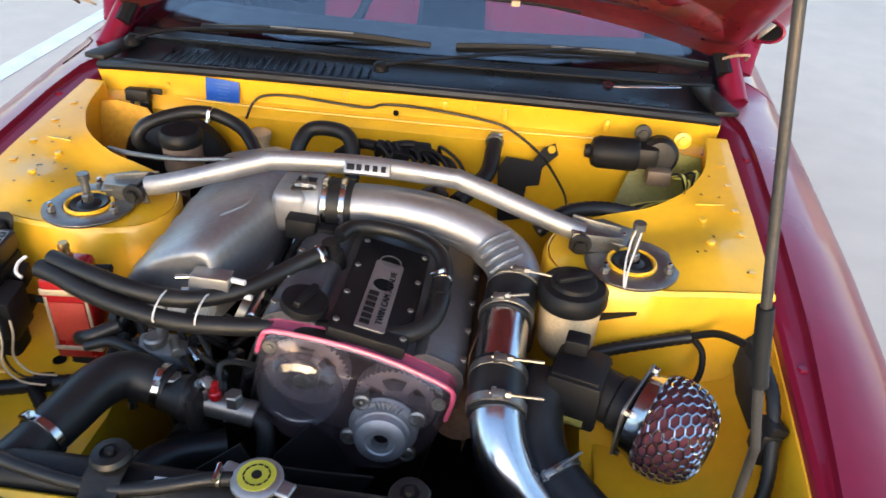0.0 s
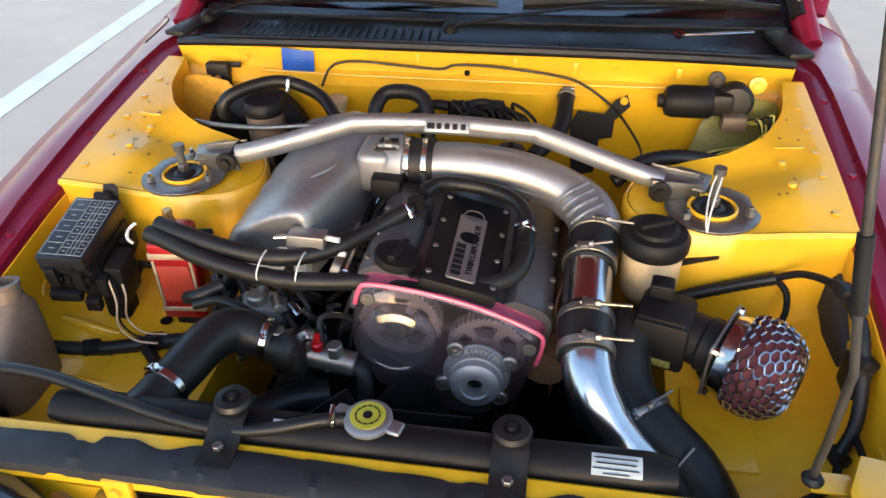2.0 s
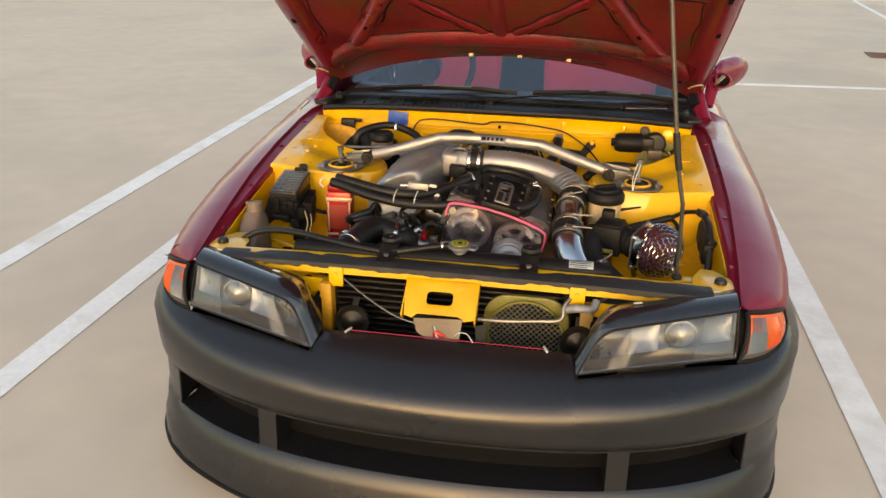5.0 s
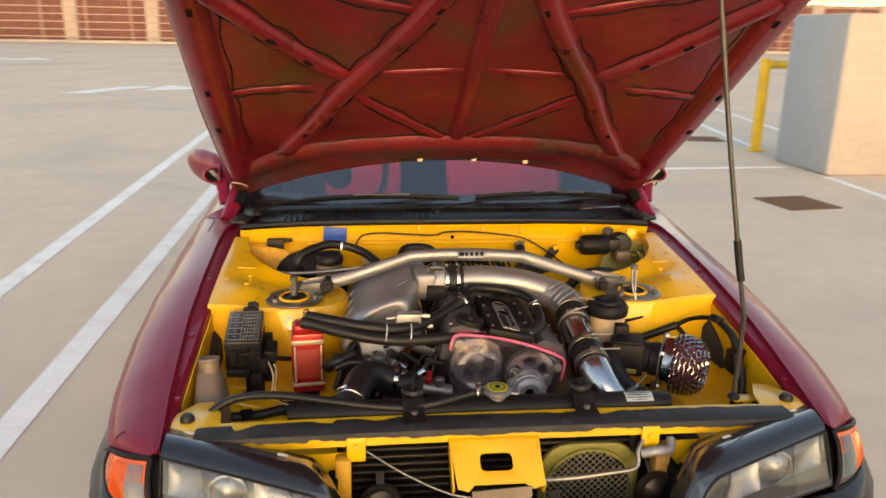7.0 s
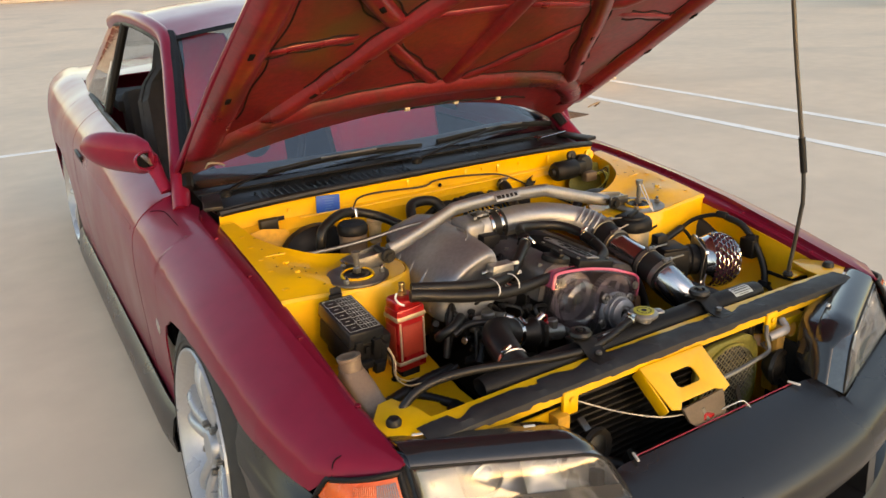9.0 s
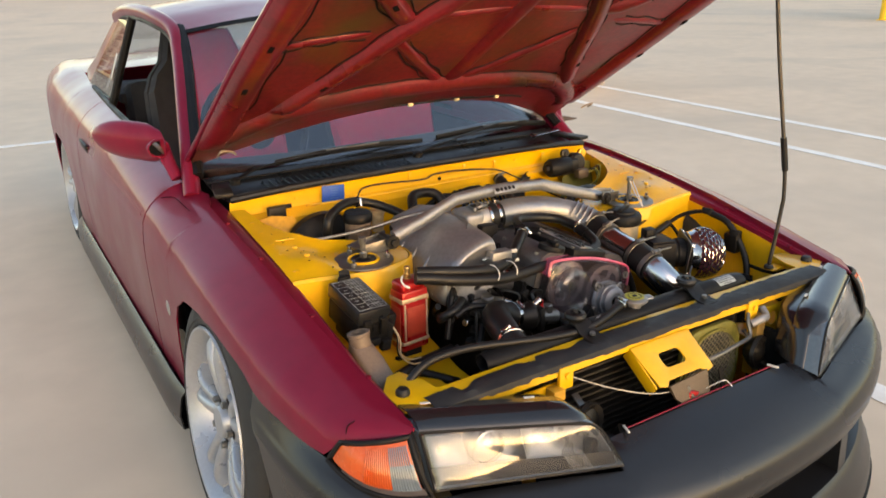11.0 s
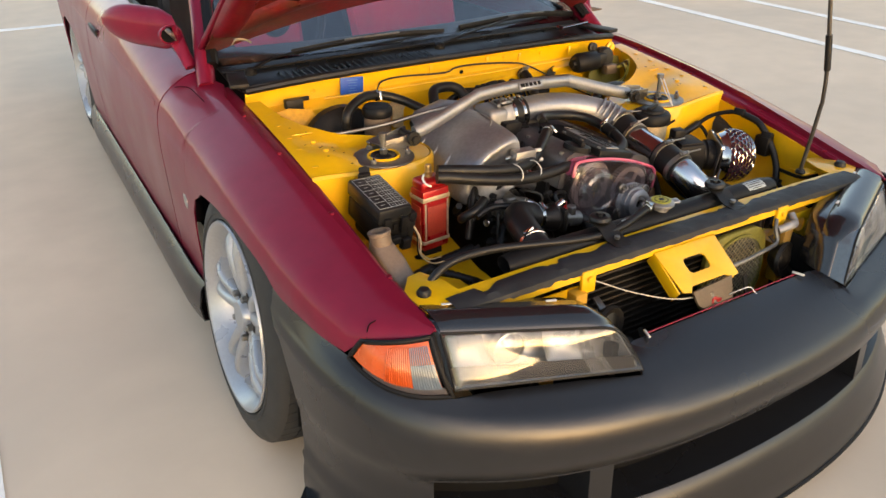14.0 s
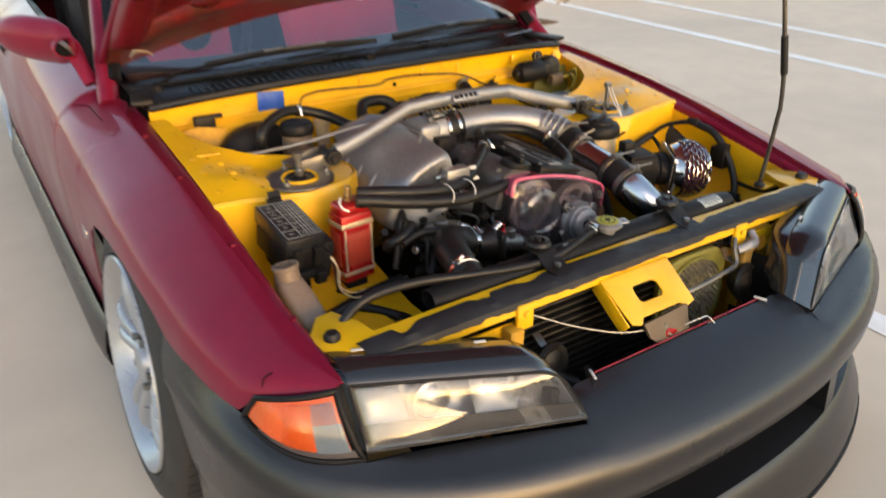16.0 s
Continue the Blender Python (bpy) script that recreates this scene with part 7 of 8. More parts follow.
for k in range(6):
    box((0.0009, 0.128, 0.0008), FL @ pose([-.034, -.0055, .0085, .0150, .0215, .034][k], 0, 0), 0, 1, prn)
for k in range(6):
    box((0.029, 0.0009, 0.0008), FL @ pose(-.0198, -.064 + .0256 * k, 0), 0, 1, prn)
for k in range(9):
    box((0.040, 0.0009, 0.0008), FL @ pose(.0142, -.064 + .016 * k, 0), 0, 1, prn)
for k in range(5):
    box((0.009, 0.0012, 0.0008), FL @ pose(-.0198, -.051 + .0256 * k, 0, 0, 0, 0), 0, 1, prn)
for k in range(8):
    for x in (.002, .027):
        box((0.004, 0.0012, 0.0008), FL @ pose(x, -.056 + .016 * k, 0), 0, 1, prn)
piece("lid_print", prn, PRINT, fb, "pale printed fuse chart")
for k, (a, b) in enumerate(((-.50, -.245), (-.495, -.225), (-.502, -.235))):
    piece("white_wire", tube([(a, b, .60), (a + .018, b - .02, .56), (a + .015, b - .03, .52), (a + .04, b - .035, .495), (a + .075, b - .03 + .004 * k, .487)], 0.0018, 6, 5), CREAM if k < 2 else BLACK, fb)

can = thing("red_catch_can", "red metal catch can with tan bands and a brass fitting", "catch can", (-0.408, -0.178, 0.48))
CM = pose(-0.408, -0.180, 0, 0, 0, 6)
piece("shell", box((0.074, 0.052, 0.150), CM @ pose(0, 0, 0.560), 0.005), REDBOX, can)
piece("shoulder", box((0.070, 0.048, 0.030), CM @ pose(0, 0.002, 0.643), 0.010, 3), REDBOX, can)
for z, h in ((.614, .012), (.506, .010)):
    piece("band", box((0.0775, 0.0555, h), CM @ pose(0, 0, z), 0.003), TAN, can, "tan foil band")
piece("front_label", box((0.054, 0.002, 0.074), CM @ pose(0, -0.0275, 0.560), 0.001), CARD, can, "faded orange label")
for x in (-.031, .031):
    piece("label_border", box((0.005, 0.002, 0.092), CM @ pose(x, -0.0272, 0.560), 0.0008), TAN, can)
piece("side_label", box((0.002, 0.036, 0.074), CM @ pose(-0.0385, 0, 0.560), 0.001), CARD, can)
piece("brass_fitting", lathe([(0.010, 0), (0.010, 0.008), (0.007, 0.010), (0.0085, 0.014), (0.007, 0.018), (0.0085, 0.024), (0.0068, 0.030), (0.005, 0.030)], CM @ pose(0, 0.005, 0.656), 16), BRASS, can)
piece("sight_stub", rod_between((-0.37, -0.170, 0.640), (-0.345, -0.165, 0.640), 0.007, 12, 0.001), BLACK, can)
piece("foot", box((0.05, 0.04, 0.10), CM @ pose(0, 0.005, 0.44), 0.005), BLACK, can)

wash = thing("washer_bottle", "milky plastic washer bottle with an open neck", "bottle", (-0.59, -0.37, 0.455))
rows = []
for z, w, d in ((.455, .028, .055), (.463, .032, .062), (.52, .033, .066), (.560, .031, .062), (.590, .028, .045), (.605, .024, .026), (.612, .022, .022)):
    cxx, cyy = -0.600 - 0.010 * max(0, (z - .55) / .06), -0.375 + 0.040 * max(0, (z - .55) / .06)
    rows.append([(cxx + w * np.sign(math.cos(a)) * abs(math.cos(a)) ** .6, cyy + d * np.sign(math.sin(a)) * abs(math.sin(a)) ** .6, z) for a in np.linspace(0, 2 * math.pi, 28, endpoint=False)])
piece("body", grid(rows, 0.003, closed=True), MILKY, wash, "", 60)
piece("neck", lathe([(0.022, 0), (0.022, 0.022), (0.024, 0.024), (0.024, 0.030), (0.017, 0.030), (0.017, 0.004), (0.001, 0.002)], pose(-0.609, -0.334, 0.606, -12, -4, 0), 24), MILKY, wash, "open filler neck")

bm_c = thing("brake_master_cylinder", "grey brake fluid reservoir with a black cap beside the booster", "brake cylinder", (-0.40, 0.22, 0.60))
piece("reservoir", lathe([(0.030, 0), (0.036, 0.01), (0.036, 0.058), (0.030, 0.062)], pose(-0.368, 0.165, 0.640), 28), MILKY, bm_c)
piece("cap", lathe([(0.039, 0), (0.040, 0.004), (0.040, 0.018), (0.034, 0.026), (0.020, 0.027), (0.002, 0.025)], pose(-0.368, 0.165, 0.700), 30), BLACK, bm_c)
piece("booster", lathe([(0.04, 0), (0.09, 0.012), (0.112, 0.035), (0.112, 0.060), (0.095, 0.080), (0.045, 0.092), (0.02, 0.10)], along((-0.43, 0.320, 0.596), (-0.43, -1, 0.57)), 36), BLACK, bm_c, "black vacuum booster")
piece("cylinder", rod_between((-0.425, 0.25, 0.615), (-0.355, 0.10, 0.610), 0.018, 16, 0.003), STEEL, bm_c)
piece("clutch_cap", lathe([(0.020, 0), (0.022, 0.003), (0.022, 0.014), (0.016, 0.018), (0.002, 0.018)], pose(-0.255, 0.270, 0.672), 22), CREAM, bm_c, "amber plastic cap")
piece("clutch_cup", lathe([(0.016, -.05), (0.018, 0), (0.018, 0.002)], pose(-0.255, 0.270, 0.670), 20), CREAM, bm_c)
piece("vacuum_hose", tube([(-.44, .215, .640), (-.455, .17, .690), (-.44, .18, .722), (-.38, .22, .735), (-.33, .235, .730), (-.27, .22, .712), (-.225, .17, .690)], 0.0125, 12, 6), RUBBER, bm_c)
clamp((-.335, .233, .7305), (1, .1, -.1), .0135, .008, CHROME, bm_c, (0, -1, .4))
piece("throttle_cable", tube([(-.515, .165, .672), (-.46, .145, .676), (-.36, .115, .690), (-.26, .105, .705), (-.20, .08, .718)], 0.005, 8, 6), STEEL, bm_c, "braided throttle cable")

wm = thing("wiper_motor", "black wiper motor with a cast gearbox on the firewall", "motor", (0.48, 0.31, 0.68))
piece("motor_can", lathe([(0.012, -0.016), (0.014, -0.006), (0.026, -0.002), (0.031, 0.010), (0.031, 0.080), (0.028, 0.084)], along((0.395, 0.285, 0.708), (1, 0.28, 0.715)), 28), BLACK, wm)
piece("gearbox", lathe([(0.030, 0), (0.036, 0.004), (0.036, 0.026), (0.028, 0.034), (0.012, 0.036)], along((0.520, 0.312, 0.706), (0.51, -1, 0.9)), 28), GRIME, wm, "grimy cast gearbox")
piece("gear_neck", box((0.05, 0.045, 0.045), pose(0.492, 0.288, 0.708), 0.010), GRIME, wm)
for x, z, ear in ((.485, .742, GRIME), (.560, .735, YELLOW), (.535, .665, GRIME)):
    piece("mount_ear", lathe([(0.015, 0), (0.016, 0.004), (0.016, 0.012), (0.008, 0.014), (0.008, 0.018), (0.002, 0.018)], along((x, 0.318, z), (x, -1, z + .2)), 20), ear, wm)
piece("connector", box((0.045, 0.028, 0.030), pose(0.520, 0.262, 0.680), 0.004), BROWN, wm)
random.seed(11)
for k in range(6):
    a = (0.530 + 0.006 * k, 0.262, 0.680)
    piece("motor_wire", tube([a, (.555 + .006 * k, .245 - .01 * random.random(), .685 + .02 * random.random()), (.560 + .01 * random.random(), .235, .655), (.535 - .012 * k, .22, .635), (.515 - .01 * k, .20, .615)], 0.0024, 6, 5), WIRE_Y if k % 2 else BLACK, wm)

ms = thing("pressure_sensor", "small black plastic sensor on a firewall bracket", "sensor", (-0.533, 0.335, 0.68))
piece("housing", box((0.050, 0.024, 0.026), pose(-0.533, 0.338, 0.712), 0.004), GRIME, ms)
piece("bracket", box((0.070, 0.004, 0.012), pose(-0.520, 0.346, 0.718), 0.001), GRIME, ms)
piece("plug", box((0.020, 0.018, 0.032), pose(-0.518, 0.334, 0.686), 0.003), BLACK, ms)
piece("wire", tube([(-.520, .333, .672), (-.515, .315, .64), (-.505, .29, .61)], 0.005, 8, 4), RUBBER, ms)
piece("hose", tube([(-.545, .333, .700), (-.548, .31, .66), (-.520, .28, .62)], 0.0045, 8, 4), RUBBER, ms)

for dx, dy, dz, w, d, h in ((0.050, 0.035, -0.062, 0.022, 0.030, 0.030), (0.052, 0.010, -0.108, 0.026, 0.040, 0.022), (0.046, -0.055, -0.070, 0.016, 0.024, 0.040), (-0.010, -0.078, -0.078, 0.050, 0.014, 0.018), (0.030, -0.076, -0.094, 0.024, 0.016, 0.026)):
    piece("connector", box((w, d, h), FBM @ pose(dx, dy, dz, 0, 4, 6), 0.003), BLACK, fb)
for k in range(5):
    piece("cover_clip", box((0.010, 0.005, 0.016), FBM @ pose(-0.030 + 0.016 * k, -0.073, -0.046 - 0.003 * (k % 2)), 0.0015), BLACK, fb)
piece("bracket_tab", plate([(-.014, -.016), (.014, -.016), (.014, .010), (.006, .016), (-.012, .014)], 0.003, FBM @ pose(0.012, 0.092, -0.004, 60), bevel=0.001), BLACK, fb)


# ---- cooling pack and nose ----
rad = thing("radiator", "black radiator with a yellow-labelled pressure cap", "radiator", (0, -0.505, 0.20))
piece("core", box((0.66, 0.030, 0.33), pose(0, -0.505, 0.400), 0.003), GRIME, rad)
rows = []
for x in np.linspace(-0.425, 0.365, 27):
    e = 1.0 if -0.41 < x < 0.35 else 0.82
    rows.append([(x, -0.505 + 0.027 * e * math.cos(a), 0.588 + 0.021 * e * math.sin(a)) for a in np.linspace(0, 2 * math.pi, 18, endpoint=False)])
piece("top_tank", grid(rows, 0.0, closed=True), BLACK, rad, "black upper tank", 60)
capb = lathe([(0.012, -0.020), (0.017, -0.016), (0.017, 0.0), (0.027, 0.0), (0.030, 0.003), (0.030, 0.008), (0.026, 0.011), (0.002, 0.012)], pose(-0.002, -0.503, 0.618), 32)
for a in (-14, 166):
    box((0.020, 0.022, 0.007), pose(-0.002, -0.503, 0.623, 0, 0, a) @ pose(0.036, 0, 0), 0.004, 3, capb)
pc = piece("pressure_cap", capb, SATIN, rad, "steel pressure cap")
part("cap_label", lathe([(0.022, 0), (0.022, 0.0012), (0.001, 0.0014)], pose(-0.002, -0.503, 0.630), 28), CAP_YELLOW, pc, "yellow label disc")
part("cap_mark", lathe([(0.006, 0), (0.006, 0.001), (0.001, 0.0011)], pose(-0.002, -0.503, 0.6315), 16), BLACK, pc)
for a in range(0, 360, 30):
    part("cap_print", box((0.006, 0.0018, 0.0008), pose(-0.002, -0.503, 0.6316, 0, 0, a) @ pose(0.0145, 0, 0, 0, 0, 90)), BLACK, pc)
for sgn in (-1, 1):
    x = -0.176 if sgn < 0 else 0.172
    br = piece("mount_bracket", grid([[(x + w, y, z) for w in (-.022, .0, .022)] for y, z in ((-.582, .5995), (-.555, .6015), (-.540, .606), (-.525, .618), (-.500, .622), (-.478, .616))], 0.003), GRIME, rad, "dusty black mounting bracket")
    part("rubber_bush", lathe([(0.023, 0), (0.024, 0.004), (0.021, 0.010), (0.012, 0.011), (0.011, 0.007), (0.006, 0.007), (0.005, 0.014), (0.001, 0.014)], pose(x, -0.500, 0.6235), 26), RUBBER, br)
    part("bracket_bolt", cylinder(0.0068, 0.007, pose(x, -0.556, 0.6035), 6, 0.001), STEEL, br)
st = piece("caution_sticker", grid([[(x, -0.505 - 0.0275 * math.cos(a), 0.588 + 0.0215 * math.sin(a)) for a in np.radians((95, 75, 55, 35))] for x in np.linspace(0.266, 0.324, 5)], 0.0006), STICKER, rad, "pale blue caution sticker")
for k, a in enumerate((82, 68, 54, 42)):
    y, z = -0.505 - 0.0283 * math.cos(radians(a)), 0.588 + 0.0223 * math.sin(radians(a))
    part("print_bar", box(((0.050, 0.046, 0.052, 0.03)[k], 0.0014, 0.0008), pose(0.294, y, z, 90 - a + 0), 0), BLACK, st)
piece("small_sticker", box((0.034, 0.010, 0.001), pose(-0.105, -0.513, 0.610, 22), 0.0003), WHITE, rad)
piece("overflow_hose", tube([(-.030, -.503, .620), (-.06, -.510, .620), (-.12, -.525, .612), (-.18, -.528, .604), (-.26, -.520, .606), (-.34, -.505, .612), (-.44, -.485, .618), (-.52, -.475, .612), (-.57, -.48, .592), (-.60, -.49, .560)], 0.0085, 10, 6), RUBBER, rad, "grey overflow hose")
clamp((-.045, -.506, .621), (1, .1, 0), .0095, .006, CHROME, rad, (0, 0, 1))

ch = thing("coolant_hose", "thick black coolant hoses with bright worm clamps", "hose", (-0.28, -0.40, 0.50))
piece("upper_hose", tube([(-.195, -.322, .562), (-.232, -.318, .572), (-.260, -.328, .582), (-.280, -.360, .584), (-.293, -.405, .580), (-.303, -.440, .577), (-.312, -.475, .576), (-.318, -.500, .578)], [.0300, .0325, .0335, .0330, .0320, .0310, .0310, .0310], 24, 6), RUBBER, ch)
clamp((-.206, -.321, .565), (1, 0, -.2), .0312, .011, CHROME, ch, (0, -.4, 1))
clamp((-.304, -.446, .577), (.25, 1, 0), .0318, .012, CHROME, ch, (-.6, 0, 1))
piece("lower_hose", tube([(-.12, -.33, .47), (-.18, -.36, .475), (-.215, -.40, .470), (-.225, -.45, .44), (-.22, -.48, .38)], .026, 20, 6), RUBBER, ch)
piece("heater_stub", tube([(-.085, -.316, .532), (-.06, -.33, .52), (-.055, -.35, .48)], .012, 14, 5, ridged=0.08), RUBBER, ch)
for f in (0.25, 0.45):
    clamp((-.215 + .14 * f, -.322, .560 - .032 * f), (1, 0, -.23), .0205, .008, CHROME, ch, (0, -.3, 1))
piece("radiator_neck", tube([(-.305, -.465, .571), (-.316, -.497, .575), (-.345, -.508, .575)], .025, 18, 4), BLACK, ch)

cond = thing("condenser", "dark finned condenser behind the nose opening", "condenser", (0, -0.565, 0.25))
for k in range(17):
    piece("fin", box((0.56, 0.020, 0.0065), pose(-0.02, -0.566, 0.275 + 0.0165 * k), 0.002), GRIME, cond)
for sgn in (-1, 1):
    piece("header", rod_between((sgn * 0.29 - .02, -.566, .255), (sgn * 0.29 - .02, -.566, .560), 0.012, 14, 0.003), GRIME, cond)
# Near-black sheet puts shade between and behind the fins.
piece("fin_gap_shade", box((0.58, 0.006, 0.30), pose(-0.02, -0.552, 0.405)), DARK, cond)
piece("drier_line", tube([(.065, -.640, .498), (.13, -.640, .500), (.20, -.638, .506), (.255, -.632, .512), (.262, -.618, .540), (.275, -.606, .556)], 0.005, 8, 6), STEEL, cond, "thin aluminium line")
piece("drier_joint", tube([(.27, -.62, .535), (.295, -.63, .545), (.325, -.62, .540), (.335, -.60, .552)], 0.010, 10, 5), CAST, cond)

ef = thing("electric_fan", "olive sprayed electric fan with a wire mesh guard", "fan", (0.17, -0.595, 0.30))
EFM = along((0.175, -0.578, 0.440), (0.175, -1.6, 0.46))
piece("shroud", plate(rounded(0.205, 0.205, 0.06), 0.014, EFM, [circle(0.088, 32)], 0.003), OLIVE, ef, "olive painted shroud")
gb = []
for k in range(19):
    x = -0.090 + 0.010 * k
    h = math.sqrt(max(0.092 ** 2 - x * x, 1e-4))
    for m in (EFM @ pose(0, 0, 0.018, 0, 0, 45), EFM @ pose(0, 0, 0.016, 0, 0, -45)):
        a, b = m @ Vector((x, -h, 0)), m @ Vector((x, h, 0))
        gb.append((a, b))
for a, b in gb:
    piece("guard_wire", rod_between(a, b, 0.0012, 4), GUARD, ef)
piece("guard_ring", lathe([(0.088, 0.014), (0.094, 0.014), (0.094, 0.020), (0.088, 0.020), (0.088, 0.014)], EFM, 40), OLIVE, ef)
piece("fan_motor", lathe([(0.030, -0.01), (0.030, 0.006), (0.002, 0.008)], EFM, 24), BLACK, ef)
for k in range(5):
    m = EFM @ pose(0, 0, 0, 0, 0, 72 * k)
    piece("blade", grid([[m @ Vector((r, -w, -0.006)), m @ Vector((r, w, 0.006))] for r, w in ((0.028, 0.014), (0.06, 0.022), (0.084, 0.024))], 0.002), BLACK, ef)

for sgn, x in ((-1, -0.245), (1, 0.300)):
    hn = thing("horn", "grimy round horn behind the bumper", "horn", (x, -0.63, 0.40), "horns")
    piece("dish", lathe([(0.020, -0.03), (0.036, -0.012), (0.043, 0.0), (0.040, 0.008), (0.028, 0.004), (0.010, 0.012), (0.002, 0.013)], along((x, -0.630, 0.455), (x + 0.1, -1.3, 0.52)), 28), GRIME, hn)
    piece("bracket", box((0.016, 0.05, 0.004), pose(x, -0.605, 0.485, 30), 0.001), STEEL, hn)
    piece("trumpet", tube([(x, -.62, .44), (x + .03, -.635, .41), (x + .06, -.65, .40), (x + .075, -.665, .42)], [0.012, 0.014, 0.018, 0.024], 12, 5), GRIME, hn)

# ---- bonnet prop ----
prop = thing("prop_rod", "thin grey steel prop rod with a rubber sleeve", "prop rod", (0.522, -0.476, 0.57))
piece("rod", tube([(.540, -.470, .566), (.524, -.478, .584), (.519, -.488, .66), (.511, -.500, .762), (.509, -.502, .775), (.485, -.505, .88), (.442, -.478, 1.15), (.398, -.455, 1.44), (.39, -.45, 1.475)], 0.0050, 10, 5), ROD, prop)
piece("sleeve", tube([(.4915, -.506, .852), (.485, -.505, .88), (.4755, -.5005, .935)], 0.0078, 12, 4), RUBBER, prop, "black rubber sleeve")
piece("pivot_grommet", lathe([(0.012, 0), (0.013, 0.004), (0.009, 0.010), (0.006, 0.010)], pose(0.524, -0.478, 0.574), 18), RUBBER, prop)
piece("pivot_tab", box((0.050, 0.030, 0.004), pose(0.545, -0.478, 0.572), 0.001), YELLOW, prop)

# ---- breather hoses ----
bh = thing("breather_hose", "black rubber breather hoses tied together with white zip ties", "hose", (-0.2, -0.25, 0.62))
piece("long_hose", tube([(-.416, -.228, .674), (-.385, -.236, .670), (-.33, -.254, .660), (-.26, -.266, .648), (-.19, -.270, .640), (-.11, -.262, .638), (-.03, -.250, .640), (.05, -.246, .640), (.115, -.236, .636), (.152, -.208, .640), (.163, -.165, .650), (.160, -.140, .656)], .0135, 16, 6), RUBBER, bh)
piece("short_hose", tube([(-.405, -.212, .682), (-.36, -.225, .678), (-.28, -.240, .666), (-.20, -.238, .656), (-.135, -.208, .655), (-.085, -.168, .664), (-.045, -.135, .676), (-.022, -.118, .682)], .0135, 16, 6), RUBBER, bh)
piece("loop_hose", tube([(.160, -.145, .656), (.160, -.100, .664), (.140, -.060, .672), (.095, -.038, .678), (.045, -.036, .684), (.008, -.050, .690), (-.010, -.078, .688)], .0120, 16, 6), RUBBER, bh)
piece("joiner", tube([(.1595, -.162, .653), (.1595, -.148, .656), (.160, -.132, .659)], .0150, 14, 3), BLACK, bh)
piece("breather_outlet", lathe([(0.018, 0), (0.018, 0.030), (0.014, 0.034), (0.014, 0.050)], pose(-0.012, -0.098, 0.640, 0, -8, 0), 20), BLACK, bh, "black breather elbow")
clamp((-.030, -.123, .680), (1, .8, .3), .0140, .006, CHROME, bh, (0, -1, .6))
clamp((.160, -.128, .660), (0, 1, .2), .0140, .006, CHROME, bh, (-.6, 0, 1))
for x, y, z in ((-.222, -.256, .654), (-.165, -.250, .650)):
    loop = [(x + 0.010 * math.sin(a) * .3, y + 0.030 * math.cos(a), z + 0.019 * math.sin(a)) for a in np.linspace(0, 2 * math.pi, 17)]
    piece("zip_tie", tube(loop, 0.0014, 6, 1, raw=True), WHITE, bh, "white zip tie")
piece("end_clip", tube([(-.442, -.214, .682), (-.450, -.224, .676), (-.448, -.236, .668), (-.438, -.240, .662)], 0.0025, 6, 4), WHITE, bh)

# ---- small hoses, plugs and wiring between the plenum and the front of the engine ----
clut = thing("engine_wiring", "tangle of small black hoses, plugs and wires", "wiring", (-0.17, -0.27, 0.52))
random.seed(21)
for k in range(16):
    x, y = random.uniform(-.30, -.06), random.uniform(-.30, -.16)
    pts = [(x, y, random.uniform(.50, .58))]
    for _ in range(4):
        x += random.uniform(-.055, .055)
        y += random.uniform(-.045, .045)
        pts.append((min(max(x, -.34), -.05), min(max(y, -.36), -.14), random.uniform(.50, .605)))
    piece("vacuum_hose", tube(pts, random.choice([.004, .005, .0065, .008]), 8, 5), RUBBER, clut)
for k in range(10):
    m = pose(random.uniform(-.30, -.08), random.uniform(-.33, -.21), random.uniform(.545, .60), random.uniform(-30, 30), random.uniform(-30, 30), random.uniform(0, 180))
    piece("plug", box((random.uniform(.018, .030), .016, random.uniform(.014, .022)), m, .003), BLACK if k % 3 else STEEL, clut)
for k in range(9):
    x, y, z = random.uniform(-.30, -.09), random.uniform(-.35, -.24), random.uniform(.535, .585)
    a, b = Vector((x, y, z)), Vector((x + random.uniform(-.03, .03), y + random.uniform(-.03, .02), z + random.uniform(-.005, .02)))
    piece("fitting", rod_between(a, b, random.uniform(.006, .010), 10, .001), STEEL if k % 2 else CHROME, clut)
for k in range(5):
    y = -.155 + .05 * k
    piece("loom_branch", tube([(-.10, y, .625), (-.085, y + .012, .650), (-.080, y + .03, .640), (-.09, y + .045, .620)], .005, 8, 4), BLACK, clut)
piece("idle_hose", tube([(-.30, -.245, .600), (-.335, -.265, .590), (-.36, -.255, .575), (-.355, -.235, .560)], .011, 12, 5), RUBBER, clut)
piece("return_hose", tube([(-.34, -.275, .578), (-.30, -.272, .590), (-.255, -.285, .588), (-.215, -.30, .575)], .008, 10, 5), RUBBER, clut)
vb = piece("valve_body", box((0.070, 0.050, 0.040), pose(-0.235, -0.255, 0.565, 0, 12, 20), 0.008), CAST, clut, "cast idle valve body")
part("valve_cap", cylinder(0.016, 0.018, pose(-0.240, -0.262, 0.584), 18, 0.003), STEEL, vb)

# loom in the right-angled bay corners
def loom(name, paths, label, at):
    top = thing(name, label, "wiring", at)
    for r, pts, rid in paths:
        piece("loom", tube(pts, r, 10, 9 if rid else 5, ridged=0.10 if rid else 0.0), RUBBER if rid else BLACK, top)
    return top


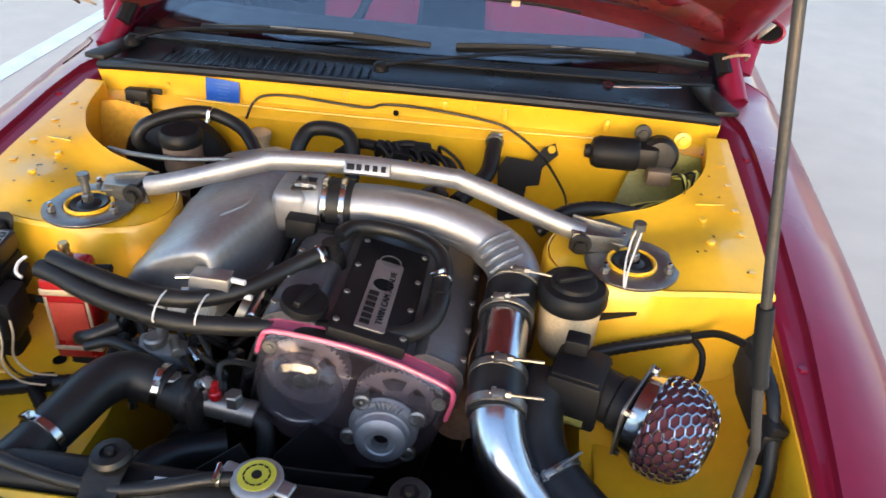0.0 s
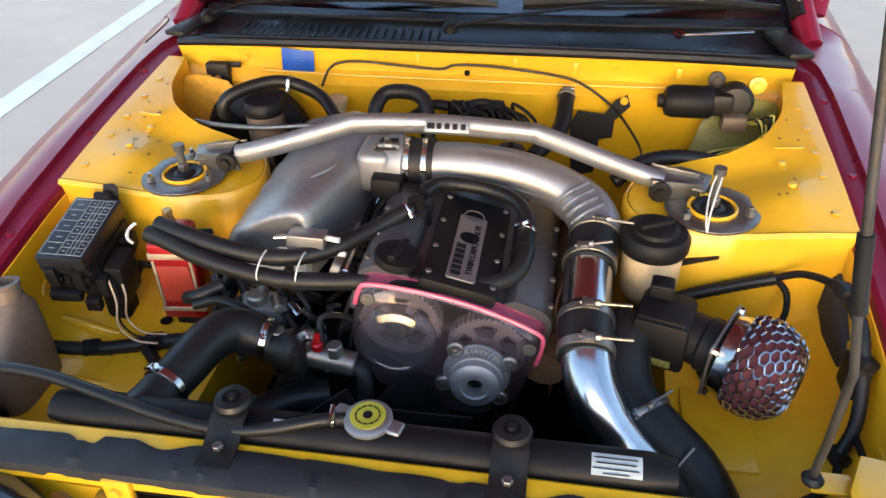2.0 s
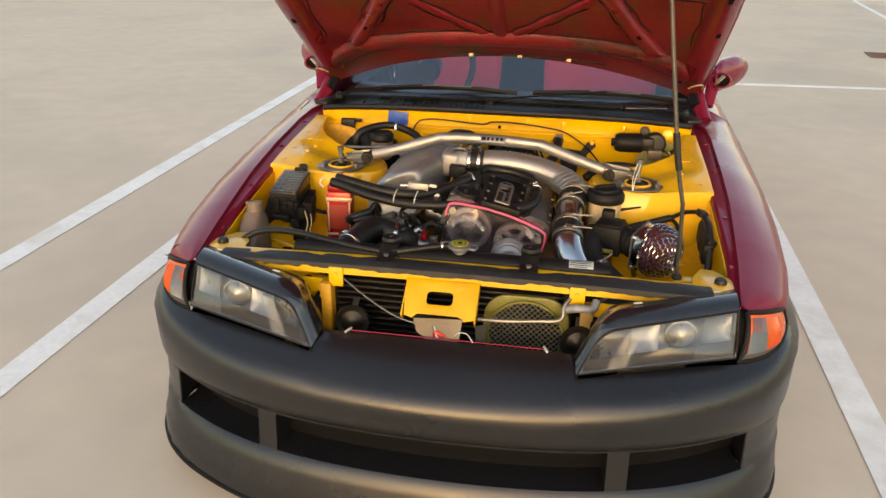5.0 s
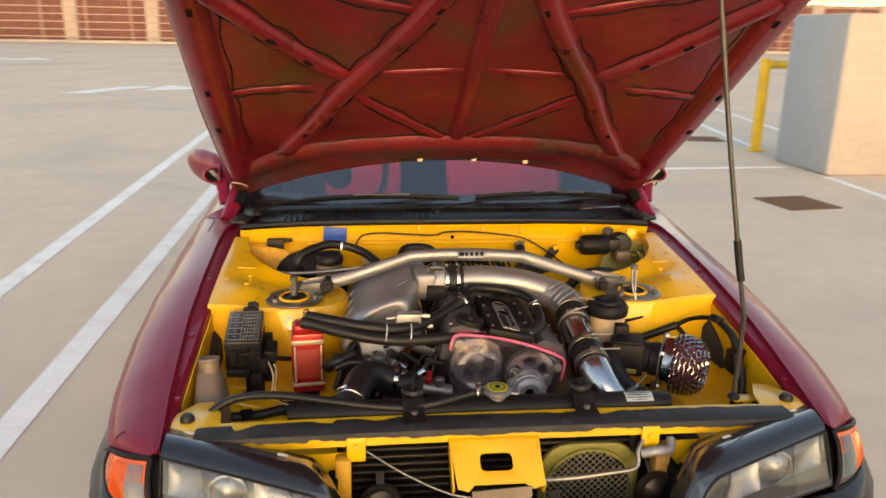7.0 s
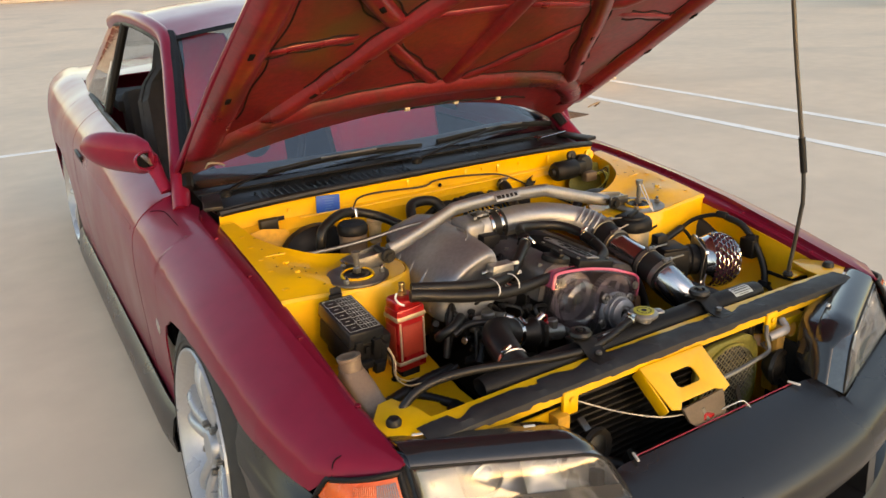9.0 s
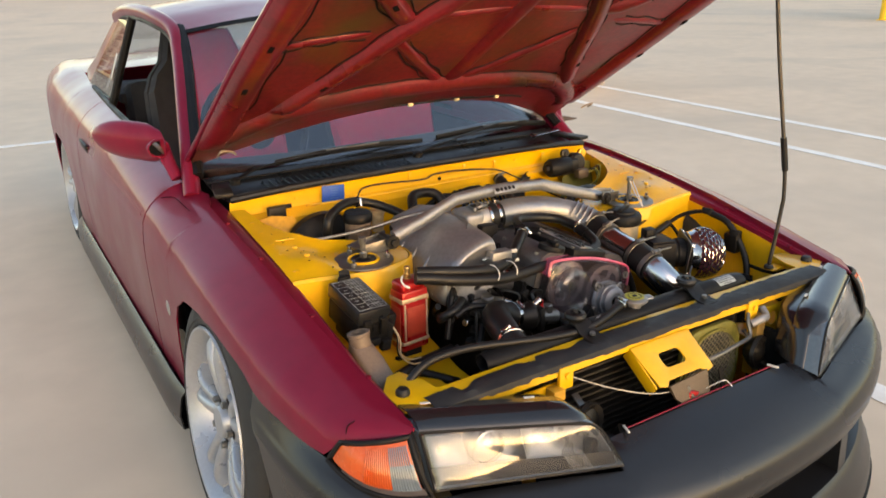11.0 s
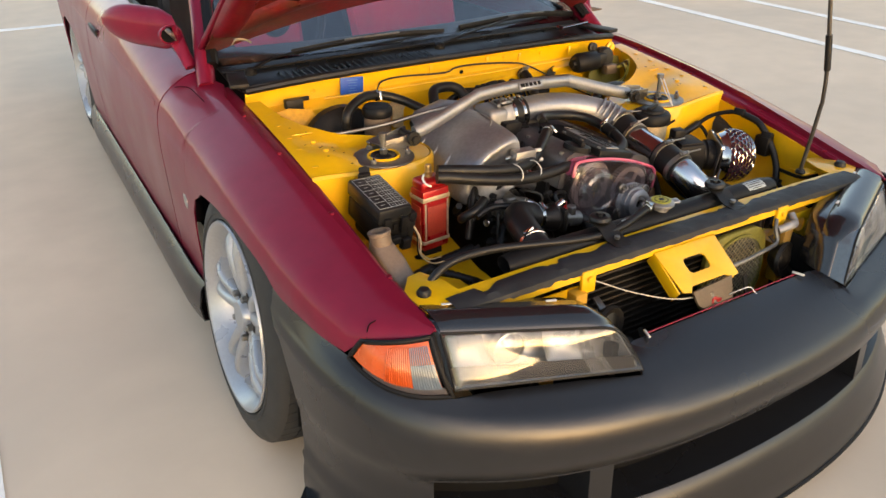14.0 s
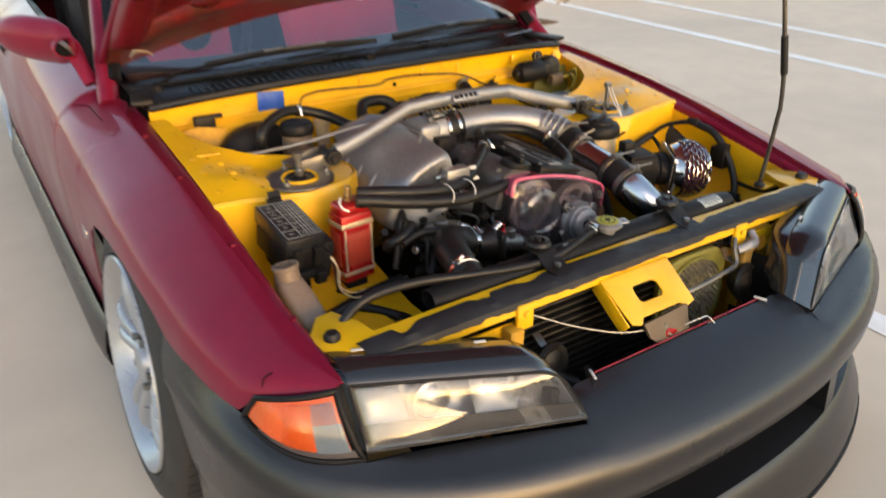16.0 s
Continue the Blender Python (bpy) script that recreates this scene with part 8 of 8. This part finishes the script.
rl = loom("side_loom", [
    (.010, [(.345, -.150, .520), (.385, -.130, .545), (.43, -.118, .560), (.49, -.112, .578), (.545, -.112, .598)], True),
    (.006, [(.545, -.112, .598), (.575, -.13, .622), (.600, -.17, .640), (.615, -.20, .640)], False),
    (.005, [(.545, -.112, .598), (.565, -.12, .575), (.560, -.15, .550), (.530, -.18, .535)], False),
    (.009, [(.618, -.20, .640), (.624, -.26, .625), (.624, -.31, .575), (.620, -.34, .530), (.605, -.36, .492)], True),
    (.006, [(.605, -.36, .492), (.590, -.40, .476), (.54, -.43, .464), (.47, -.47, .456), (.42, -.50, .455)], False),
    (.005, [(.620, -.34, .520), (.622, -.42, .520), (.615, -.47, .545)], False),
], "taped black wiring loom along the inner wing", (0.56, -0.2, 0.45))
for p in ((.612, -.195, .645), (.626, -.29, .60), (.603, -.36, .490)):
    piece("loom_clip", box((.026, .030, .018), pose(*p, 0, 20, 15), .004), BLACK, rl)
piece("relay", box((.026, .045, .055), pose(.622, -.285, .570), .004), BLACK, rl)
ll = loom("front_loom", [
    (.012, [(-.618, -.300, .478), (-.57, -.285, .466), (-.52, -.275, .464), (-.46, -.262, .470), (-.40, -.250, .475), (-.33, -.245, .480)], True),
    (.010, [(-.46, -.262, .470), (-.42, -.30, .462), (-.385, -.345, .456), (-.365, -.38, .45)], True),
    (.006, [(-.50, -.16, .56), (-.47, -.155, .552), (-.44, -.165, .556)], False),
    (.006, [(-.40, -.25, .47), (-.38, -.28, .49), (-.34, -.29, .51)], False),
], "corrugated black wiring loom on the bay floor", (-0.48, -0.28, 0.42))
for p in ((-.545, -.28, .466), (-.44, -.258, .475), (-.395, -.36, .458)):
    piece("loom_clip", box((.030, .024, .026), pose(*p, 20, 10, 30), .004), BLACK, ll)
bl = loom("rear_loom", [
    (.013, [(.300, .08, .640), (.345, .105, .668), (.40, .125, .672), (.455, .135, .664), (.50, .140, .650)], True),
    (.010, [(-.10, .27, .655), (-.05, .255, .690), (.01, .25, .685), (.06, .262, .675), (.10, .275, .660)], False),
    (.008, [(-.02, .27, .665), (.02, .24, .700), (.06, .24, .705), (.09, .25, .68)], False),
    (.007, [(.0, .20, .66), (.03, .235, .695), (.10, .24, .69), (.14, .22, .66)], False),
], "bundled engine wiring in front of the firewall", (0.1, 0.25, 0.60))
random.seed(5)
for k in range(10):
    x = -.02 + .015 * k
    piece("wire", tube([(x, .26, .660), (x + random.uniform(-.02, .02), .235, .690 + random.uniform(0, .02)), (x + .03, .22, .690), (x + .05, .21, .655)], .0035, 6, 5), BLACK, bl)
for p in ((.0, .235, .695), (.075, .235, .700), (.035, .225, .690)):
    piece("plug", box((.030, .020, .022), pose(*p, 20, 10, 30 * p[0] * 10), .003), BLACK, bl)
hh = thing("heater_hose", "black rubber heater hoses looping to the firewall", "hose", (-0.11, 0.25, 0.62))
piece("hose", tube([(-.165, .200, .650), (-.162, .225, .690), (-.145, .250, .712), (-.100, .255, .714), (-.070, .245, .705), (-.058, .225, .680), (-.055, .20, .64)], .0145, 14, 6), RUBBER, hh)
piece("outlet_hose", tube([(.150, .15, .640), (.175, .20, .645), (.200, .245, .660), (.206, .285, .690), (.206, .315, .700)], .016, 14, 6), RUBBER, hh)
clamp((.206, .305, .697), (0, 1, .3), .0165, .008, STEEL, hh, (0, -.3, 1))
fl = thing("shield_bracket", "flat black steel bracket bolted to the firewall", "bracket", (0.28, 0.31, 0.60))
piece("plate", plate([(-.045, -.12), (.0, -.11), (.005, -.04), (.030, -.035), (.032, .0), (.060, .030), (.052, .052), (.030, .040), (.012, .012), (-.040, .016), (-.055, -.01)], 0.004, Matrix.Translation((0.272, 0.300, 0.655)) @ pose(0, 0, 0, 80, 0, 0)), BLACK, fl)
piece("bracket_bolt", cylinder(0.008, 0.008, along((0.318, 0.300, 0.698), (0.318, -1, 0.75)), 6, 0.001), YELLOW, fl)
oilc = thing("transmission_filler", "round dark cap on the rear of the engine", "cap", (0.115, 0.105, 0.66))
piece("cap", lathe([(0.024, 0), (0.026, 0.004), (0.026, 0.014), (0.018, 0.018), (0.008, 0.020), (0.002, 0.026)], pose(0.115, 0.105, 0.668), 8), GRIME, oilc)
piece("neck", lathe([(0.018, -0.05), (0.020, 0.0), (0.020, 0.002)], pose(0.115, 0.105, 0.668), 18), GRIME, oilc)

# ---- loose tool on the cowl ----
sp = thing("spanner", "chrome ring spanner lying on the cowl", "spanner", (0.42, 0.44, 0.79))
piece("shaft", tube([(.425, .402, .796), (.47, .408, .797), (.53, .425, .796), (.560, .436, .795)], [.004, .0045, .0045, .005], 8, 4, flat=0.6), CHROME, sp)
piece("ring", lathe([(0.006, -0.003), (0.011, -0.003), (0.011, 0.004), (0.006, 0.004), (0.006, -0.003)], pose(.415, .400, .797, 15, 0, 0), 18), CHROME, sp)
